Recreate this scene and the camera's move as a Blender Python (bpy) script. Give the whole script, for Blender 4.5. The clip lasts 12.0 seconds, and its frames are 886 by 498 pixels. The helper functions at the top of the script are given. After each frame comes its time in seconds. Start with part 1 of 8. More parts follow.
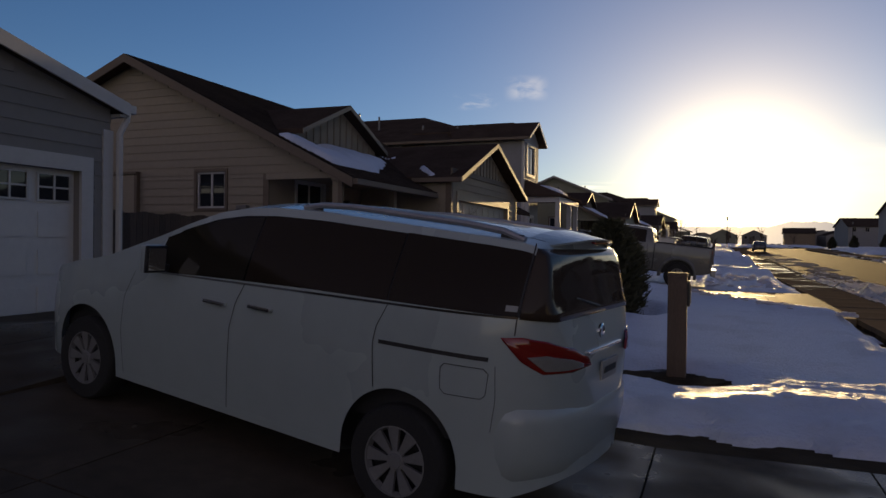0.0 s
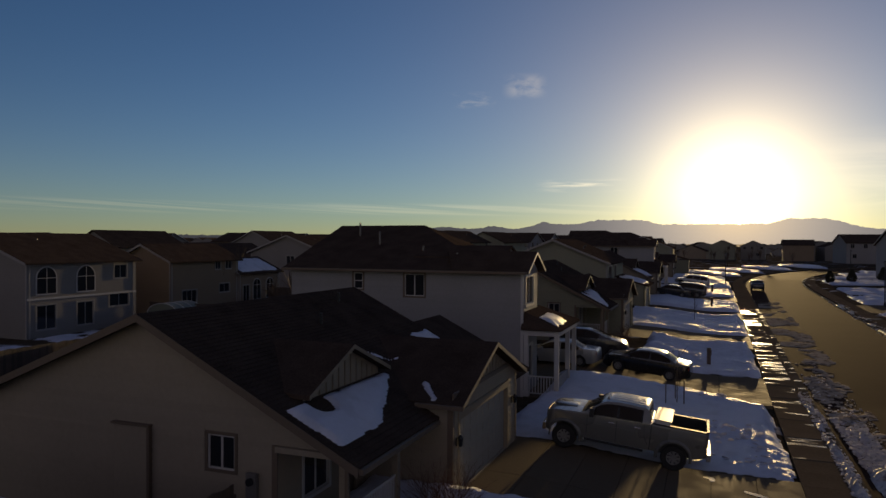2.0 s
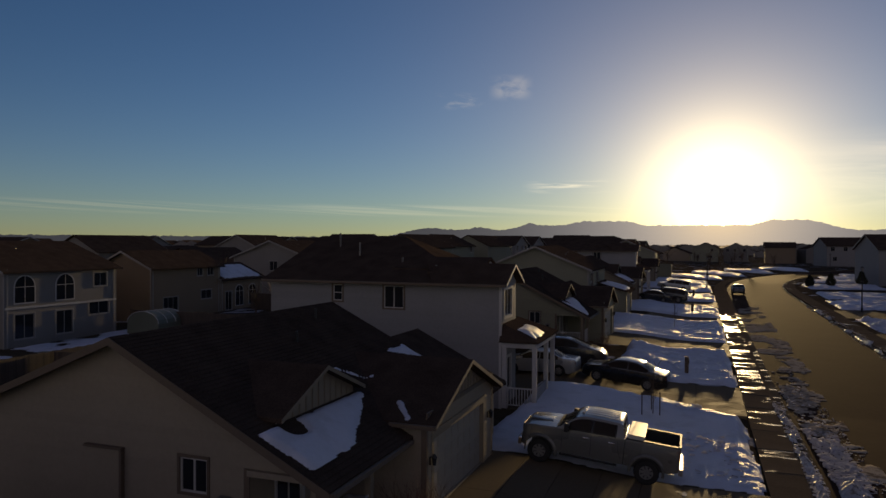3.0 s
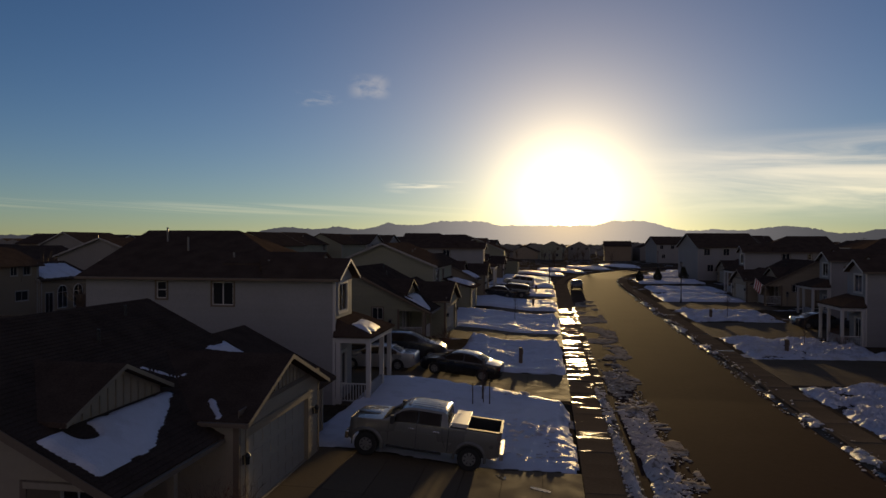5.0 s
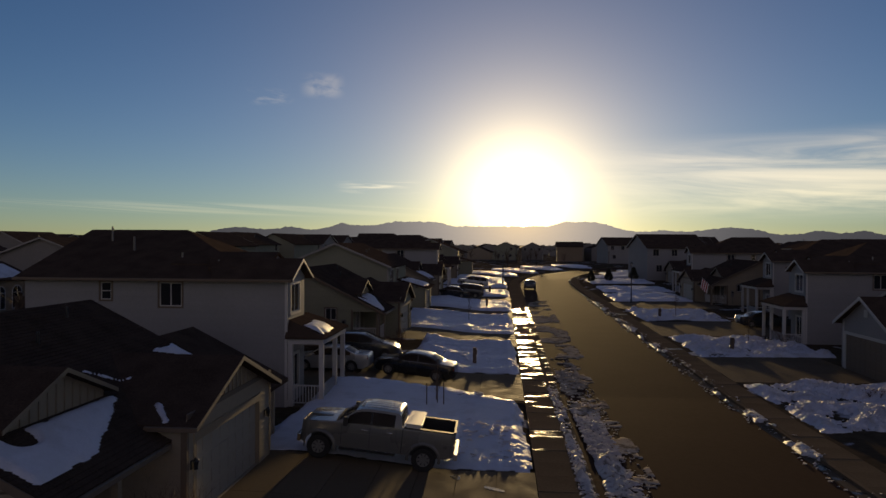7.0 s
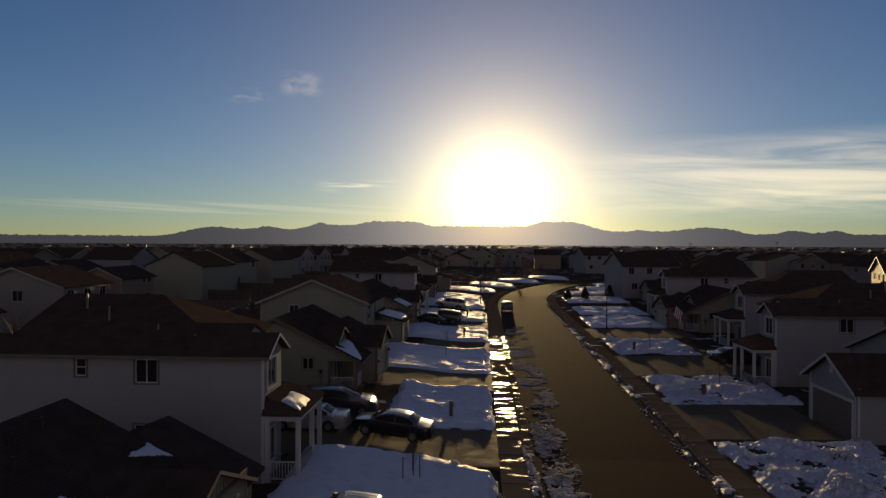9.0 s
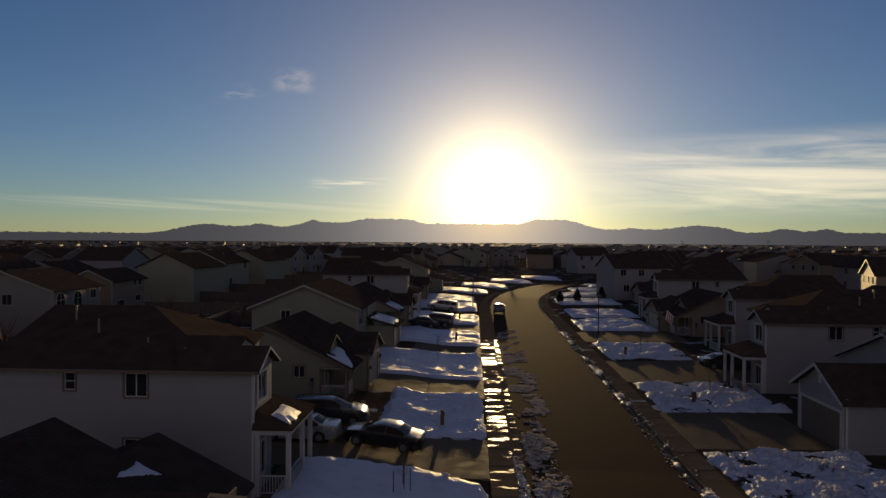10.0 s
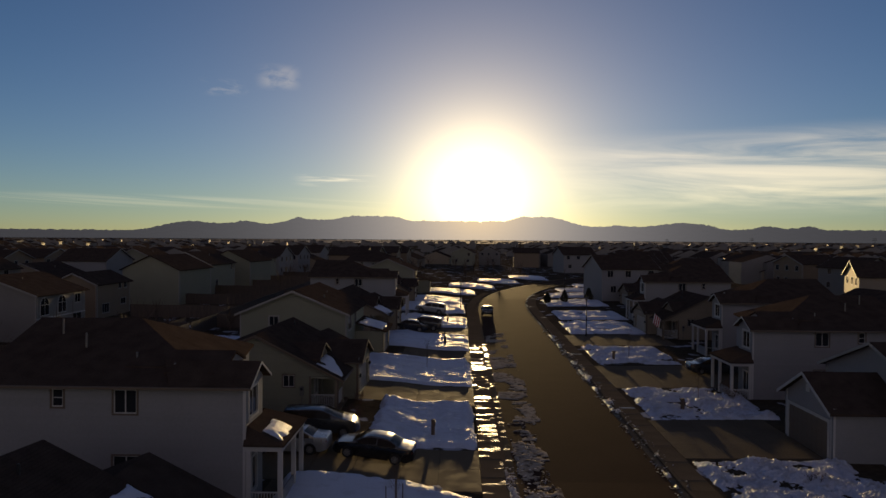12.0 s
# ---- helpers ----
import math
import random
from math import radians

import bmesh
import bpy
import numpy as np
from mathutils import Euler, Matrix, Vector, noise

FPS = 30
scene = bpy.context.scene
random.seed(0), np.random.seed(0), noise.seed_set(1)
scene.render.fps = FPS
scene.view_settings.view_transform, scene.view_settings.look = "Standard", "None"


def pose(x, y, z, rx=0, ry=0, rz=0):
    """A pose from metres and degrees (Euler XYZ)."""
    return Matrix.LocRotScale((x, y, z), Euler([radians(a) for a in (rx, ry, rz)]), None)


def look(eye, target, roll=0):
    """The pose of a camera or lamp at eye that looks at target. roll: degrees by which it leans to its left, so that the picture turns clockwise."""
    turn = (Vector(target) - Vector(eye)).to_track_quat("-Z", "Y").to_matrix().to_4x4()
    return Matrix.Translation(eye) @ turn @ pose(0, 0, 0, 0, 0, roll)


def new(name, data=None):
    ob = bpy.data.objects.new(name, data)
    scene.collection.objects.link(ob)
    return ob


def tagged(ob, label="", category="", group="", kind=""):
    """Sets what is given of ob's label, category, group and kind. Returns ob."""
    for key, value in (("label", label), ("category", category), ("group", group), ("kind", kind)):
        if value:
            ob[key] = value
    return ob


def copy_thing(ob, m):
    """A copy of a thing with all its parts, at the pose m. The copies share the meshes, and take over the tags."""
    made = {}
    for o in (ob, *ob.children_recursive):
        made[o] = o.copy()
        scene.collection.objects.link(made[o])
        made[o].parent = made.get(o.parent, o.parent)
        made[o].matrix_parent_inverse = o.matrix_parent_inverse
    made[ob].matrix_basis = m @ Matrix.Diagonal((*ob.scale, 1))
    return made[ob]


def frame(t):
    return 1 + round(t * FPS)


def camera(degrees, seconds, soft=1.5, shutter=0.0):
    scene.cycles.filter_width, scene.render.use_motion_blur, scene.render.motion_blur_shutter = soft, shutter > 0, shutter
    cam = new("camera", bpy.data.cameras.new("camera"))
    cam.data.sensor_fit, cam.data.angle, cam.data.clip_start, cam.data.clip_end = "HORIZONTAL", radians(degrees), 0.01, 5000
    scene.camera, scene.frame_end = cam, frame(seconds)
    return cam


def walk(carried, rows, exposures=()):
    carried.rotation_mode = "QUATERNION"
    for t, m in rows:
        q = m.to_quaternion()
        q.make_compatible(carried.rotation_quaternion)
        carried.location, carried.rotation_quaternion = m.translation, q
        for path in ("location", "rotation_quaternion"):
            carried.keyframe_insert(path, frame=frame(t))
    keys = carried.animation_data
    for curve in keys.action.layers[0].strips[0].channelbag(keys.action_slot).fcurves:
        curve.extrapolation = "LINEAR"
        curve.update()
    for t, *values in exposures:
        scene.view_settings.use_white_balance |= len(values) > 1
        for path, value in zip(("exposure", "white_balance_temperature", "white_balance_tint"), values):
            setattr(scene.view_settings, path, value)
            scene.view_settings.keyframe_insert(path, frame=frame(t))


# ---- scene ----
cam = camera(64.7, 12.0)
PATH = [
    (0, (0.011, 0.566, 1.478), (-0.713, 2.43, 1.461), 0.7),
    (0.5, (0.026, 0.568, 2.947), (-0.702, 2.431, 2.933), 0.3),
    (1, (0.007, 0.523, 4.608), (-0.719, 2.387, 4.593), 0.2),
    (1.5, (0.016, 0.347, 6.325), (-0.709, 2.211, 6.309), 0.1),
    (2, (0.103, 0.054, 7.702), (-0.62, 1.919, 7.681), 0.2),
    (2.5, (0.224, -0.026, 8.284), (-0.497, 1.839, 8.264), 0.2),
    (4.5, (1.47, 0.41, 8.039), (1.08, 2.371, 8.023), 0.2),
    (5, (1.548, 0.506, 8.002), (1.251, 2.484, 7.984), 0.2),
    (5.5, (1.48, 0.68, 7.891), (1.251, 2.667, 7.875), 0.2),
    (6, (1.51, 0.729, 7.851), (1.317, 2.72, 7.837), 0.2),
    (6.5, (1.55, 0.647, 7.846), (1.365, 2.638, 7.83), 0.3),
    (7, (1.536, 0.597, 7.983), (1.369, 2.59, 7.967), 0.3),
    (9, (1.671, 0.248, 11.548), (1.565, 2.245, 11.53), 0.3),
    (9.5, (1.753, 0.243, 12.074), (1.659, 2.241, 12.052), 0.4),
    (10, (1.77, 0.249, 12.31), (1.684, 2.247, 12.285), 0.4),
    (10.5, (1.661, 0.32, 12.901), (1.587, 2.319, 12.872), 0.4),
    (11, (1.626, 0.409, 13.145), (1.562, 2.408, 13.116), 0.4),
    (11.5, (1.497, 0.439, 13.185), (1.447, 2.438, 13.153), 0.5),
    (12, (1.457, 0.356, 13.111), (1.411, 2.355, 13.078), 0.4),
]
walk(cam, [(t, look(eye, target, roll)) for t, eye, target, roll in PATH],
     [(0.0, 0.97, 7500, 14), (0.5, 0.78, 7500, 14), (1.0, 0.55, 7500, 14), (1.6, 0.43, 7500, 14), (2.5, 0.32, 7500, 14), (5.0, 0.38, 7500, 14), (12.0, 0.34, 7500, 14)])
SKY_TINT = (0.041, 0.068, 0.106)
SKY_CORE, SKY_WIDE, SUN_POWER = 4.4, 0.83, 3.3

# ---- world, sun ----
SUN_AZ, SUN_EL = radians(1.6), radians(3.5)
sun_dir = Vector((math.sin(SUN_AZ) * math.cos(SUN_EL), math.cos(SUN_AZ) * math.cos(SUN_EL), math.sin(SUN_EL)))

world = bpy.data.worlds.new("evening_sky")
scene.world = world
world.use_nodes = True
wn, wl = world.node_tree.nodes, world.node_tree.links
wn.clear()


def wmath(op, a, b=None, c=None, clamp=False):
    n = wn.new("ShaderNodeMath")
    n.operation, n.use_clamp = op, clamp
    for i, v in enumerate((a, b, c)):
        if v is None:
            continue
        if isinstance(v, (int, float)):
            n.inputs[i].default_value = v
        else:
            wl.new(v, n.inputs[i])
    return n.outputs[0]


def wstep(v, lo, hi):
    n = wn.new("ShaderNodeMapRange")
    n.interpolation_type = "SMOOTHSTEP"
    wl.new(v, n.inputs[0])
    n.inputs[1].default_value, n.inputs[2].default_value = lo, hi
    return n.outputs[0]


sky = wn.new("ShaderNodeTexSky")
sky.sky_type = "NISHITA"
sky.sun_disc = False
sky.sun_elevation, sky.sun_rotation = SUN_EL, SUN_AZ
sky.altitude, sky.air_density, sky.dust_density, sky.ozone_density = 1800, 1.0, 0.35, 2.0
coord = wn.new("ShaderNodeTexCoord")
norm = wn.new("ShaderNodeVectorMath")
norm.operation = "NORMALIZE"
wl.new(coord.outputs["Generated"], norm.inputs[0])
dot = wn.new("ShaderNodeVectorMath")
dot.operation = "DOT_PRODUCT"
wl.new(norm.outputs[0], dot.inputs[0])
dot.inputs[1].default_value = sun_dir
theta = wmath("ARCCOSINE", wmath("MINIMUM", dot.outputs["Value"], 0.999999))
# aureole of the low sun in hazy air
core = wmath("MULTIPLY", wmath("EXPONENT", wmath("MULTIPLY", theta, -1 / radians(2.6))), SKY_CORE)
wide = wmath("MULTIPLY", wmath("EXPONENT", wmath("MULTIPLY", theta, -1 / radians(8.0))), SKY_WIDE)
sep = wn.new("ShaderNodeSeparateXYZ")
wl.new(norm.outputs[0], sep.inputs[0])
elev = wmath("ARCSINE", sep.outputs[2])
azim = wmath("ARCTAN2", sep.outputs[0], sep.outputs[1])


def cloud(scale_az, scale_el, detail, lo, hi, el_lo, el_hi, az_lo, az_hi, amount, seed):
    """A thin cloud deck: streaked noise in azimuth and height, kept to a band of the sky."""
    comb = wn.new("ShaderNodeCombineXYZ")
    wl.new(wmath("MULTIPLY", azim, scale_az), comb.inputs[0])
    wl.new(wmath("MULTIPLY", wmath("ADD", elev, wmath("MULTIPLY", azim, 0.05)), scale_el), comb.inputs[1])
    comb.inputs[2].default_value = seed
    nz = wn.new("ShaderNodeTexNoise")
    nz.inputs["Scale"].default_value, nz.inputs["Detail"].default_value = 1.0, detail
    nz.inputs["Roughness"].default_value, nz.inputs["Distortion"].default_value = 0.6, 0.7
    wl.new(comb.outputs[0], nz.inputs["Vector"])
    m = wstep(nz.outputs[0], lo, hi)
    for v, a, b in ((elev, el_lo, el_hi), (azim, az_lo, az_hi)):
        soft = 0.35 * (b - a)
        m = wmath("MULTIPLY", m, wmath("MULTIPLY", wstep(v, a, a + soft), wmath("SUBTRACT", 1.0, wstep(v, b - soft, b))))
    return wmath("MULTIPLY", m, amount)


decks = [
    cloud(3.5, 40, 5, 0.2, 0.8, radians(1.2), radians(8.8), radians(3.5), radians(80), 1.15, 1.0),
    cloud(2.2, 190, 4, 0.42, 0.62, radians(2.0), radians(3.2), radians(-75), radians(-1), 0.2, 4.0),
    cloud(30, 60, 7, 0.30, 0.60, radians(11.3), radians(13.6), radians(-16.6), radians(-12.6), 0.17, 9.2),
    cloud(24, 70, 7, 0.44, 0.66, radians(10.6), radians(12.2), radians(-21.5), radians(-16.5), 0.13, 2.2),
    cloud(10, 120, 6, 0.42, 0.7, radians(3.9), radians(5.2), radians(-14), radians(-6), 0.4, 6.0),
]
total = decks[0]
for d in decks[1:]:
    total = wmath("MAXIMUM", total, d)
cloud_lit = wmath("MULTIPLY", total, wmath("ADD", 0.16, wmath("MULTIPLY", wmath("EXPONENT", wmath("MULTIPLY", theta, -1 / radians(22))), 1.5)))


def tinted(value, rgb):
    n = wn.new("ShaderNodeVectorMath")
    n.operation = "SCALE"
    n.inputs[0].default_value = rgb
    wl.new(value, n.inputs["Scale"])
    return n.outputs[0]


def wadd(a, b):
    n = wn.new("ShaderNodeVectorMath")
    n.operation = "ADD"
    wl.new(a, n.inputs[0])
    wl.new(b, n.inputs[1])
    return n.outputs[0]


base = wn.new("ShaderNodeVectorMath")
base.operation = "MULTIPLY"
base.inputs[1].default_value = SKY_TINT
wl.new(sky.outputs[0], base.inputs[0])
band = wmath("MULTIPLY", wmath("EXPONENT", wmath("MULTIPLY", wmath("MAXIMUM", elev, 0.0), -1 / radians(5.0))), 0.10)
anti = wmath("MULTIPLY", wmath("MULTIPLY", wstep(dot.outputs["Value"], 0.35, -0.75), wmath("EXPONENT", wmath("MULTIPLY", wmath("MAXIMUM", elev, 0.0), -1 / radians(34)))), 0.3)
# rosy glow added to unseen sky opposite the low sun, to warm shaded walls
glow = wadd(tinted(anti, (1.0, 0.63, 0.37)), tinted(band, (1.0, 0.72, 0.5)))
glow = wadd(glow, wadd(tinted(core, (1.0, 0.85, 0.46)), tinted(wide, (1.0, 0.72, 0.42))))
full = wadd(wadd(base.outputs[0], glow), tinted(cloud_lit, (1.0, 0.8, 0.45)))
bg = wn.new("ShaderNodeBackground")
wl.new(full, bg.inputs[0])
bg.inputs[1].default_value = 0.75
out = wn.new("ShaderNodeOutputWorld")
wl.new(bg.outputs[0], out.inputs[0])

sun_data = bpy.data.lights.new("sun", "SUN")
sun_data.energy, sun_data.angle, sun_data.color = SUN_POWER, radians(0.6), (1.0, 0.75, 0.38)
sun = new("sun", sun_data)
sun.matrix_world = look(sun_dir * 100, (0, 0, 0))

# ---- materials ----
def mat(name, rgb, rough=0.7, vary=0.15, scale=3.0, bump=0.0, bump_scale=60.0, metal=0.0, rough_vary=0.0, alt=None, alt_at=(0.5, 0.65), random_tint=0.0, coat=0.0, stretch=(1, 1, 1)):
    """Base colour with stains at two scales, optional second colour in patches, fine relief."""
    m = bpy.data.materials.new(name)
    m.use_nodes = True
    n, l = m.node_tree.nodes, m.node_tree.links
    b = n["Principled BSDF"]
    b.inputs["Roughness"].default_value, b.inputs["Metallic"].default_value = rough, metal
    b.inputs["Coat Weight"].default_value = coat
    b.inputs["Coat Roughness"].default_value = 0.06
    co = n.new("ShaderNodeTexCoord")
    mp = n.new("ShaderNodeMapping")
    mp.inputs["Scale"].default_value = stretch
    l.new(co.outputs["Object"], mp.inputs[0])

    def nz(s, d=4.0):
        t = n.new("ShaderNodeTexNoise")
        t.inputs["Scale"].default_value, t.inputs["Detail"].default_value = s, d
        l.new(mp.outputs[0], t.inputs["Vector"])
        return t.outputs[0]

    big, fine = nz(scale * 0.25), nz(scale * 4)
    mixn = n.new("ShaderNodeMath")
    mixn.operation = "ADD"
    l.new(big, mixn.inputs[0])
    l.new(fine, mixn.inputs[1])
    rng = n.new("ShaderNodeMapRange")
    l.new(mixn.outputs[0], rng.inputs[0])
    rng.inputs[1].default_value, rng.inputs[2].default_value = 0.6, 1.4
    rng.inputs[3].default_value, rng.inputs[4].default_value = 1 - vary, 1 + vary
    val = rng.outputs[0]
    if random_tint:
        oi = n.new("ShaderNodeObjectInfo")
        r2 = n.new("ShaderNodeMapRange")
        l.new(oi.outputs["Random"], r2.inputs[0])
        r2.inputs[3].default_value, r2.inputs[4].default_value = 1 - random_tint, 1 + random_tint
        mu = n.new("ShaderNodeMath")
        mu.operation = "MULTIPLY"
        l.new(val, mu.inputs[0])
        l.new(r2.outputs[0], mu.inputs[1])
        val = mu.outputs[0]
    sc = n.new("ShaderNodeVectorMath")
    sc.operation = "SCALE"
    sc.inputs[0].default_value = rgb
    if alt:
        st = n.new("ShaderNodeMapRange")
        st.interpolation_type = "SMOOTHSTEP"
        l.new(nz(scale * 0.6, 6), st.inputs[0])
        st.inputs[1].default_value, st.inputs[2].default_value = alt_at
        mc = n.new("ShaderNodeMix")
        mc.data_type = "RGBA"
        mc.inputs["A"].default_value, mc.inputs["B"].default_value = (*rgb, 1), (*alt, 1)
        l.new(st.outputs[0], mc.inputs["Factor"])
        l.new(mc.outputs["Result"], sc.inputs[0])
    l.new(val, sc.inputs["Scale"])
    l.new(sc.outputs[0], b.inputs["Base Color"])
    if rough_vary:
        rr = n.new("ShaderNodeMapRange")
        l.new(nz(scale * 0.5), rr.inputs[0])
        rr.inputs[1].default_value, rr.inputs[2].default_value = 0.38, 0.62
        rr.inputs[3].default_value, rr.inputs[4].default_value = max(0.03, rough - rough_vary), min(1, rough + rough_vary)
        l.new(rr.outputs[0], b.inputs["Roughness"])
    if bump:
        bp = n.new("ShaderNodeBump")
        bp.inputs["Strength"].default_value, bp.inputs["Distance"].default_value = 1.0, bump
        l.new(nz(bump_scale, 5), bp.inputs["Height"])
        l.new(bp.outputs[0], b.inputs["Normal"])
    return m


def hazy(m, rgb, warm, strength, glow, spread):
    """Paints haze onto the far backdrop as emission: blue-grey, turning warm and bright under the sun."""
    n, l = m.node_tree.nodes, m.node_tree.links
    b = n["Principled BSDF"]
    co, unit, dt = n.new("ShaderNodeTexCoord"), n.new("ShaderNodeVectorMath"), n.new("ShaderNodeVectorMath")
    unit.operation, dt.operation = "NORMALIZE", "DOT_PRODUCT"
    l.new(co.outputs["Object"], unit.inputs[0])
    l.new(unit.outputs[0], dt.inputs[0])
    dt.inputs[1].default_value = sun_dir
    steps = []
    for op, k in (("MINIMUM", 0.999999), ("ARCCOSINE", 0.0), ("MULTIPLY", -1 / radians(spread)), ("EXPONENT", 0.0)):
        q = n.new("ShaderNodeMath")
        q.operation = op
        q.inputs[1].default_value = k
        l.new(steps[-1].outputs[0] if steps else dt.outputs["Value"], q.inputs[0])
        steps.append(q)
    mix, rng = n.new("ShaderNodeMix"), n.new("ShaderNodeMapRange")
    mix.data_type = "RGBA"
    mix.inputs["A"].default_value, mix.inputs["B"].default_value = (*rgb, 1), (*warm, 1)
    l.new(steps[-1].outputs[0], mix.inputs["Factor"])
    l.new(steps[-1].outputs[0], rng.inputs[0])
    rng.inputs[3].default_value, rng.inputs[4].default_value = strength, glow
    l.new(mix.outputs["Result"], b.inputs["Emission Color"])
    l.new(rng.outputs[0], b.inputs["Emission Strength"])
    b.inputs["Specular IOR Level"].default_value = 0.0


def glass_mat(name, rgb, rough=0.03, ior=1.5):
    m = bpy.data.materials.new(name)
    m.use_nodes = True
    b = m.node_tree.nodes["Principled BSDF"]
    b.inputs["Base Color"].default_value = (*rgb, 1)
    b.inputs["Roughness"].default_value = rough
    b.inputs["IOR"].default_value = ior
    return m


def puddled_mat(name, dry, wet, scale, lo, hi, gloss=0.4):
    """Concrete with standing meltwater: dry and rough, or dark and glossy, by ragged patches."""
    m = mat(name, dry, 0.75, 0.2, 2, 0.002, 90, random_tint=0.08)
    n, l = m.node_tree.nodes, m.node_tree.links
    b = n["Principled BSDF"]
    pos, st = n.new("ShaderNodeNewGeometry"), n.new("ShaderNodeMapRange")
    mp, nz = n.new("ShaderNodeMapping"), n.new("ShaderNodeTexNoise")
    mp.inputs["Scale"].default_value = (0.45, 1.5, 1.0)
    nz.inputs["Scale"].default_value, nz.inputs["Detail"].default_value = scale, 5.0
    l.new(pos.outputs["Position"], mp.inputs[0])
    l.new(mp.outputs[0], nz.inputs["Vector"])
    l.new(nz.outputs[0], st.inputs[0])
    st.inputs[1].default_value, st.inputs[2].default_value = lo, hi
    mix = n.new("ShaderNodeMix")
    mix.data_type = "RGBA"
    l.new(st.outputs[0], mix.inputs["Factor"])
    l.new(b.inputs["Base Color"].links[0].from_socket, mix.inputs["A"])
    mix.inputs["B"].default_value = (*wet, 1)
    l.new(mix.outputs["Result"], b.inputs["Base Color"])
    dull, blend, o = n.new("ShaderNodeBsdfDiffuse"), n.new("ShaderNodeMixShader"), n["Material Output"]
    l.new(mix.outputs["Result"], dull.inputs["Color"])
    b.inputs["Roughness"].default_value, b.inputs["Specular IOR Level"].default_value = 0.2, gloss
    l.new(st.outputs[0], blend.inputs[0])
    l.new(dull.outputs[0], blend.inputs[1])
    l.new(b.outputs[0], blend.inputs[2])
    l.new(blend.outputs[0], o.inputs["Surface"])
    return m


def flake_mat(name, rgb):
    """Thin ice crust that lets the low sun shine through it."""
    m = mat(name, rgb, 0.6, 0.15, 6)
    n, l = m.node_tree.nodes, m.node_tree.links
    b, o = n["Principled BSDF"], n["Material Output"]
    tr, mix = n.new("ShaderNodeBsdfTranslucent"), n.new("ShaderNodeMixShader")
    tr.inputs["Color"].default_value = (*rgb, 1)
    mix.inputs[0].default_value = 0.45
    l.new(b.outputs[0], mix.inputs[1])
    l.new(tr.outputs[0], mix.inputs[2])
    l.new(mix.outputs[0], o.inputs["Surface"])
    return m


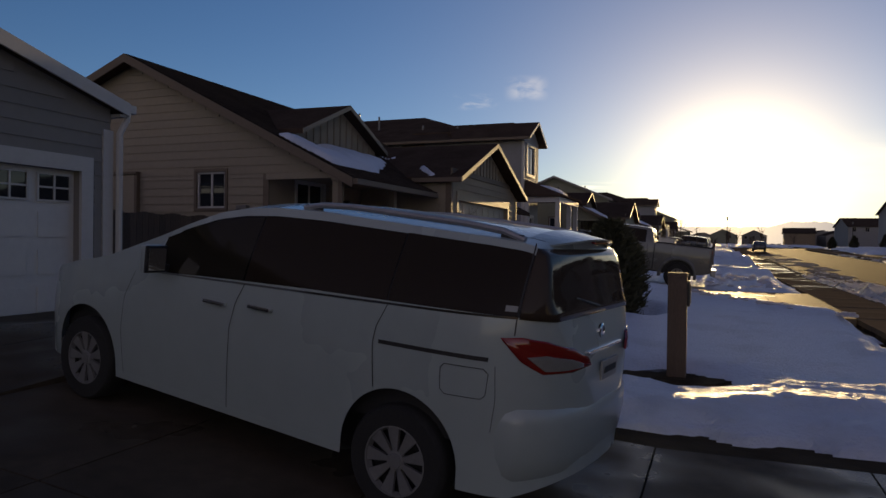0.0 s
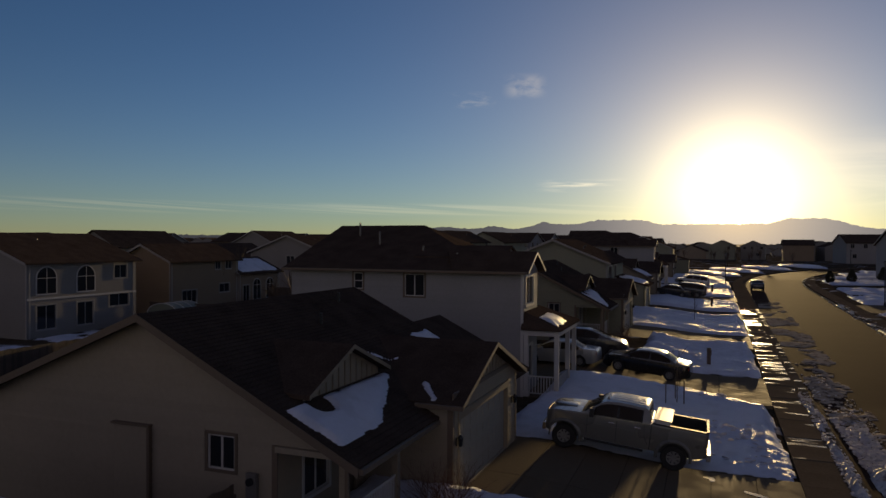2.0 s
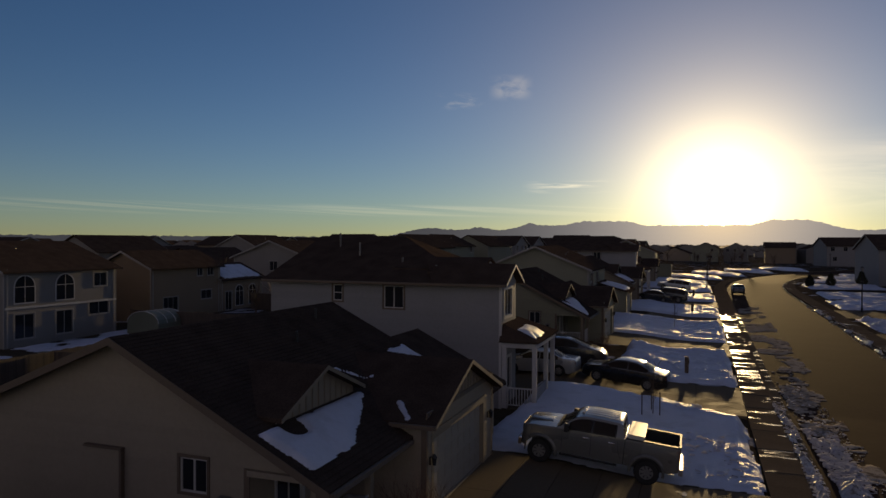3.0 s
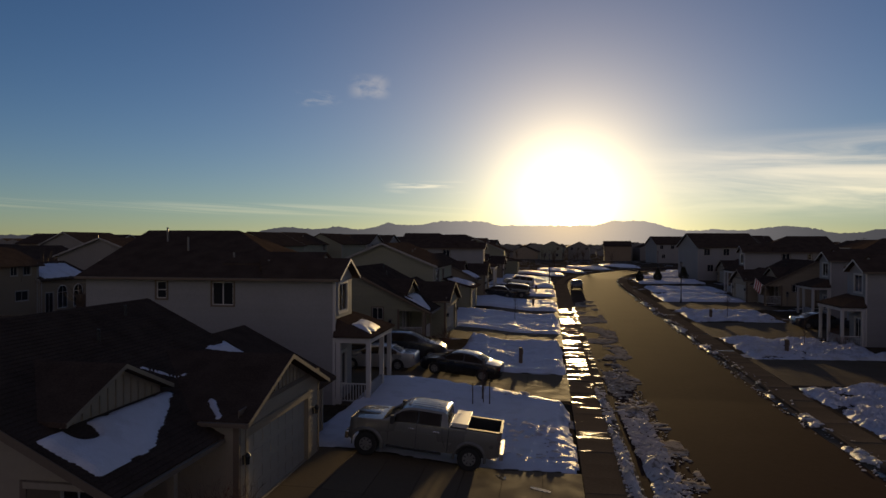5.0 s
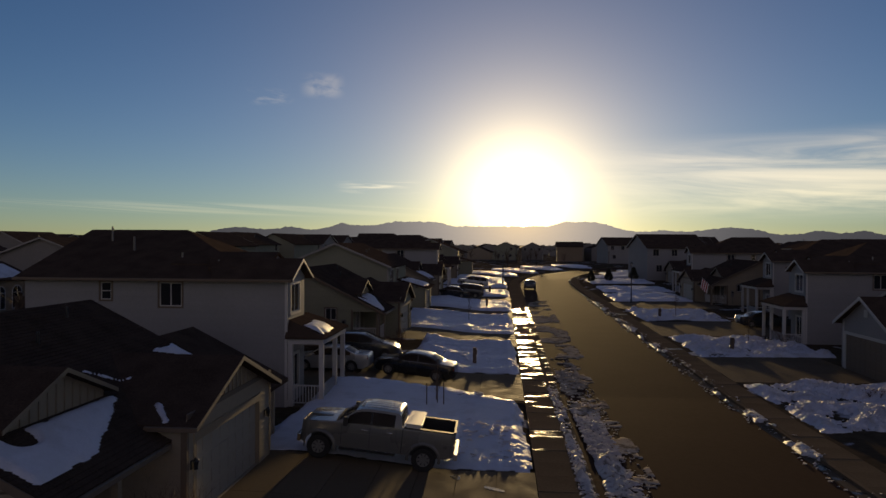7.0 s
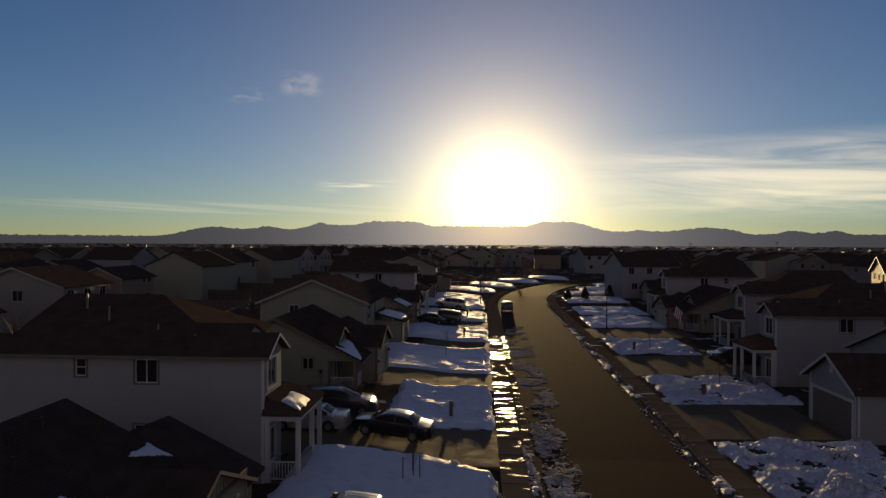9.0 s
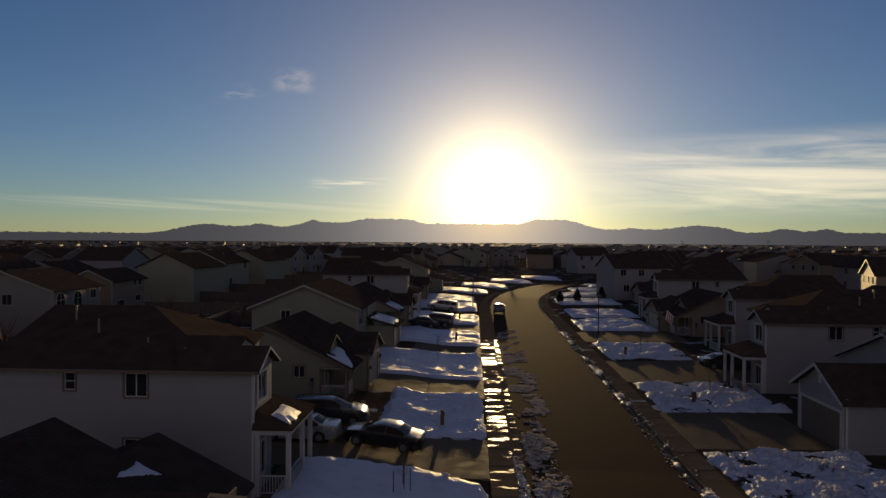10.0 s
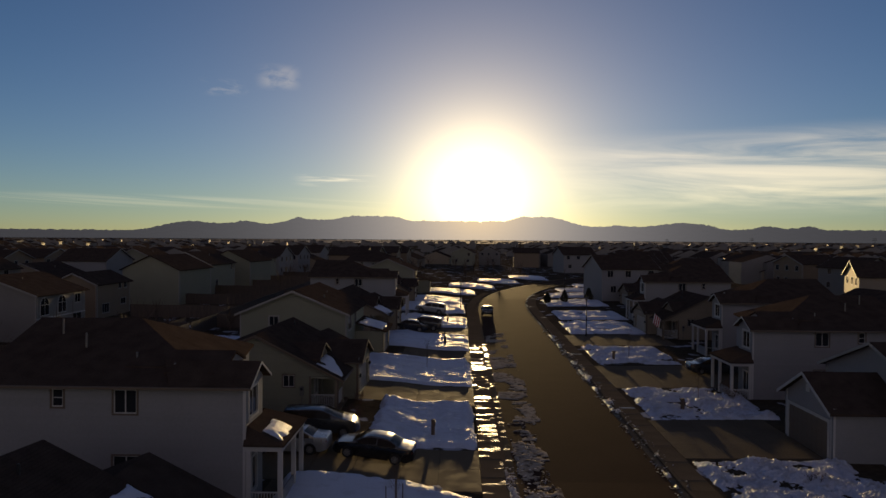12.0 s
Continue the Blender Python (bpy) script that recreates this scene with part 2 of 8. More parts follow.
M = dict(
    puddled=puddled_mat("puddled_concrete", (0.145, 0.112, 0.075), (0.07, 0.058, 0.04), 0.9, 0.575, 0.63),
    dry=puddled_mat("dry_concrete", (0.14, 0.108, 0.073), (0.07, 0.058, 0.04), 0.9, 0.85, 0.95),
    gutter_pan=puddled_mat("wet_gutter_concrete", (0.12, 0.1, 0.075), (0.06, 0.05, 0.04), 1.0, 0.56, 0.63, 0.15),
    slush=mat("slush", (0.42, 0.36, 0.28), 0.6, 0.35, 5, 0.002, 40, alt=(0.16, 0.125, 0.09)),
    meltwater=mat("meltwater", (0.06, 0.05, 0.035), 0.12, 0.1, 3),
    flake=flake_mat("ice_crust_flakes", (0.62, 0.62, 0.66)),
    asphalt=mat("asphalt", (0.058, 0.035, 0.025), 0.93, 0.1, 1.2, 0.0004, 160),
    concrete=mat("concrete", (0.13, 0.102, 0.072), 0.78, 0.2, 2, 0.002, 90, rough_vary=0.12, random_tint=0.08),
    damp=mat("damp_concrete", (0.075, 0.06, 0.044), 0.5, 0.35, 2, 0.002, 60, rough_vary=0.3, random_tint=0.08),
    drive=mat("worn_driveway_concrete", (0.145, 0.112, 0.075), 0.72, 0.09, 2, 0.001, 90, rough_vary=0.08, random_tint=0.08),
    soil=mat("winter_soil", (0.055, 0.042, 0.028), 0.95, 0.4, 3, 0.02, 30, alt=(0.11, 0.085, 0.05)),
    ground=mat("winter_ground", (0.07, 0.055, 0.038), 0.95, 0.4, 0.6, 0.03, 8, alt=(0.35, 0.36, 0.4), alt_at=(0.6, 0.64)),
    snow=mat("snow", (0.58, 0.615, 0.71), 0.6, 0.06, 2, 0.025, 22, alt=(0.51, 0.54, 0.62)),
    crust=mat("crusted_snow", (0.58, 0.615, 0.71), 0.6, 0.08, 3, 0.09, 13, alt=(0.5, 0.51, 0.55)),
    dirty_snow=mat("dirty_snow", (0.55, 0.54, 0.53), 0.6, 0.3, 6, 0.03, 30, alt=(0.22, 0.2, 0.18)),
    shingle=mat("brown_shingles", (0.062, 0.045, 0.036), 0.92, 0.35, 5, 0.01, 40, stretch=(1, 1, 1)),
    siding_tan=mat("tan_siding", (0.255, 0.216, 0.163), 0.75, 0.08, 2, 0.001, 90, random_tint=0.03),
    siding_grey=mat("grey_siding", (0.19, 0.18, 0.168), 0.75, 0.08, 2, 0.001, 90, random_tint=0.03),
    siding_white=mat("pale_siding", (0.225, 0.225, 0.232), 0.75, 0.08, 2, 0.001, 90, random_tint=0.03),
    siding_green=mat("sage_siding", (0.21, 0.21, 0.155), 0.75, 0.08, 2, 0.001, 90, random_tint=0.03),
    siding_brown=mat("brown_siding", (0.2, 0.15, 0.1), 0.75, 0.08, 2, 0.001, 90, random_tint=0.03),
    trim=mat("white_trim", (0.42, 0.415, 0.405), 0.55, 0.06, 3),
    trim_tan=mat("tan_trim", (0.22, 0.18, 0.13), 0.6, 0.08, 3),
    trim_brown=mat("brown_trim", (0.12, 0.09, 0.065), 0.65, 0.1, 3),
    door=mat("garage_door_paint", (0.3, 0.28, 0.24), 0.55, 0.05, 3),
    door_white=mat("white_door_paint", (0.5, 0.5, 0.49), 0.5, 0.05, 3),
    fence=mat("weathered_wood", (0.08, 0.06, 0.046), 0.85, 0.35, 3, 0.003, 60, random_tint=0.25, stretch=(6, 6, 0.6)),
    glass=glass_mat("window_glass", (0.02, 0.022, 0.026)),
    curtain=mat("curtain", (0.3, 0.29, 0.27), 0.9, 0.1, 5),
    metal=mat("grey_metal", (0.17, 0.165, 0.16), 0.55, 0.15, 5, metal=0.5),
    black=mat("black_metal", (0.02, 0.02, 0.02), 0.5, 0.1, 5),
    bark=mat("bark", (0.09, 0.065, 0.045), 0.95, 0.3, 8, 0.01, 40),
    twig=mat("red_brown_twigs", (0.11, 0.06, 0.04), 0.9, 0.3, 8),
    needles=mat("spruce_needles", (0.05, 0.05, 0.026), 0.85, 0.35, 5, random_tint=0.2),
    wood_post=mat("stained_wood", (0.1, 0.07, 0.05), 0.8, 0.25, 4, 0.003, 60, stretch=(5, 5, 0.7)),
    mountain=mat("haze_painted_mountain", (0.06, 0.066, 0.085), 1.0, 0.15, 0.004),
    woods=mat("painted_haze", (0.05, 0.045, 0.045), 1.0, 0.3, 0.05),
    # darker copy of the white trim, for houses farther off
    trim_far=mat("darker_trim", (0.26, 0.25, 0.235), 0.6, 0.1, 3),
)

# haze painted in as glow, warmest below the sun
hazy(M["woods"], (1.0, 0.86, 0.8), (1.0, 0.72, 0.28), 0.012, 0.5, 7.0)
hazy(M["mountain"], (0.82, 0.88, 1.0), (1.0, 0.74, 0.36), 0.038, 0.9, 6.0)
M["drive"].node_tree.nodes["Principled BSDF"].inputs["Specular IOR Level"].default_value = 0.006
M["asphalt"].node_tree.nodes["Principled BSDF"].inputs["Specular IOR Level"].default_value = 0.006
M["damp"].node_tree.nodes["Principled BSDF"].inputs["Specular IOR Level"].default_value = 0.1
M["concrete"].node_tree.nodes["Principled BSDF"].inputs["Specular IOR Level"].default_value = 0.006
for k in ("ground", "soil", "shingle", "slush"):
    M[k].node_tree.nodes["Principled BSDF"].inputs["Specular IOR Level"].default_value = 0.0

# ---- mesh helpers ----
def bm_box(bm, x0, x1, y0, y1, z0, z1):
    v = [bm.verts.new(p) for p in ((x0, y0, z0), (x1, y0, z0), (x1, y1, z0), (x0, y1, z0), (x0, y0, z1), (x1, y0, z1), (x1, y1, z1), (x0, y1, z1))]
    for f in ((3, 2, 1, 0), (4, 5, 6, 7), (0, 1, 5, 4), (1, 2, 6, 5), (2, 3, 7, 6), (3, 0, 4, 7)):
        bm.faces.new([v[i] for i in f])
    return bm


def box(x0, x1, y0, y1, z0, z1, bevel=0.0):
    bm = bm_box(bmesh.new(), min(x0, x1), max(x0, x1), min(y0, y1), max(y0, y1), min(z0, z1), max(z0, z1))
    if bevel:
        bmesh.ops.bevel(bm, geom=bm.edges[:], offset=bevel, segments=2, affect="EDGES", profile=0.6)
    return bm


def bm_prism(bm, pts, vec):
    """Extrudes the polygon pts along vec."""
    a = [bm.verts.new(p) for p in pts]
    b = [bm.verts.new(Vector(p) + Vector(vec)) for p in pts]
    bm.faces.new(a[::-1])
    bm.faces.new(b)
    k = len(pts)
    for i in range(k):
        bm.faces.new((a[i], a[(i + 1) % k], b[(i + 1) % k], b[i]))
    return bm


def prism(pts, vec):
    bm = bm_prism(bmesh.new(), pts, vec)
    bmesh.ops.recalc_face_normals(bm, faces=bm.faces[:])
    return bm


def bm_tube(bm, p0, p1, r0, r1=None, seg=10, caps=True):
    p0, p1 = Vector(p0), Vector(p1)
    r1 = r0 if r1 is None else r1
    q = (p1 - p0).to_track_quat("Z", "Y").to_matrix()
    ra, rb = [], []
    for i in range(seg):
        a = 2 * math.pi * i / seg
        d = q @ Vector((math.cos(a), math.sin(a), 0))
        ra.append(bm.verts.new(p0 + d * r0))
        rb.append(bm.verts.new(p1 + d * r1))
    for i in range(seg):
        bm.faces.new((ra[i], ra[(i + 1) % seg], rb[(i + 1) % seg], rb[i]))
    if caps:
        bm.faces.new(ra[::-1])
        bm.faces.new(rb)
    return bm


def tube(*a, **k):
    return bm_tube(bmesh.new(), *a, **k)


def finish(name, bm, material, smooth=False):
    me = bpy.data.meshes.new(name)
    bm.to_mesh(me)
    bm.free()
    for m in material if isinstance(material, (list, tuple)) else [material]:
        me.materials.append(m)
    if smooth:
        me.shade_smooth()
        me.set_sharp_from_angle(angle=radians(42))
    return me


def thing(name, origin, label, category, group=""):
    e = new(name)
    e.location = origin
    e.empty_display_size = 0.2
    return tagged(e, label, category, group)


def origin_of(ob):
    while ob.parent:
        ob = ob.parent
    return Vector(ob.location)


def part(name, bm, material, parent, label="", smooth=False):
    """One mesh under a thing or a part, given in world metres of the unmoved thing."""
    me = finish(name, bm, material, smooth)
    me.transform(Matrix.Translation(-origin_of(parent)))
    ob = new(name, me)
    ob.parent = parent
    return tagged(ob, label)


def solo(name, bm, material, label, category, kind="", group="", smooth=False):
    return tagged(new(name, finish(name, bm, material, smooth)), label, category, group, kind)


def shared(name, me, parent, loc, rot=(0, 0, 0), scale=(1, 1, 1)):
    """A piece on shared mesh data, at a place in world metres of the unmoved thing."""
    ob = new(name, me)
    ob.parent = parent
    ob.location = Vector(loc) - origin_of(parent)
    ob.rotation_euler, ob.scale = rot, scale
    return ob


def bm_wall(bm, axis, at, thick, u0, u1, z0, z1, holes=()):
    """A wall in the plane axis = at, running in u and z, with real openings (u0, u1, z0, z1), as one joined shell."""
    us = sorted({u0, u1, *[c for h in holes for c in h[:2] if u0 < c < u1]})
    zc = sorted({z0, z1, *[c for h in holes for c in h[2:] if z0 < c < z1]})
    lo, hi = min(at, at + thick), max(at, at + thick)
    solid = lambda i, j: 0 <= i < len(us) - 1 and 0 <= j < len(zc) - 1 and not any(h[0] < (us[i] + us[i + 1]) / 2 < h[1] and h[2] < (zc[j] + zc[j + 1]) / 2 < h[3] for h in holes)
    pool = {}

    def vert(i, j, d):
        if (i, j, d) not in pool:
            c = hi if d else lo
            pool[i, j, d] = bm.verts.new((us[i], c, zc[j]) if axis == "y" else (c, us[i], zc[j]))
        return pool[i, j, d]

    made = []
    for i in range(len(us) - 1):
        for j in range(len(zc) - 1):
            if not solid(i, j):
                continue
            for d in (0, 1):
                made.append(bm.faces.new((vert(i, j, d), vert(i + 1, j, d), vert(i + 1, j + 1, d), vert(i, j + 1, d))))
            for di, dj, a, b in ((-1, 0, (i, j), (i, j + 1)), (1, 0, (i + 1, j), (i + 1, j + 1)), (0, -1, (i, j), (i + 1, j)), (0, 1, (i, j + 1), (i + 1, j + 1))):
                if not solid(i + di, j + dj):
                    made.append(bm.faces.new((vert(*a, 0), vert(*b, 0), vert(*b, 1), vert(*a, 1))))
    bmesh.ops.recalc_face_normals(bm, faces=made)
    return bm


def slab(pts, thick):
    """A roof plane: the polygon pts with a thickness straight down."""
    return prism(pts, (0, 0, -thick))


def oriented(axis, at, out, u0, u1, z0, z1, d0, d1):
    """A box by wall coordinates: along u and z, from d0 to d1 outwards of the wall."""
    a, b = at + out * d0, at + out * d1
    return (u0, u1, a, b, z0, z1) if axis == "y" else (a, b, u0, u1, z0, z1)


def window(parent, axis, at, out, u0, u1, z0, z1, frame_m, mullions=1, bars=0, casing=0.09, casing_m=None):
    """A framed window in a wall's opening: outer casing, sash frame, mullions, pane, dark room behind."""
    w = part("window", bm_wall(bmesh.new(), axis, at + out * 0.004, out * 0.03, u0 - casing, u1 + casing, z0 - casing, z1 + casing, [(u0, u1, z0, z1)]), casing_m or frame_m, parent)
    bm = bm_wall(bmesh.new(), axis, at - out * 0.07, out * 0.06, u0, u1, z0, z1, [(u0 + 0.045, u1 - 0.045, z0 + 0.045, z1 - 0.045)])
    for i in range(mullions):
        c = u0 + (u1 - u0) * (i + 1) / (mullions + 1)
        bm_box(bm, *sorted_box(oriented(axis, at, out, c - 0.025, c + 0.025, z0 + 0.04, z1 - 0.04, -0.07, -0.02)))
    for i in range(bars):
        c = z0 + (z1 - z0) * (i + 1) / (bars + 1)
        bm_box(bm, *sorted_box(oriented(axis, at, out, u0 + 0.04, u1 - 0.04, c - 0.02, c + 0.02, -0.069, -0.021)))
    part("window_frame", bm, frame_m, w)
    part("pane", box(*oriented(axis, at, out, u0 + 0.03, u1 - 0.03, z0 + 0.03, z1 - 0.03, -0.052, -0.044)), M["glass"], w)
    return w


def sorted_box(b):
    return (min(b[0], b[1]), max(b[0], b[1]), min(b[2], b[3]), max(b[2], b[3]), min(b[4], b[5]), max(b[4], b[5]))


def siding(parent, axis, at, out, u0, u1, z0, z1, material, holes=(), rise=0.19, top=None):
    """Lapped boards, each a thin wedge of its own; top(u) bounds them under a gable."""
    z = z0
    while z < z1 - 0.03:
        ztop = min(z + rise, z1)
        a, b = u0, u1
        if top:
            k = [u0 + (u1 - u0) * i / 200 for i in range(201)]
            k = [u for u in k if top(u) > ztop]
            if len(k) < 3:
                break
            a, b = k[0], k[-1]
        runs = [(a, b)]
        for h in holes:
            if h[2] < (z + ztop) / 2 < h[3]:
                runs = [r for q in runs for r in ((q[0], min(q[1], h[0])), (max(q[0], h[1]), q[1])) if r[1] - r[0] > 0.02]
        for r0, r1 in runs:
            d0, d1 = out * 0.024, out * 0.006
            zz = ztop + 0.012
            if axis == "y":
                pts = [(r0, at, z), (r0, at + d0, z), (r0, at + d1, zz), (r0, at, zz)]
                bm = prism(pts, (r1 - r0, 0, 0))
            else:
                pts = [(at, r0, z), (at + d0, r0, z), (at + d1, r0, zz), (at, r0, zz)]
                bm = prism(pts, (0, r1 - r0, 0))
            part("siding_board", bm, material, parent)
        z += rise


def railing(parent, p0, p1, z0, z1, material):
    """A porch rail: top and bottom rail and square balusters, each on its own."""
    p0, p1 = Vector(p0), Vector(p1)
    d = p1 - p0
    L = d.length
    along_x = abs(d.x) > abs(d.y)
    r = part("railing", bm_box(bmesh.new(), min(p0.x, p1.x) - (0 if along_x else 0.03), max(p0.x, p1.x) + (0 if along_x else 0.03), min(p0.y, p1.y) - (0.03 if along_x else 0), max(p0.y, p1.y) + (0.03 if along_x else 0), z1 - 0.06, z1), material, parent, "white painted porch railing")
    part("bottom_rail", bm_box(bmesh.new(), min(p0.x, p1.x) - (0 if along_x else 0.025), max(p0.x, p1.x) + (0 if along_x else 0.025), min(p0.y, p1.y) - (0.025 if along_x else 0), max(p0.y, p1.y) + (0.025 if along_x else 0), z0, z0 + 0.05), material, r)
    me = finish("baluster", box(-0.018, 0.018, -0.018, 0.018, z0 + 0.05, z1 - 0.06), material)
    k = int(L / 0.125)
    for i in range(k):
        p = p0 + d * (i + 0.5) / k
        ob = new("baluster", me)
        ob.parent = r
        ob.location = (p.x - origin_of(parent).x, p.y - origin_of(parent).y, -origin_of(parent).z)


def recolour(ob, was, now):
    """Gives a copied house its own paint."""
    for o in ob.children_recursive:
        for slot in o.material_slots if o.data else ():
            if slot.material == was:
                slot.link = "OBJECT"
                slot.material = now
    return ob


# ---- ground, road, pavements ----
def zs(y):
    """Height of the street along its length."""
    return 0.013 * min(max(y - 38.0, 0.0), 100.0)


ROAD_MID, ROAD_HALF, BEND_Y, BEND_R = 8.85, 4.15, 115.0, 150.0


def road_at(s):
    """Middle of the road and its right-hand normal at s metres along y, then along the bend."""
    if s <= BEND_Y:
        return Vector((ROAD_MID, s, 0)), Vector((1, 0, 0))
    a = min((s - BEND_Y) / BEND_R, 1.1)
    p = Vector((ROAD_MID + BEND_R * (1 - math.cos(a)), BEND_Y + BEND_R * math.sin(a), 0))
    extra = s - BEND_Y - a * BEND_R
    p += Vector((math.sin(a), math.cos(a), 0)) * extra
    return p, Vector((math.cos(a), -math.sin(a), 0))


def road_offset(x, y):
    """Signed distance right of the road's middle."""
    if y <= BEND_Y:
        return x - ROAD_MID
    c = Vector((ROAD_MID + BEND_R, BEND_Y, 0))
    return BEND_R - (Vector((x, y, 0)) - c).length if y < BEND_Y + BEND_R else 60.0


def lawn_side(x):
    """1 on the open lawn, 0 by the house wall, where the bed ends in a step."""
    return min(1.0, max(0.0, (x + 5.2) / 2.5))


def gz(x, y):
    """Height of the bare ground: the lots rise from the pavement to the houses."""
    o = road_offset(x, y)
    z = zs(y)
    if o < -5.95:
        t = min(max((-o - 8.8) / 6.0, 0.0), 1.0)
        z += 0.5 * t * t * (3 - 2 * t)
        if y < 8.0 and x > -7.9:
            z -= 0.285 * min(1.0, (x + 7.9) / 2.0) * min(1.0, (8.0 - y) / 1.5) * (1 - lawn_side(x))
        if y < 17.0 and x > -7.9:
            z -= 0.285 * lawn_side(x) * min(1.0, (17.0 - y) / 10.5)
    elif o > 6.2:
        z += min((o - 6.2) / 8.5, 1.0) * 0.12
    elif abs(o) < 5.9:
        z -= 0.2
    far = max(abs(x) - 70, 0) + max(y - 230, 0)
    return z - min(far * 0.01, 3.0)


def axis_steps(lo, hi, fine0, fine1, step):
    vals = list(np.arange(fine0, fine1 + 0.01, step))
    s, v = step, fine0
    while v > lo:
        s *= 1.35
        v -= s
        vals.insert(0, max(v, lo))
    s, v = step, vals[-1]
    while v < hi:
        s *= 1.35
        v += s
        vals.append(min(v, hi))
    return vals


def sheet(xs, ys, height):
    nx = len(xs)
    verts = [(x, y, height(x, y)) for y in ys for x in xs]
    faces = [(j * nx + i, j * nx + i + 1, (j + 1) * nx + i + 1, (j + 1) * nx + i) for j in range(len(ys) - 1) for i in range(nx - 1)]
    return verts, faces


me = bpy.data.meshes.new("ground")
vv, ff = sheet(axis_steps(-4800, 4800, -32, 46, 1.0), axis_steps(-300, 4900, -12, 190, 1.0), gz)
me.from_pydata(vv, [], ff)
me.materials.append(M["ground"])
me.shade_smooth()
tagged(new("ground", me), "brown winter ground with thin old snow patches", "ground", kind="structure")


def ribbon(name, o0, o1, z_of, s0, s1, step, material, label, category, thick=0.12):
    """A strip along the road from offset o0 to o1, with a thickness."""
    bm = bmesh.new()
    k = max(2, int((s1 - s0) / step) + 1)
    prev = None
    for i in range(k):
        p, n = road_at(s0 + (s1 - s0) * i / (k - 1))
        z = zs(p.y)
        row = [bm.verts.new((*(p + n * o).xy, z + h)) for o, h in ((o0, z_of), (o1, z_of), (o1, z_of - thick), (o0, z_of - thick))]
        if prev:
            for a in range(4):
                bm.faces.new((prev[a], prev[(a + 1) % 4], row[(a + 1) % 4], row[a]))
        else:
            bm.faces.new(row)
        prev = row
    bm.faces.new(prev[::-1])
    bmesh.ops.recalc_face_normals(bm, faces=bm.faces[:])
    return solo(name, bm, material, label, category, "structure")


ribbon("road", -ROAD_HALF + 0.002, ROAD_HALF - 0.002, -0.11, -40, 330, 3, M["asphalt"], "dark asphalt residential street with wet patches", "road")
for side in (-1, 1):
    lo, hi = sorted((side * (ROAD_HALF + 0.0), side * (ROAD_HALF + 0.42)))
    wet_to = 84.0 if side < 0 else 330.0
    ribbon("gutter", lo, hi, -0.095, -40, wet_to, 3, M["gutter_pan"], "wet concrete gutter pan along the road", "gutter")
    if side < 0:
        ribbon("gutter", lo, hi, -0.095, wet_to + 0.01, 330, 3, M["dry"], "dry concrete gutter pan round the bend", "gutter")
    lo, hi = sorted((side * (ROAD_HALF + 0.422), side * (ROAD_HALF + 0.6)))
    ribbon("kerb", lo, hi, 0.02, -40, 330, 3, M["dry"], "low concrete kerb between road and pavement", "kerb", 0.2)


def pavement(name, o0, o1, label, s0=-30.0, s1=150.0, size=1.52):
    """Concrete flags with open joints."""
    p = thing(name, road_at(0)[0] + Vector((0.5 * (o0 + o1), 0, 0)), label, "pavement")
    tagged(p, kind="structure")
    part("bed", bm_box(bmesh.new(), ROAD_MID + o0 + 0.01, ROAD_MID + o1 - 0.01, s0, 38, -0.2, -0.02), M["soil"], p)
    me = finish("flag", box(-(o1 - o0) / 2 + 0.004, (o1 - o0) / 2 - 0.004, -size / 2 + 0.008, size / 2 - 0.008, -0.1, 0.0), [M["dry"]])
    wet_me = finish("flag", box(-(o1 - o0) / 2 + 0.004, (o1 - o0) / 2 - 0.004, -size / 2 + 0.008, size / 2 - 0.008, -0.1, 0.0), [M["puddled"]])
    k = int((s1 - s0) / size)
    for i in range(k):
        s = s0 + (i + 0.5) * size
        q, n = road_at(s)
        c = q + n * (0.5 * (o0 + o1))
        ob = shared("flag", wet_me if (o1 < 0 and 27 < s < 84) or (o1 > 0 and s > 50 and i % 5 == 0) else me, p, (c.x, c.y, zs(c.y) + 0.025 + 0.006 * math.sin(i * 2.7)), (0, 0, math.atan2(n.y, n.x)))
        ob.rotation_euler.x = 0.013 if 38 < s < 138 else 0
    return p


pavement("pavement_west", -ROAD_HALF - 1.95, -ROAD_HALF - 0.6, "wet concrete pavement flags beside the snowy lawns")
pavement("pavement_east", ROAD_HALF + 0.6, ROAD_HALF + 1.95, "damp concrete pavement flags edged with old snow")


def driveway(x0, x1, y0, y1, label, cols=2, rows=3, material="concrete"):
    """A sloping drive of cast slabs with joints between."""
    d = thing("driveway", ((x0 + x1) / 2, (y0 + y1) / 2, gz((x0 + x1) / 2, (y0 + y1) / 2)), label, "driveway")
    tagged(d, kind="structure")
    for i in range(rows):
        for j in range(cols):
            xa, xb = x0 + (x1 - x0) * i / rows + 0.008, x0 + (x1 - x0) * (i + 1) / rows - 0.008
            ya, yb = y0 + (y1 - y0) * j / cols + 0.008, y0 + (y1 - y0) * (j + 1) / cols - 0.008
            pts = [(xa, ya), (xb, ya), (xb, yb), (xa, yb)]
            bm = bmesh.new()
            top = [bm.verts.new((x, y, gz(x, y) + 0.035)) for x, y in pts]
            low = [bm.verts.new((x, y, gz(x, y) - 0.15)) for x, y in pts]
            bm.faces.new(top)
            for a in range(4):
                bm.faces.new((top[a], low[a], low[(a + 1) % 4], top[(a + 1) % 4]))
            part("slab", bm, M[material], d)
    return d


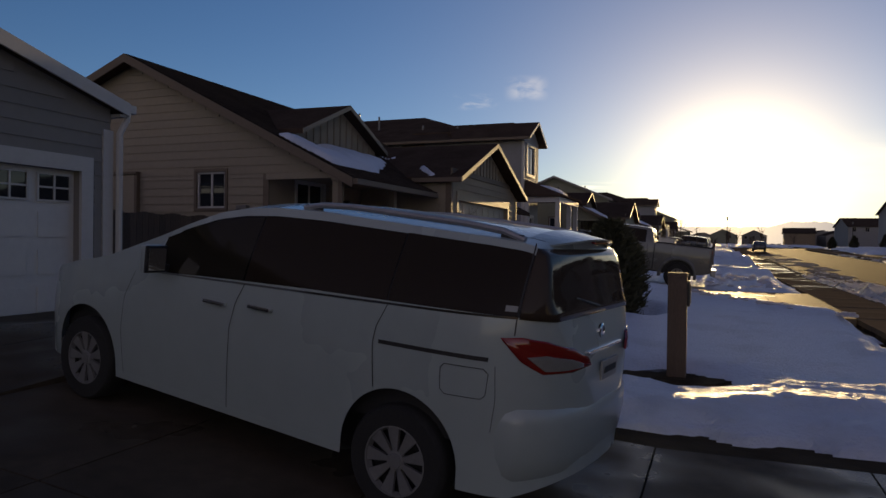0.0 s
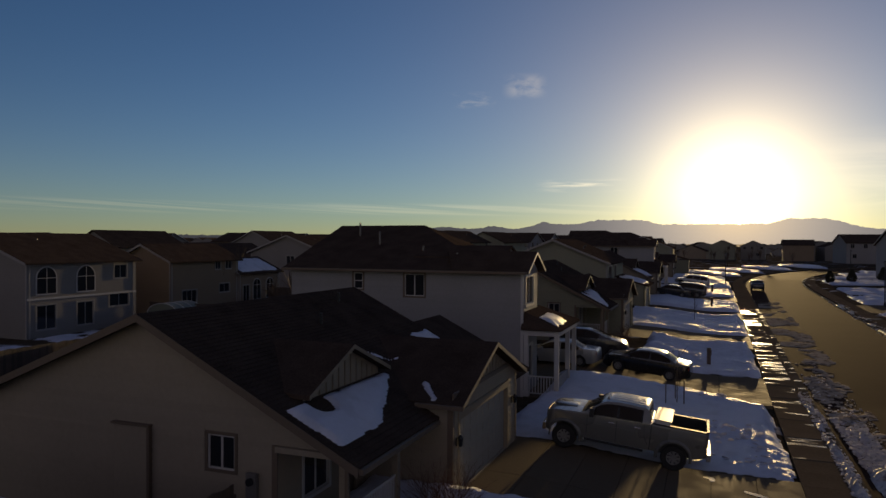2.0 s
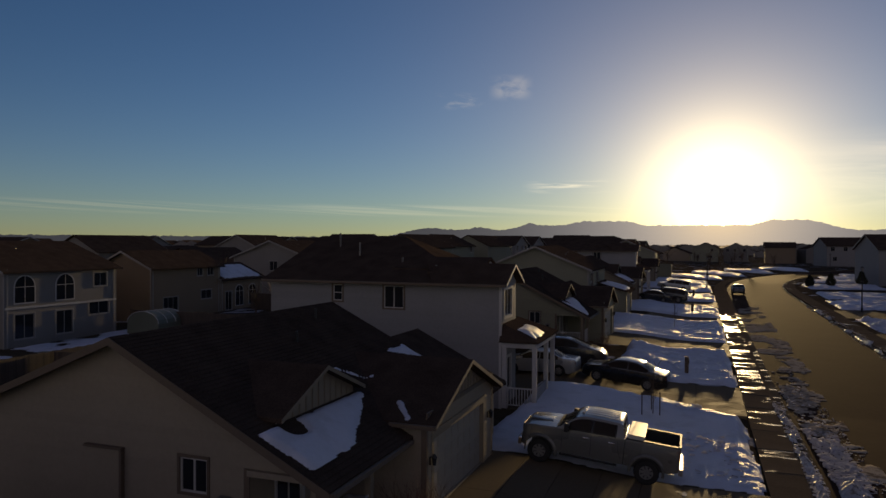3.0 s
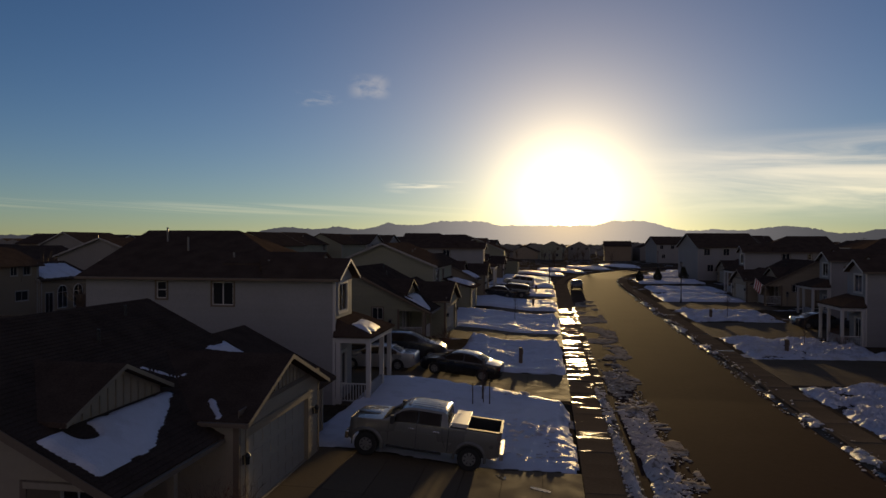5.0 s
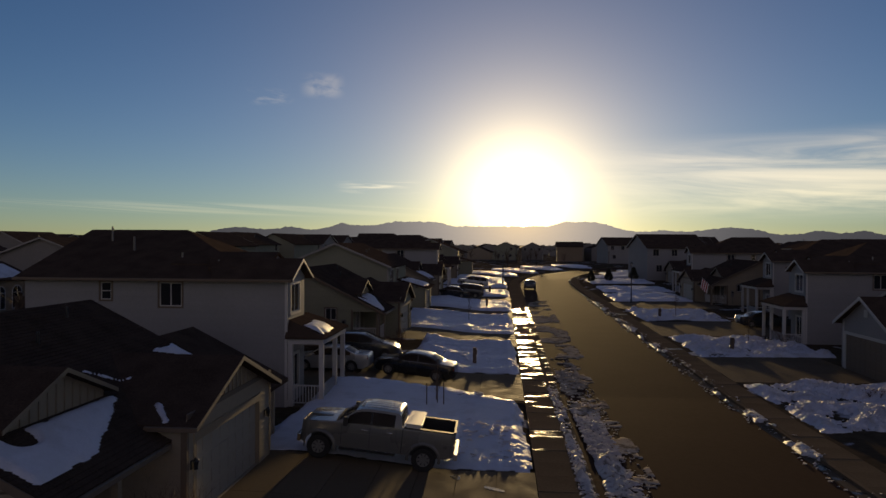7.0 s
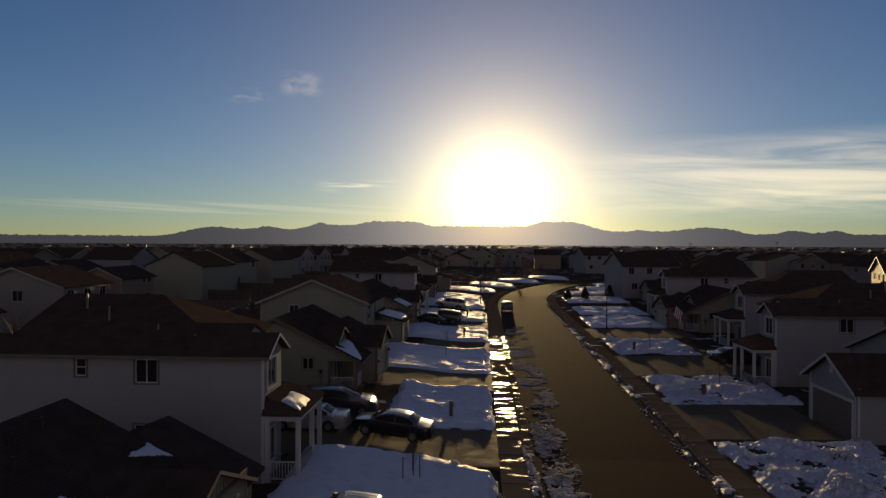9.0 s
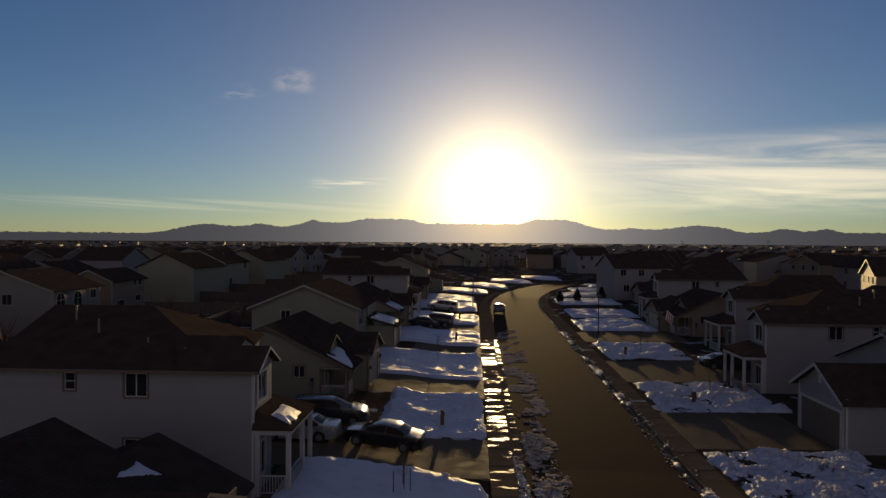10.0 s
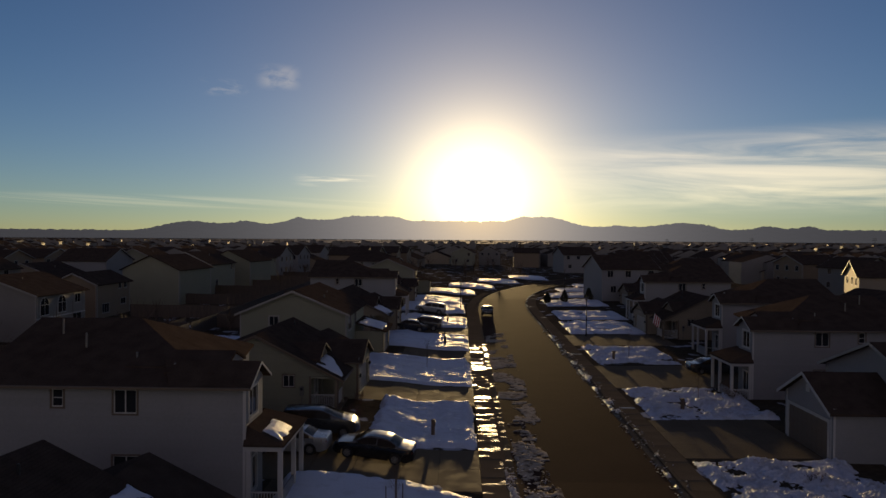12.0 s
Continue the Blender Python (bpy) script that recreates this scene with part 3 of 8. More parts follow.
WALK_W, WALK_E = ROAD_MID - ROAD_HALF - 1.96, ROAD_MID + ROAD_HALF + 1.96
driveway(-7.94, -5.2, 0.2, 7.75, "concrete driveway darkened by meltwater before the garage", 2, 2, "damp")
driveway(-5.19, WALK_W, 0.2, 6.75, "concrete driveway darkened by meltwater under the minivan", 2, 5, "damp")
driveway(-6.62, WALK_W, 16.9, 25.0, "concrete driveway with thin sunlit stripes beside the truck", 2, 7, "drive")
driveway(-6.6, WALK_W, 36.2, 42.9, "grey concrete driveway with parked cars", 2, 4, "drive")
driveway(-11.4, -6.62, 36.2, 46.0, "grey concrete driveway beside the porch", 2, 2, "drive")
driveway(-6.3, WALK_W, 53.6, 60.2, "swept concrete driveway between snowy lawns", 2, 4, "drive")
driveway(-7.0, WALK_W, 71.2, 77.8, "concrete driveway beside snowy lawn", 2, 3)
driveway(-7.0, WALK_W, 89.0, 95.5, "concrete driveway beside snowy lawn", 2, 3)
driveway(WALK_E, 23.1, 42.0, 50.3, "wide dry concrete driveway before the garage", 3, 3)
driveway(WALK_E, 27.9, 60.4, 70.0, "concrete driveway beside patchy snow", 2, 3)
driveway(WALK_E, 27.0, 82.0, 90.0, "concrete driveway beside patchy snow", 2, 3)


def meltwater(x0, y0, x1, y1, half):
    """A thin film of water lying along a line on the driveway, with a ragged rim."""
    bm = bmesh.new()
    k = 14
    line = [(x0 + (x1 - x0) * i / k, y0 + (y1 - y0) * i / k, half * (0.35 + 0.65 * math.sin(math.pi * (0.12 + 0.76 * i / k))) * (1 + 0.25 * math.sin(i * 2.1))) for i in range(k + 1)]
    rim = [(x, y + w) for x, y, w in line] + [(x, y - w) for x, y, w in line[::-1]]
    top = [bm.verts.new((x, y, gz(x, y) + 0.04)) for x, y in rim]
    low = [bm.verts.new((x, y, gz(x, y) + 0.03)) for x, y in rim]
    bm.faces.new(top)
    for a in range(len(rim)):
        b = (a + 1) % len(rim)
        bm.faces.new((top[a], low[a], low[b], top[b]))
    bmesh.ops.recalc_face_normals(bm, faces=bm.faces[:])
    return solo("meltwater", bm, M["meltwater"], "thin glossy film of meltwater on the driveway", "puddle", "stuff")


meltwater(-0.97, 24.58, 0.18, 24.18, 0.27)
meltwater(1.02, 23.42, 1.68, 23.06, 0.13)


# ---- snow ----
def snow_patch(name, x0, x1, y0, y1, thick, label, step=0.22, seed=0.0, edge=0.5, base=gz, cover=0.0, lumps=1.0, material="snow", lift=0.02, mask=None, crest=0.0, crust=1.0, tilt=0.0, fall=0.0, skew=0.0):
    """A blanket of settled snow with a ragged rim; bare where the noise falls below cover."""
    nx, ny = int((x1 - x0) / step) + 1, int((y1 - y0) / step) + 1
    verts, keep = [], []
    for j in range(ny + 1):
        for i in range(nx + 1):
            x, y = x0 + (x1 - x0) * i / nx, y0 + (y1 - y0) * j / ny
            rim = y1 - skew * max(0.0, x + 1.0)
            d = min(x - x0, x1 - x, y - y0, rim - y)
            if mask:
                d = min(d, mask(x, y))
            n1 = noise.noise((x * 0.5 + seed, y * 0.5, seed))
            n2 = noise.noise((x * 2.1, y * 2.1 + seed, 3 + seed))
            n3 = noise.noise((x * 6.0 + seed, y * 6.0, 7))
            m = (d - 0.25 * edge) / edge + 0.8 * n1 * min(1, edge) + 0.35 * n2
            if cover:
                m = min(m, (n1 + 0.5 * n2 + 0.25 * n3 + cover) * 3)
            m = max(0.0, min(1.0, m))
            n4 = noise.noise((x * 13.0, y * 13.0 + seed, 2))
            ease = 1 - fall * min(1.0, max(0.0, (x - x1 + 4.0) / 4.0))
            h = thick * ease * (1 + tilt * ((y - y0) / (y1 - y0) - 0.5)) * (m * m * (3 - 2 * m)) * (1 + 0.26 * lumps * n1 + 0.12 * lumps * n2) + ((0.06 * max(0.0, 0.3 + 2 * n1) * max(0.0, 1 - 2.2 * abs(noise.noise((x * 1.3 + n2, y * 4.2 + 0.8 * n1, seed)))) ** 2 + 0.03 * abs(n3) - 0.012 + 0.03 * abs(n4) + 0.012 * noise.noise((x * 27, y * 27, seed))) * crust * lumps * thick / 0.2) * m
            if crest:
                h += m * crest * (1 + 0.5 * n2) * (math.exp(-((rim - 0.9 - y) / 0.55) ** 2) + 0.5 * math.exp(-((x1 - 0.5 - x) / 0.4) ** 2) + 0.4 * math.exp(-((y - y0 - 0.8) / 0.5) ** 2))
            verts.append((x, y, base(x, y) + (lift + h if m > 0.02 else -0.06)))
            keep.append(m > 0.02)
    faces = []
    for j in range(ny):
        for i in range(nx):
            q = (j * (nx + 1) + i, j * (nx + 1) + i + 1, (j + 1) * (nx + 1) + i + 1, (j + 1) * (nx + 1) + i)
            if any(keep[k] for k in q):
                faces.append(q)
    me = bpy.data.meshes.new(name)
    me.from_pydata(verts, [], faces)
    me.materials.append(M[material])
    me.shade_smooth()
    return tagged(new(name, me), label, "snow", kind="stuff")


W = WALK_W - 0.05
def by_post(x, y):
    """Distance from the melted hollows round the pillar and the spruce."""
    return min(math.hypot((x + 0.42) * 0.8, y - 9.75) - 0.4, math.hypot(x + 1.87, y - 14.45) - 0.6)


def drift(x, y):
    """Ground under the wind drift beside the driveway."""
    k = min(1.0, max(0.0, (x + 1.3) / 0.8))
    return gz(x, y) + 0.06 * k * math.exp(-((y - 8.25 - 0.35 * math.sin(x * 1.6 - 0.4)) / 0.28) ** 2) + 0.05 * math.exp(-((y - 7.1 - 0.15 * math.sin(x * 2.3 + 1)) / 0.3) ** 2)


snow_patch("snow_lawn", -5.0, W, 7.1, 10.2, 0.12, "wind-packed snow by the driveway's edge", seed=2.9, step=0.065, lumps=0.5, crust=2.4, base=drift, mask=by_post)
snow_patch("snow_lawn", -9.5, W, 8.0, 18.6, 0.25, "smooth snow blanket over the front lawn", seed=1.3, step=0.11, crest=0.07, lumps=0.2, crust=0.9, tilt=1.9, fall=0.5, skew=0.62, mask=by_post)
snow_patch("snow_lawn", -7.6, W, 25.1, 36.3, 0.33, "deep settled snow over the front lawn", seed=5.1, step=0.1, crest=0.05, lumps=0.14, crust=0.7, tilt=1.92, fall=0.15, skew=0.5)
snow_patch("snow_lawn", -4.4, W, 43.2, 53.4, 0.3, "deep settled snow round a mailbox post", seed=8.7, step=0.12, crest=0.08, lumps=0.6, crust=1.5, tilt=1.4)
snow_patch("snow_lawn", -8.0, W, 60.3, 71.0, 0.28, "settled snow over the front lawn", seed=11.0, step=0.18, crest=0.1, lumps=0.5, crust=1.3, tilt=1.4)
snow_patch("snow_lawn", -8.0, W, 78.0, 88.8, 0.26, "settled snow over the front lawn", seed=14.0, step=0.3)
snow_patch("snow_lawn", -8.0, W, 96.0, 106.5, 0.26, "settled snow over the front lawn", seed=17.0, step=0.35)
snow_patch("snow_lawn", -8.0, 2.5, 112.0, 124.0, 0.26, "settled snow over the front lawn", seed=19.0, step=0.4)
E0 = WALK_E + 0.15
for i, s in enumerate((130.0, 147.0, 164.0, 182.0, 200.0)):
    p, n = road_at(s)
    for o in (-13.0, 13.0):
        c = p + n * o
        snow_patch("snow_lawn", c.x - 5.5, c.x + 5.5, c.y - 5.5, c.y + 5.0, 0.24, "settled snow on lawns round the bend", seed=50.0 + i + o, step=0.45, cover=0.0 if o < 0 else 0.45)
snow_patch("snow_lawn", E0, 24.0, 31.4, 41.6, 0.16, "crusted patchy snow over a dead lawn", seed=21.0, step=0.075, cover=0.34, lumps=1.0, crust=5.5, material="crust")
snow_patch("snow_lawn", E0 + 0.2, 24.5, 50.4, 60.2, 0.16, "crusted patchy snow over a dead lawn", seed=24.0, step=0.1, cover=0.36, lumps=1.0, crust=5.0, material="crust")
snow_patch("snow_lawn", E0 + 0.4, 24.0, 70.6, 81.4, 0.16, "crusted patchy snow over a dead lawn", seed=27.0, step=0.18, cover=0.34, lumps=1.2, crust=4.0, material="crust")
snow_patch("snow_lawn", E0 + 0.8, 26.0, 91.0, 103.0, 0.18, "crusted patchy snow over a dead lawn", seed=31.0, step=0.3, cover=0.45, lumps=2.0)
snow_patch("snow_lawn", E0 + 1.5, 27.0, 105.0, 116.0, 0.18, "crusted patchy snow over a dead lawn", seed=33.0, step=0.35, cover=0.4, lumps=2.0)


def road_base(x, y):
    return zs(y) - 0.1


def kerb_base(x, y):
    return zs(y) + 0.01


snow_patch("snow_bank", 4.1, 4.58, 9.0, 37.0, 0.1, "ploughed snow ridge on the kerb", step=0.05, seed=41.0, edge=0.22, base=kerb_base, cover=0.22, lumps=1.2, crust=4.5, material="dirty_snow")
snow_patch("snow_bank", 4.95, 6.05, 9.0, 35.0, 0.12, "ploughed crusty snow ridge in the gutter", step=0.06, seed=43.5, edge=0.4, base=road_base, cover=0.16, lumps=1.2, crust=5.0, material="dirty_snow")
snow_patch("snow_bank", 4.85, 6.4, 34.0, 50.0, 0.035, "low dirty snow ridge in the gutter", step=0.08, seed=44.9, edge=0.5, base=road_base, cover=-0.1, lumps=1.2, crust=5.0, material="slush")
snow_patch("slush", 4.7, 7.4, 50.0, 92.0, 0.012, "melting slush and ice on the road's edge", step=0.12, seed=45.5, edge=0.7, base=road_base, cover=0.02, lumps=1.0, crust=0.8, material="slush", lift=0.004)
snow_patch("slush", 5.6, 7.0, 14.0, 56.0, 0.01, "wet slush fringe beside the snow ridge", step=0.1, seed=46.2, edge=0.5, base=road_base, cover=-0.12, lumps=1.0, crust=1.0, material="slush", lift=0.003)
snow_patch("snow_bank", 13.0, 13.75, 18.0, 95.0, 0.032, "broken crusts of old snow along the kerb", step=0.07, seed=47.0, edge=0.3, base=kerb_base, cover=-0.3, lumps=1.2, crust=3.5, material="dirty_snow")


def crust_flakes(name, lanes, seed, label):
    """Upturned slivers of wind-carved and ploughed ice crust; lanes of x0, x1, y0, y1, count, length, base height."""
    r = random.Random(seed)
    verts, faces = [], []
    for x0, x1, y0, y1, count, size, base in lanes:
        for i in range(count):
            x, y = r.uniform(x0, x1), r.uniform(y0, y1)
            if noise.noise((x * 0.9, y * 0.45, seed)) + 0.4 * noise.noise((x * 2.7, y * 2.1, 4)) < r.uniform(-0.35, 0.25):
                continue
            L, a = size * r.uniform(0.35, 1.2), r.gauss(0.0, 0.4)
            h, d = L * r.uniform(0.1, 0.28), L * r.uniform(0.12, 0.34)
            z = base(x, y)
            u, v = Vector((math.cos(a), math.sin(a), 0)), Vector((-math.sin(a), math.cos(a), 0))
            p = Vector((x, y, z))
            k = len(verts)
            lean = v * d * r.uniform(-0.9, 0.5)
            for q in (u * -L * 0.5 - v * d * 0.3, u * L * 0.5 - v * d * 0.5, u * L * 0.42 + v * d * 0.6, u * -L * 0.4 + v * d * 0.7):
                verts.append(tuple(p + q - Vector((0, 0, 0.02))))
            for f, g in ((-0.34, r.uniform(0.4, 1.0)), (0.02, r.uniform(0.8, 1.2)), (0.33, r.uniform(0.3, 1.0))):
                verts.append(tuple(p + u * L * f + lean + Vector((0, 0, h * g))))
            for f in ((0, 1, 6, 5), (0, 5, 4), (2, 3, 4, 5), (2, 5, 6), (1, 2, 6), (3, 0, 4)):
                faces.append(tuple(k + j for j in f))
    me = bpy.data.meshes.new(name)
    me.from_pydata(verts, [], faces)
    me.materials.append(M["flake"])
    return tagged(new(name, me), label, "snow", kind="stuff")


gutter_z = lambda x, y: zs(y) - 0.02 if 4.95 < x < 6.1 else zs(y) - 0.1
kerb_z = lambda x, y: zs(y) + 0.05
crust_flakes("ice_crust", [(4.95, 6.1, 9, 35, 4400, 0.22, gutter_z), (6.0, 6.6, 10, 40, 500, 0.12, gutter_z), (4.7, 6.0, 35, 46, 160, 0.18, gutter_z), (4.1, 4.6, 9, 40, 1400, 0.16, kerb_z)], 4, "crusty slivers of ploughed snow along the kerb")
crust_flakes("ice_crust", [(12.75, 13.9, 20, 95, 1000, 0.17, lambda x, y: zs(y) + (0.02 if x > 13.42 else -0.1))], 6, "thin broken snow crusts along the far kerb")
def lawn_top(x, y):
    """Snow surface of the front lawn."""
    return gz(x, y) + 0.01 + 0.25 * (1 - 0.5 * min(1.0, max(0.0, (x - W + 4.0) / 4.0))) * (1 + 1.9 * ((y - 8.0) / 10.6 - 0.5))


crest_lanes = []
for k in range(6):
    xa = -0.8 + 0.55 * k
    ye = 18.6 - 0.62 * max(0.0, xa + 1.27)
    crest_lanes.append((xa, xa + 0.55, ye - 1.15, ye - 0.75, 80, 0.18, lambda x, y: lawn_top(x, y) + 0.055))
crust_flakes("ice_crust", [(0.5, 2.6, 8.2, 8.75, 420, 0.2, lambda x, y: drift(x, y) + 0.105)] + crest_lanes, 9, "wind-carved crust on the front lawn's snow")
crust_flakes("ice_crust", [(-0.2, 2.0, 26.2, 31.0, 150, 0.3, lambda x, y: gz(x, y) + 0.03 + 0.055 * (y - 25.1)), (-0.6, 0.6, 34.6, 35.4, 140, 0.22, lambda x, y: gz(x, y) + 0.58)], 10, "wind-carved crust on the lawn behind the truck")

# ---- houses ----
def garage_door(parent, axis, at, out, u0, u1, z0, z1, paint, lites=False, cols=8, gap=0.06):
    """A sectional door: four rows of raised panels, each panel its own piece."""
    d = part("garage_door", box(*oriented(axis, at, out, u0, u1, z0, z1, -0.14, -0.10)), paint, parent, "panelled sectional garage door")
    rows_ = 4
    pw, ph = (u1 - u0) / cols, (z1 - z0) / rows_
    for r in range(rows_):
        for c in range(cols):
            a, b = u0 + c * pw + gap, u0 + (c + 1) * pw - gap
            lo, hi = z0 + r * ph + 0.08, z0 + (r + 1) * ph - 0.08
            if lites and r == rows_ - 1:
                part("lite", box(*oriented(axis, at, out, a, b, lo, hi, -0.1, -0.088)), M["glass"], d)
                bm = bm_wall(bmesh.new(), axis, at - out * 0.1, out * 0.03, a - 0.025, b + 0.025, lo - 0.025, hi + 0.025, [(a, b, lo, hi)])
                bm_box(bm, *sorted_box(oriented(axis, at, out, (a + b) / 2 - 0.012, (a + b) / 2 + 0.012, lo, hi, -0.1, -0.072)))
                bm_box(bm, *sorted_box(oriented(axis, at, out, a, b, (lo + hi) / 2 - 0.012, (lo + hi) / 2 + 0.012, -0.1, -0.074)))
                part("lite_frame", bm, M["trim"], d)
            else:
                part("panel", box(*oriented(axis, at, out, a, b, lo, hi, -0.1, -0.085)), paint, d)
    return d


def lantern(parent, x, y, z, sx):
    l = part("wall_lantern", box(x, x + 0.05 * sx, y - 0.06, y + 0.06, z - 0.12, z + 0.12, 0.01), M["black"], parent, "small black coach lantern")
    part("lantern_glass", tube((x + 0.13 * sx, y, z - 0.12), (x + 0.13 * sx, y, z + 0.1), 0.055, 0.075, 6), M["glass"], l)
    part("lantern_cap", tube((x + 0.13 * sx, y, z + 0.1), (x + 0.13 * sx, y, z + 0.2), 0.1, 0.02, 6), M["black"], l)


def battens(parent, x, out, y0, y1, z0, top, material, pitch=0.3):
    """Upright battens in a gable."""
    k = int((y1 - y0) / pitch)
    for i in range(1, k):
        y = y0 + (y1 - y0) * i / k
        if top(y) - z0 > 0.12:
            part("batten", box(*oriented("x", x, out, y - 0.025, y + 0.025, z0, top(y), 0.0, 0.03)), material, parent)


def rake_board(parent, p0, p1, width, thick, material, depth):
    """A sloping fascia from p0 to p1 in a gable end, of a depth along the given vector."""
    p0, p1 = Vector(p0), Vector(p1)
    part("fascia", prism([p0, p1, p1 - Vector((0, 0, width)), p0 - Vector((0, 0, width))], depth), material, parent)


def gutter(parent, axis, a, b, at, z, material):
    if axis == "y":
        part("gutter", box(at - 0.06, at + 0.06, a, b, z - 0.12, z, 0.012), material, parent)
    else:
        part("gutter", box(a, b, at - 0.06, at + 0.06, z - 0.12, z, 0.012), material, parent)


def shingle_courses(parent, p0, p1, up, rows_, material):
    """Thin overlapping courses on a roof plane: from eave p0-p1 going up by the vector up in all."""
    p0, p1, up = Vector(p0), Vector(p1), Vector(up)
    nrm = (p1 - p0).cross(up).normalized()
    if nrm.z < 0:
        nrm = -nrm
    for r in range(rows_):
        a = up * (r / rows_)
        b = up * ((r + 1.15) / rows_) if r < rows_ - 1 else up
        lo, hi = 0.024, 0.006
        bm = bmesh.new()
        v = [bm.verts.new(p) for p in (p0 + a + nrm * lo, p1 + a + nrm * lo, p1 + b + nrm * hi, p0 + b + nrm * hi)]
        e = [bm.verts.new(p) for p in (p0 + a, p1 + a)]
        bm.faces.new(v)
        bm.faces.new((e[0], e[1], v[1], v[0]))
        part("shingle_course", bm, material, parent)


def ranch_house():
    """One-storey house: long gable to the side, railed porch, garage with a front gable."""
    h = thing("ranch_house", (-13.0, 20.0, 0.4), "tan one-storey house with dark shingles and railed porch", "house", "houses along the street")
    wl_, tr = M["siding_tan"], M["trim_tan"]
    RX, RZ, SF, SB = -13.15, 5.9, 0.50, 0.40      # ridge and the slopes to front and back
    Y0, Y1 = 13.72, 24.45
    zf = lambda x: RZ - (x - RX) * SF if x > RX else RZ - (RX - x) * SB
    # walls
    side_holes = [(-11.27, -10.47, 2.22, 3.06)]
    w = part("wall", bm_wall(bmesh.new(), "y", Y0, 0.16, -20.6, -9.3, 0.2, 2.7, side_holes[:0] + [(-11.27, -10.47, 2.22, 2.7)]), wl_, h)
    bm = bmesh.new()
    gab = [(-20.6, 2.7), (-11.27, 2.7), (-11.27, 3.06), (-10.47, 3.06), (-10.47, 2.7), (-9.3, 2.7), (-9.3, 2.98), (-7.5, 2.98), (-7.5, zf(-7.5) - 0.05), (RX, RZ - 0.1), (-20.6, zf(-20.6) - 0.05)]
    bm_prism(bm, [(x, Y0, z) for x, z in gab], (0, 0.16, 0))
    part("gable_wall", bm, wl_, h)
    siding(w, "y", Y0, -1, -20.6, -9.38, 0.42, 2.98, wl_, [(-11.36, -10.38, 2.13, 3.15)])
    siding(w, "y", Y0, -1, -20.6, -7.5, 2.99, 6.0, wl_, [(-11.36, -10.38, 2.13, 3.15)], top=lambda u: zf(u) - 0.12)
    part("foundation", box(-20.58, -9.32, Y0 - 0.03, Y0 + 0.1, -0.2, 0.42), M["concrete"], h)
    window(h, "y", Y0, -1, -11.27, -10.47, 2.22, 3.06, M["trim"], 1, 0, 0.07, M["trim_brown"])
    part("corner_board", box(-9.42, -9.27, Y0 - 0.035, Y0 - 0.004, 0.42, 2.98), M["trim_brown"], h)
    # flue chase on the side wall
    ch = part("flue_chase", box(-14.15, -13.06, Y0 - 0.1, Y0 - 0.002, 0.5, 3.05), wl_, h, "shallow boxed fireplace chase with brown trim")
    part("chase_cap", box(-14.2, -12.97, Y0 - 0.16, Y0 - 0.002, 3.052, 3.11), M["trim_brown"], ch)
    part("chase_trim", box(-13.058, -12.98, Y0 - 0.13, Y0 - 0.002, 0.5, 3.05), M["trim_brown"], ch)
    # back and far walls, porch wall
    part("wall", box(-20.6, -20.44, Y0 + 0.16, 27.0, 0.2, 2.75), wl_, h)
    part("wall", box(-20.4, -7.2, 26.9, 27.06, 0.2, 2.9), wl_, h)
    part("wall", bm_wall(bmesh.new(), "x", -9.3, -0.16, Y0 + 0.16, 18.1, 0.4, 3.0, [(14.85, 16.05, 1.35, 2.9), (16.65, 17.55, 0.56, 2.6)]), wl_, h)
    window(h, "x", -9.3, 1, 14.85, 16.05, 1.35, 2.9, M["trim"], 1, 0, 0.09)
    d = part("front_door", box(-9.42, -9.36, 16.67, 17.53, 0.57, 2.59), M["trim_brown"], h, "dark panelled front door")
    part("door_knob", tube((-9.36, 17.45, 1.5), (-9.3, 17.45, 1.5), 0.03, seg=8), M["metal"], d)
    # porch
    part("porch_floor", box(-9.28, -7.35, 13.6, 18.08, 0.1, 0.55), M["concrete"], h)
    part("porch_beam", box(-7.62, -7.42, 13.58, 18.08, 2.78, 3.04), tr, h)
    part("porch_beam", box(-9.28, -7.62, 13.60, 13.715, 2.84, 2.975), wl_, h)
    part("porch_ceiling", box(-9.28, -7.64, 13.74, 18.06, 2.94, 2.99), tr, h)
    for y in (13.7, 16.42):
        p = part("porch_post", box(-7.6, -7.44, y - 0.09, y + 0.09, 0.55, 2.78), tr, h)
        part("post_base", box(-7.64, -7.40, y - 0.13, y + 0.13, 0.552, 0.72), tr, p)
    part("downspout", box(-7.40, -7.31, 13.5, 13.58, 0.6, 2.86), M["trim_brown"], h)
    railing(h, (-9.26, 13.66, 0), (-7.6, 13.66, 0), 0.82, 1.72, M["trim"])
    railing(h, (-7.52, 13.79, 0), (-7.52, 16.33, 0), 0.82, 1.72, M["trim"])
    # meter on the side wall
    m = part("electric_meter", box(-10.06, -9.78, Y0 - 0.16, Y0 - 0.03, 1.62, 2.28, 0.01), M["metal"], h, "grey electric meter box with conduit")
    part("meter_dial", tube((-9.92, Y0 - 0.16, 2.1), (-9.92, Y0 - 0.24, 2.1), 0.09, seg=14), M["glass"], m)
    part("conduit", tube((-9.92, Y0 - 0.08, 0.3), (-9.92, Y0 - 0.08, 1.62), 0.03, seg=8), M["metal"], m)
    part("gas_pipe", tube((-9.55, Y0 - 0.1, 0.2), (-9.55, Y0 - 0.1, 0.85), 0.025, seg=8), M["metal"], h)
    # garage
    GX, G0, G1, GA, GZ = -6.6, 18.1, 24.65, 21.2, 4.55
    zg = lambda y: GZ - abs(y - GA) * 0.40
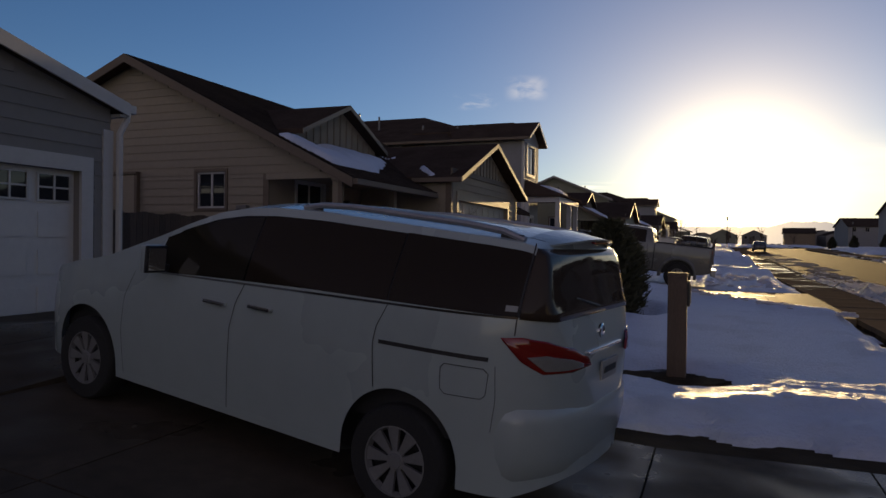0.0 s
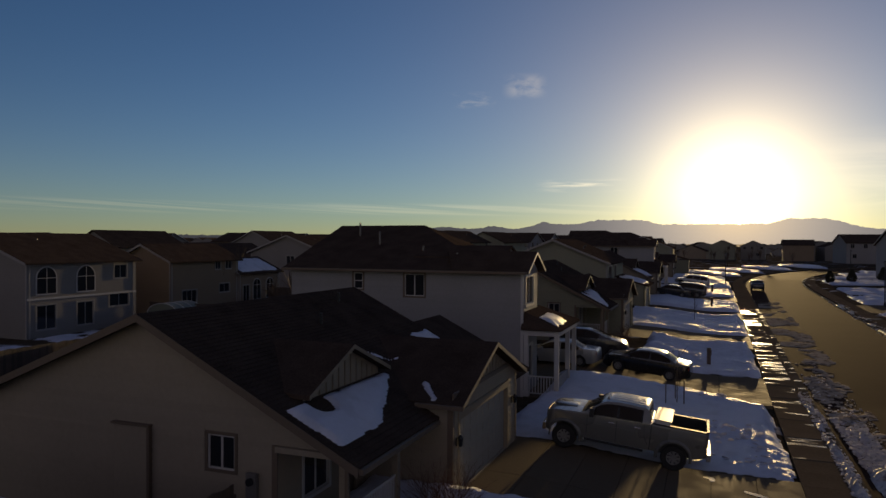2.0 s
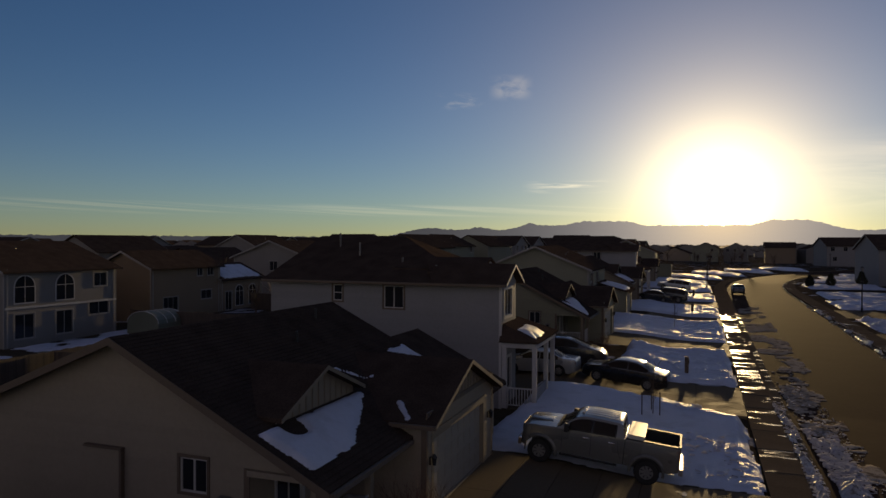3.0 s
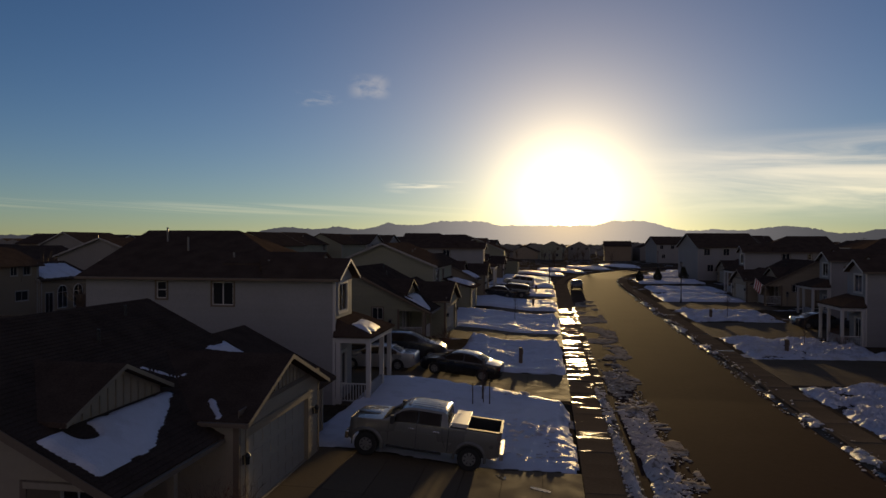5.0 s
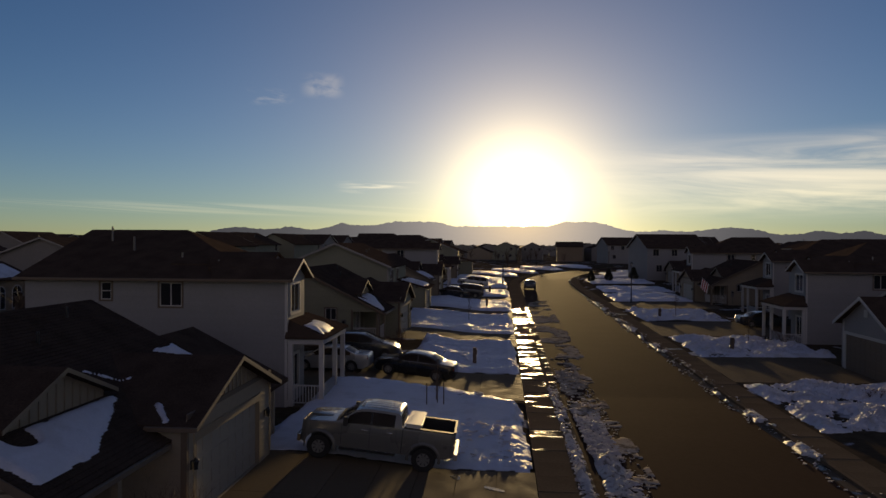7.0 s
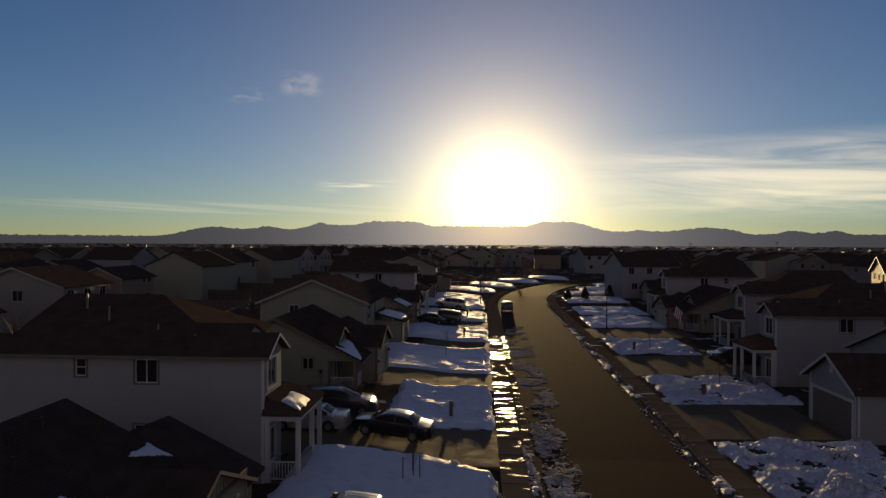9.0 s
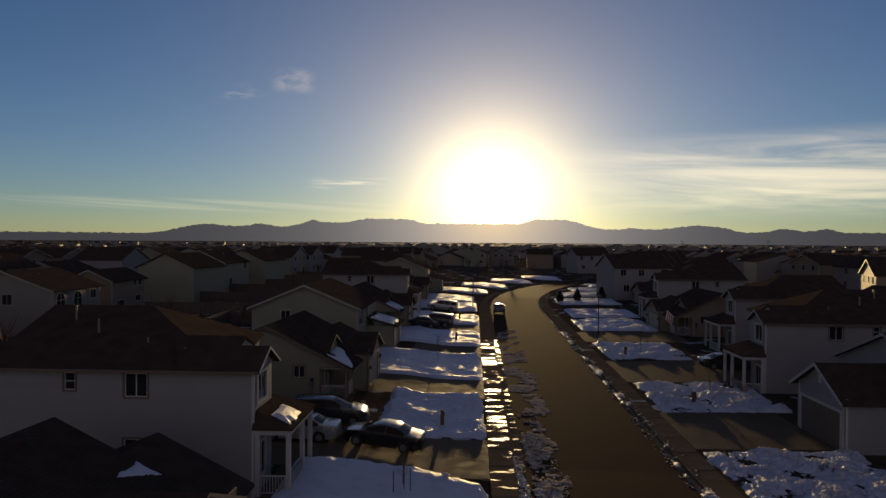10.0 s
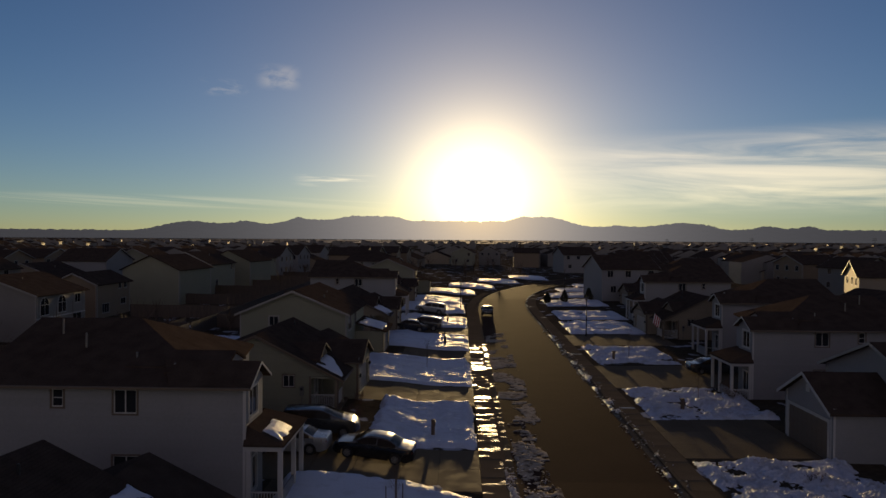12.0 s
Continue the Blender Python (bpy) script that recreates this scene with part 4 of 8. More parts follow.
    door = (18.65, 23.5, 0.56, 2.66)
    gw = part("wall", bm_wall(bmesh.new(), "x", GX, -0.16, G0, G1, 0.2, 3.2, [door]), wl_, h)
    part("garage_gable", prism([(GX, G0, 3.2), (GX, G1, 3.2), (GX, GA, GZ - 0.06)], (-0.16, 0, 0)), wl_, h)
    siding(gw, "x", GX, 1, G0, G1, 0.5, 3.36, wl_, [(18.5, 23.65, 0.3, 2.92)])
    gw2 = part("wall", box(-9.28, GX - 0.16, G0, G0 + 0.16, 0.2, 3.1), wl_, h)
    siding(gw2, "y", G0, -1, -9.28, GX - 0.0, 0.6, 3.0, wl_)
    part("wall", box(-12, GX - 0.16, G1 - 0.16, G1, 0.2, 3.1), wl_, h)
    part("gable_band", box(GX + 0.0, GX + 0.05, G0, G1, 3.36, 3.5), M["trim_brown"], h)
    battens(h, GX, 1, G0 + 0.3, G1 - 0.3, 3.5, lambda y: zg(y) - 0.22, tr)
    part("corner_board", box(GX - 0.13, GX + 0.03, G0 - 0.035, G0 - 0.004, 0.5, 3.15), M["trim_brown"], h)
    part("corner_board", box(GX + 0.004, GX + 0.035, G0 - 0.03, G0 + 0.1, 0.5, 3.3), M["trim_brown"], h)
    part("corner_board", box(GX + 0.004, GX + 0.035, G1 - 0.1, G1 + 0.02, 0.5, 3.3), M["trim_brown"], h)
    part("door_casing", bm_wall(bmesh.new(), "x", GX + 0.004, 0.04, 18.5, 23.65, 0.5, 2.9, [(18.65, 23.5, 0.3, 2.66)]), tr, h)
    garage_door(h, "x", GX, 1, *door, M["door"])
    for y in (18.36, 24.05):
        lantern(h, GX + 0.02, y, 2.12, 1)
    # roofs
    eave = -6.98
    part("roof", slab([(RX, Y0 - 0.35, RZ), (eave, Y0 - 0.35, zf(eave)), (eave, Y1 + 0.1, zf(eave)), (RX, Y1 + 0.1, RZ)], 0.14), M["shingle"], h)
    part("roof", slab([(RX, Y0 - 0.35, RZ), (-21.1, Y0 - 0.35, zf(-21.1)), (-21.1, Y1 + 0.1, zf(-21.1)), (RX, Y1 + 0.1, RZ)], 0.14), M["shingle"], h)
    shingle_courses(h, (eave, Y0 - 0.34, zf(eave)), (eave, Y1 + 0.09, zf(eave)), (RX - eave, 0, RZ - zf(eave)), 44, M["shingle"])
    part("wall", prism([(-20.5, Y1, 2.7), (-7.6, Y1, 2.7), (RX, Y1, RZ - 0.15)], (0, -0.14, 0)), wl_, h)
    WX, WZ = -10.6, zf(-10.6) + 0.02
    part("wing_roof", slab([(WX, Y1 + 0.102, WZ), (-6.75, Y1 + 0.102, zf(-6.75)), (-6.75, 27.3, zf(-6.75)), (WX, 27.3, WZ)], 0.14), M["shingle"], h)
    part("wing_roof", slab([(WX, Y1 + 0.102, WZ), (-15.5, Y1 + 0.102, WZ - 4.9 * 0.4), (-15.5, 27.3, WZ - 4.9 * 0.4), (WX, 27.3, WZ)], 0.14), M["shingle"], h)
    part("wall", box(-7.4, -7.24, G1, 26.9, 0.2, 2.9), M["siding_brown"], h)
    xb = RX + (RZ - GZ) / SF
    for sgn in (-1, 1):
        ye = GA + sgn * (GA - G0 + 0.18 if sgn < 0 else G1 - GA + 0.18)
        ze = zg(ye)
        xe = RX + (RZ - ze) / SF
        part("garage_roof", slab([(GX + 0.38, GA, GZ), (GX + 0.38, ye, ze), (xe, ye, ze + 0.02), (xb, GA, GZ + 0.02)], 0.13), M["shingle"], h)
        rake_board(h, (GX + 0.36, GA, GZ - 0.004), (GX + 0.36, ye, ze - 0.004), 0.13, 0, M["trim_tan"], (0.03, 0, 0))
        if sgn < 0:
            gutter(h, "x", xe + 0.2, GX + 0.38, ye - 0.03, ze - 0.02, M["trim_brown"])
    gutter(h, "y", Y0 - 0.35, G0 - 0.2, eave + 0.05, zf(eave) - 0.02, M["trim_brown"])
    for sx in (1, -1):
        xe = eave if sx > 0 else -21.1
        rake_board(h, (RX, Y0 - 0.36, RZ - 0.004), (xe, Y0 - 0.36, zf(xe) - 0.004), 0.2, 0, M["trim_brown"], (0, -0.03, 0))
    # dormer gable over the porch
    DX, DA, DZ, DH = -9.05, 16.45, 4.98, 2.2
    xb = RX + (RZ - DZ) / SF
    for sgn in (-1, 1):
        ye, ze = DA + sgn * DH, DZ - DH * 0.42
        xe = RX + (RZ - ze) / SF
        part("dormer_roof", slab([(DX + 0.3, DA, DZ), (DX + 0.3, ye, ze), (xe, ye, ze + 0.02), (xb, DA, DZ + 0.02)], 0.12), M["shingle"], h)
        rake_board(h, (DX + 0.28, DA, DZ - 0.004), (DX + 0.28, ye, ze - 0.004), 0.11, 0, M["trim_tan"], (0.03, 0, 0))
    part("dormer_gable", prism([(DX, DA - 2.0, 3.8), (DX, DA + 2.0, 3.8), (DX, DA + 2.0, 4.08), (DX, DA, DZ - 0.1), (DX, DA - 2.0, 4.08)], (-0.1, 0, 0)), wl_, h)
    battens(h, DX, 1, DA - 1.9, DA + 1.9, 3.87, lambda y: DZ - abs(y - DA) * 0.42 - 0.2, tr)
    for x, y in ((-12.4, 22.0), (-11.5, 19.3)):
        part("vent_pipe", tube((x, y, zf(x) - 0.05), (x, y, zf(x) + 0.35), 0.05, seg=8), M["black"], h)
    return h


def two_storey_house():
    """Pale two-storey house: side gable behind, small front gable, hipped railed porch."""
    h = thing("two_storey_house", (-14.0, 37.5, 0.4), "pale two-storey house with brown roof and white porch", "house", "houses along the street")
    wl_, tr = M["siding_white"], M["trim"]
    Y0, Y1, X0, XF, ZE = 31.62, 43.6, -20.7, -8.15, 6.35
    holes = [(-17.0, -16.48, 5.3, 6.12), (-14.16, -13.1, 5.02, 6.12), (-14.2, -13.0, 1.9, 3.1)]
    w = part("wall", bm_wall(bmesh.new(), "y", Y0, 0.16, X0, XF, 0.2, ZE, holes), wl_, h)
    siding(w, "y", Y0, -1, X0, XF, 0.5, ZE - 0.02, wl_, [(a - 0.1, b + 0.1, c - 0.1, d + 0.1) for a, b, c, d in holes], rise=0.2)
    window(h, "y", Y0, -1, *holes[0], M["trim"], 0, 1, 0.08, M["trim_brown"])
    window(h, "y", Y0, -1, *holes[1], M["trim"], 1, 0, 0.08, M["trim_brown"])
    window(h, "y", Y0, -1, *holes[2], M["trim"], 1, 0, 0.08, M["trim_brown"])
    front = [(32.2, 33.55, 4.75, 6.05), (32.3, 33.4, 1.2, 2.75)]
    part("wall", bm_wall(bmesh.new(), "x", XF, -0.16, Y0, 34.4, 0.2, ZE, front), wl_, h)
    window(h, "x", XF, 1, *front[0], M["trim"], 1, 0, 0.12, tr)
    window(h, "x", XF, 1, *front[1], M["trim"], 1, 0, 0.1, tr)
    part("wall", box(-9.9, -9.74, 34.4, 36.6, 0.2, ZE), wl_, h)
    part("wall", box(-11.6, -9.9, 36.44, 36.6, 0.2, ZE), wl_, h)
    part("wall", box(X0, X0 + 0.16, Y0 + 0.16, Y1, 0.2, ZE), wl_, h)
    part("wall", box(X0 + 0.16, -11.6, Y1 - 0.16, Y1, 0.2, ZE), wl_, h)
    part("wall", box(-9.74, XF - 0.16, 34.24, 34.4, 0.2, ZE), wl_, h)
    part("foundation", box(X0 + 0.02, XF - 0.02, Y0 - 0.03, Y0 + 0.1, -0.2, 0.5), M["concrete"], h)
    part("corner_board", box(XF - 0.1, XF + 0.03, Y0 - 0.035, Y0 - 0.004, 0.5, ZE), tr, h)
    # main roof: gable at the back end, hipped to the front
    RZ, RY, RL, RR, YN, YF = 8.65, 37.6, -21.05, -15.6, Y0 - 0.35, Y1 + 0.35
    ez = ZE - 0.02
    part("roof", slab([(RL, YN, ez), (-9.3, YN, ez), (RR, RY, RZ), (RL, RY, RZ)], 0.14), M["shingle"], h)
    part("roof", slab([(RL, YF, ez), (-11.4, YF, ez), (RR, RY, RZ), (RL, RY, RZ)], 0.14), M["shingle"], h)
    part("roof", slab([(-9.3, YN, ez), (-11.4, YF, ez), (RR, RY, RZ)], 0.14), M["shingle"], h)
    part("gable_wall", prism([(X0, YN + 0.4, ez), (X0, YF - 0.4, ez), (X0, RY, RZ - 0.2)], (0.14, 0, 0)), wl_, h)
    gutter(h, "x", RL, XF + 0.3, YN - 0.04, ez - 0.01, M["trim_brown"])
    # front gable
    FA, FZ = 33.0, 7.24
    slope = (FZ - ez) / (FA - YN)
    for sgn in (-1, 1):
        ye = FA + sgn * (FA - YN)
        part("front_roof", slab([(XF + 0.35, FA, FZ), (XF + 0.35, ye, ez), (-11.5, ye, ez + 0.03), (-12.4, FA, FZ + 0.03)], 0.13), M["shingle"], h)
        rake_board(h, (XF + 0.34, FA, FZ - 0.004), (XF + 0.34, ye, ez - 0.004), 0.12, 0, tr, (0.03, 0, 0))
    part("front_gable", prism([(XF, Y0, ZE), (XF, 34.4, ZE), (XF, FA, FZ - 0.12)], (-0.14, 0, 0)), wl_, h)
    for sgn in (-1, 1):
        part("upper_roof", slab([(-9.4, 34.3, 7.52), (-9.4, 34.3 + sgn * 1.5, 6.95), (-14.2, 34.3 + sgn * 1.5, 6.95), (-14.2, 34.3, 7.52)], 0.12), M["shingle"], h)
    part("upper_gable", prism([(-9.5, 32.9, 6.85), (-9.5, 35.7, 6.85), (-9.5, 34.3, 7.42)], (-0.1, 0, 0)), wl_, h)
    # porch
    px, p0, p1, ze = -6.35, 31.45, 36.3, 3.72
    part("porch_floor", box(-8.13, px - 0.15, Y0 + 0.05, p1 - 0.2, 0.1, 0.55), M["concrete"], h)
    part("porch_roof", slab([(px, p0, ze), (px, p1, ze), (-8.2, p1 - 1.1, ze + 0.75), (-8.2, p0 + 0.5, ze + 0.75)], 0.1), M["shingle"], h)
    part("porch_roof", slab([(px, p0, ze), (-8.2, p0 + 0.5, ze + 0.75), (-8.2, p0, ze)], 0.1), M["shingle"], h)
    part("porch_roof", slab([(px, p1, ze), (-8.2, p1 - 1.1, ze + 0.75), (-9.72, p1 - 1.1, ze + 0.75), (-9.72, p1, ze)], 0.1), M["shingle"], h)
    part("porch_beam", box(px - 0.32, px - 0.12, p0 + 0.15, p1 - 0.1, ze - 0.34, ze - 0.1), tr, h)
    part("porch_beam", box(-8.12, px - 0.32, p0 + 0.15, p0 + 0.33, ze - 0.34, ze - 0.1), tr, h)
    for x, y in ((px - 0.22, p0 + 0.25), (px - 0.22, 34.25), (px - 0.22, 35.9), (-8.0, p0 + 0.25)):
        q = part("porch_post", box(x - 0.1, x + 0.1, y - 0.1, y + 0.1, 0.55, ze - 0.34), tr, h)
        part("post_base", box(x - 0.14, x + 0.14, y - 0.14, y + 0.14, 0.552, 0.8), tr, q)
    railing(h, (-7.9, p0 + 0.25, 0), (px - 0.34, p0 + 0.25, 0), 0.68, 1.52, tr)
    part("porch_panel", box(px - 0.26, px - 0.18, p0 + 0.36, 34.14, 0.6, 1.5), wl_, h)
    # garage set back beside the porch
    part("wall", bm_wall(bmesh.new(), "x", -11.6, -0.16, 36.6, Y1 - 0.16, 0.2, ZE - 0.15, [(37.4, 42.3, 0.55, 2.66)]), wl_, h)
    garage_door(h, "x", -11.6, 1, 37.4, 42.3, 0.55, 2.66, M["door_white"])
    for x, y, k in ((-18.9, 35.9, 0.75), (-17.0, 34.6, 0.7), (-14.0, 33.6, 0.3), (-11.8, 32.7, 0.3)):
        z = ez + (y - YN) * (RZ - ez) / (RY - YN)
        part("vent_pipe", tube((x, y, z - 0.1), (x, y, z + k), 0.055, seg=8), M["metal"], h)
    for x in (-11.9, -10.9, -9.9):
        z = ez + 1.0 * (RZ - ez) / (RY - YN)
        part("roof_vent", box(x - 0.16, x + 0.16, YN + 0.85, YN + 1.15, z - 0.05, z + 0.14, 0.02), M["shingle"], h)
    return h


def own_garage():
    """The garage end of the house that the minivan stands at."""
    h = thing("garage_house", (-12.0, 5.0, 0.4), "grey house with white garage door and white trim", "house", "houses along the street")
    wl_, tr = M["siding_grey"], M["trim"]
    X, Y0, Y1, GA, GZ = -7.95, -0.3, 8.05, 3.9, 4.54
    ze = lambda y: GZ - abs(y - GA) * 0.265
    door = (2.55, 7.55, 0.45, 2.38)
    w = part("wall", bm_wall(bmesh.new(), "x", X, -0.16, Y0, Y1, 0.1, 3.0, [door]), wl_, h)
    part("gable_wall", prism([(X, Y0, 3.0), (X, Y1, 3.0), (X, Y1, ze(Y1) - 0.1), (X, GA, GZ - 0.1), (X, Y0, ze(Y0) - 0.1)], (-0.16, 0, 0)), wl_, h)
    siding(w, "x", X, 1, Y0, Y1, 0.45, 5.0, wl_, [(2.3, 7.78, 0.2, 2.62)], top=lambda u: ze(u) - 0.14)
    w2 = part("wall", box(-19, X - 0.16, Y1 - 0.16, Y1, 0.1, 3.05), wl_, h)
    siding(w2, "y", Y1, 1, -19, X, 0.45, 2.95, wl_)
    part("wall", box(-19, X - 0.16, Y0, Y0 + 0.16, 0.1, 3.0), wl_, h)
    part("wall", box(-19.16, -19, Y0, Y1, 0.1, 3.0), wl_, h)
    part("corner_board", box(X + 0.004, X + 0.04, Y1 - 0.14, Y1 + 0.03, 0.4, 3.0), tr, h)
    part("corner_board", box(X - 0.13, X + 0.03, Y1 + 0.004, Y1 + 0.035, 0.4, 3.0), tr, h)
    part("door_casing", bm_wall(bmesh.new(), "x", X + 0.004, 0.045, 2.35, 7.74, 0.4, 2.58, [(2.55, 7.55, 0.3, 2.38)]), tr, h)
    part("foundation", box(X - 0.1, X + 0.03, 7.75, Y1 + 0.02, -0.1, 0.45), M["concrete"], h)
    garage_door(h, "x", X, 1, *door, M["door_white"], lites=True, cols=8, gap=0.085)
    for sgn in (-1, 1):
        ye = Y1 + 0.16 if sgn > 0 else Y0 - 0.3
        part("roof", slab([(X + 0.17, GA, GZ), (X + 0.17, ye, ze(ye)), (-19.4, ye, ze(ye)), (-19.4, GA, GZ)], 0.14), M["shingle"], h)
        rake_board(h, (X + 0.19, GA, GZ - 0.004), (X + 0.19, ye, ze(ye) - 0.004), 0.18, 0, tr, (0.03, 0, 0))
    ye = Y1 + 0.16
    part("soffit", box(-19, X + 0.15, Y1 + 0.04, ye - 0.01, ze(ye) - 0.2, ze(ye) - 0.16), tr, h)
    gutter(h, "x", -19.2, X + 0.22, ye + 0.05, ze(ye) - 0.02, tr)
    dz = ze(ye) - 0.14
    bm = bm_tube(bmesh.new(), (X + 0.12, ye + 0.04, dz), (X + 0.12, ye + 0.02, dz - 0.12), 0.045, seg=8)
    bm_tube(bm, (X + 0.12, ye + 0.02, dz - 0.1), (X + 0.1, Y1 + 0.08, dz - 0.3), 0.045, seg=8)
    bm_tube(bm, (X + 0.1, Y1 + 0.08, dz - 0.28), (X + 0.1, Y1 + 0.08, 0.5), 0.045, seg=8)
    part("downspout", bm, tr, h, "white metal downspout")
    return h


h1 = ranch_house()
h2 = two_storey_house()
own_garage()
h3 = recolour(copy_thing(h1, Matrix.Translation(Vector(h1.location) + Vector((0.4, 35.45, 0.3)))), M["siding_tan"], M["siding_green"])
tagged(h3, "sage one-storey house with dark shingles and railed porch")

# ---- vehicles ----
def lerp_table(table, blur=0.0):
    """The value along a table of points, with its corners rounded over the length blur."""
    xs_, zs_ = [p[0] for p in table], [p[1] for p in table]
    if not blur:
        return lambda x: float(np.interp(x, xs_, zs_))

    def value(x):
        b = min(blur, 0.8 * (x - xs_[0]), 0.8 * (xs_[-1] - x))
        return float(np.mean(np.interp([x - b, x - 0.5 * b, x, x + 0.5 * b, x + b], xs_, zs_)))

    return value


def paint(name, rgb, rough=0.3, metal=0.0):
    m = mat(name, rgb, rough, 0.05, 1.5, coat=0.6, metal=metal, rough_vary=0.06)
    return m


P = dict(
    white=paint("white_car_paint", (0.318, 0.372, 0.37)),
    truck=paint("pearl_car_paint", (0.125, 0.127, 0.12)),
    black=paint("black_car_paint", (0.012, 0.012, 0.014), 0.22),
    silver=paint("silver_car_paint", (0.33, 0.34, 0.35), 0.3, 0.4),
    dark=paint("charcoal_car_paint", (0.03, 0.032, 0.036), 0.25),
    tint=glass_mat("tinted_glass", (0.045, 0.033, 0.025), 0.06, 1.28),
    clear=glass_mat("car_glass", (0.04, 0.034, 0.026), 0.05, 1.35),
    tyre=mat("tyre_rubber", (0.018, 0.018, 0.018), 0.85, 0.2, 10, 0.002, 80),
    rim=mat("wheel_alloy", (0.2, 0.2, 0.2), 0.4, 0.1, 10, metal=0.25),
    rail=mat("rail_alloy", (0.3, 0.3, 0.31), 0.38, 0.1, 10, metal=0.5),
    gloss=glass_mat("gloss_black", (0.008, 0.008, 0.008), 0.12),
    plastic=mat("black_plastic", (0.02, 0.02, 0.021), 0.6, 0.1, 10),
    lamp_red=mat("red_lamp_lens", (0.2, 0.01, 0.008), 0.15, 0.1, 10, coat=0.8),
    lamp_clear=mat("clear_lamp_lens", (0.2, 0.2, 0.19), 0.15, 0.1, 10, coat=0.8),
    chrome=mat("chrome", (0.7, 0.7, 0.7), 0.12, 0.02, 5, metal=1.0),
    plate=mat("plate", (0.3, 0.3, 0.29), 0.5, 0.05, 5),
    cloth=mat("seat_cloth", (0.09, 0.085, 0.08), 0.9, 0.1, 10),
)


class Shape:
    """The skin of a car: section by section from top line, belt line and plan width."""

    def __init__(s, top, belt, width, low, wheels, arch, tumble=0.2, crown=0.05, full=0.75, blur=0.0):
        s.top, s.belt_line, s.width, s.low_line = lerp_table(top, blur * 0.6), lerp_table(belt), lerp_table(width, blur), lerp_table(low)
        s.wheels, s.arch, s.tumble, s.crown, s.full = wheels, arch, tumble, crown, full
        s.x0, s.x1 = top[0][0], top[-1][0]

    def belt(s, x):
        return min(s.belt_line(x), s.top(x) - 0.03)

    def bottom(s, x):
        z = s.low_line(x)
        for wx, wz in s.wheels:
            if abs(x - wx) < s.arch:
                z = max(z, wz + math.sqrt(s.arch ** 2 - (x - wx) ** 2))
        return min(z, s.belt(x) - 0.04)

    def lower(s, x, f):
        """Point of the flank at fraction f between the sill and the belt."""
        b, t, hw = s.bottom(x), s.belt(x), s.width(x)
        z = b + (t - b) * f
        q = (z - s.low_line(x)) / max(0.1, t - s.low_line(x))
        w = hw * (0.955 + 0.045 * math.sin(min(1, q * 1.25 + 0.12) * math.pi / 2) - 0.02 * max(0, q - 0.7) / 0.3)
        return w, z

    def upper(s, x, f):
        """Point of the greenhouse side at fraction f between belt and roof edge."""
        w0, z0 = s.lower(x, 1.0)
        z1 = s.top(x) - s.crown * min(1, (s.top(x) - z0) / 0.15)
        k = min(1.0, (z1 - z0) / s.full)
        return w0 - s.tumble * k * f ** 1.25, z0 + (z1 - z0) * f

    def roof(s, x, c):
        """Point of the roof at fraction c of its half width, 1 at the edge."""
        w, z = s.upper(x, 1.0)
        return w * c, z + (s.top(x) - z) * (1 - c * c)

    def side_w(s, x, z):
        if z <= s.belt(x):
            return s.lower(x, (z - s.bottom(x)) / max(1e-3, s.belt(x) - s.bottom(x)))[0]
        w0, z0 = s.lower(x, 1.0)
        z1 = s.upper(x, 1.0)[1]
        return s.upper(x, min(1, max(0, (z - z0) / max(1e-3, z1 - z0))))[0]

    def section(s, x):
        return [s.lower(x, f / 6) for f in range(7)] + [s.upper(x, f / 6) for f in range(1, 7)] + [s.roof(x, 1 - f / 5) for f in range(1, 6)]

    def body(s, step=0.045, open_top=None):
        bm = bmesh.new()
        xs_ = set(np.round(np.arange(s.x0, s.x1, step), 4)) | {s.x1}
        for wx, _ in s.wheels:
            xs_ |= {wx - s.arch + 0.002, wx + s.arch - 0.002, wx - s.arch - 0.002, wx + s.arch + 0.002}
        xs_ = sorted(float(x) for x in xs_ if s.x0 <= x <= s.x1)
        rows_ = []
        for x in xs_:
            sec = s.section(x)
            left = [bm.verts.new((x, w, z)) for w, z in sec]
            right = [bm.verts.new((x, -w, z)) for w, z in sec[:-1]]
            rows_.append(left + right[::-1])
        for a, b, xa, xb in zip(rows_, rows_[1:], xs_, xs_[1:]):
            for i in range(len(a) - 1):
                if open_top and open_top[0] < (xa + xb) / 2 < open_top[1] and 13 <= i <= len(a) - 15:
                    continue
                bm.faces.new((a[i], b[i], b[i + 1], a[i + 1]))
        for end in (rows_[0], rows_[-1]):
            bm.faces.new(end)
        bmesh.ops.remove_doubles(bm, verts=bm.verts[:], dist=0.0008)
        bmesh.ops.recalc_face_normals(bm, faces=bm.faces[:])
        return bm

    def grid(s, xs_, fs, fn, off, sgn=1):
        bm = bmesh.new()
        rows_ = []
        for x in xs_:
            r = []
            for f in fs:
                w, z = fn(x, f)
                r.append(bm.verts.new((x, sgn * (w + off[0]), z + off[1])))
            rows_.append(r)
        for a, b in zip(rows_, rows_[1:]):
            for i in range(len(fs) - 1):
                bm.faces.new((a[i], b[i], b[i + 1], a[i + 1]))
        bmesh.ops.solidify(bm, geom=bm.faces[:], thickness=0.004)
        bmesh.ops.recalc_face_normals(bm, faces=bm.faces[:])
        return bm

    def side_glass(s, xa, xb, f0=0.07, f1=0.86, sgn=1, n=40):
        return s.grid([xa + (xb - xa) * i / n for i in range(n + 1)], [f0 + (f1 - f0) * i / 5 for i in range(6)], s.upper, (0.005, 0), sgn)

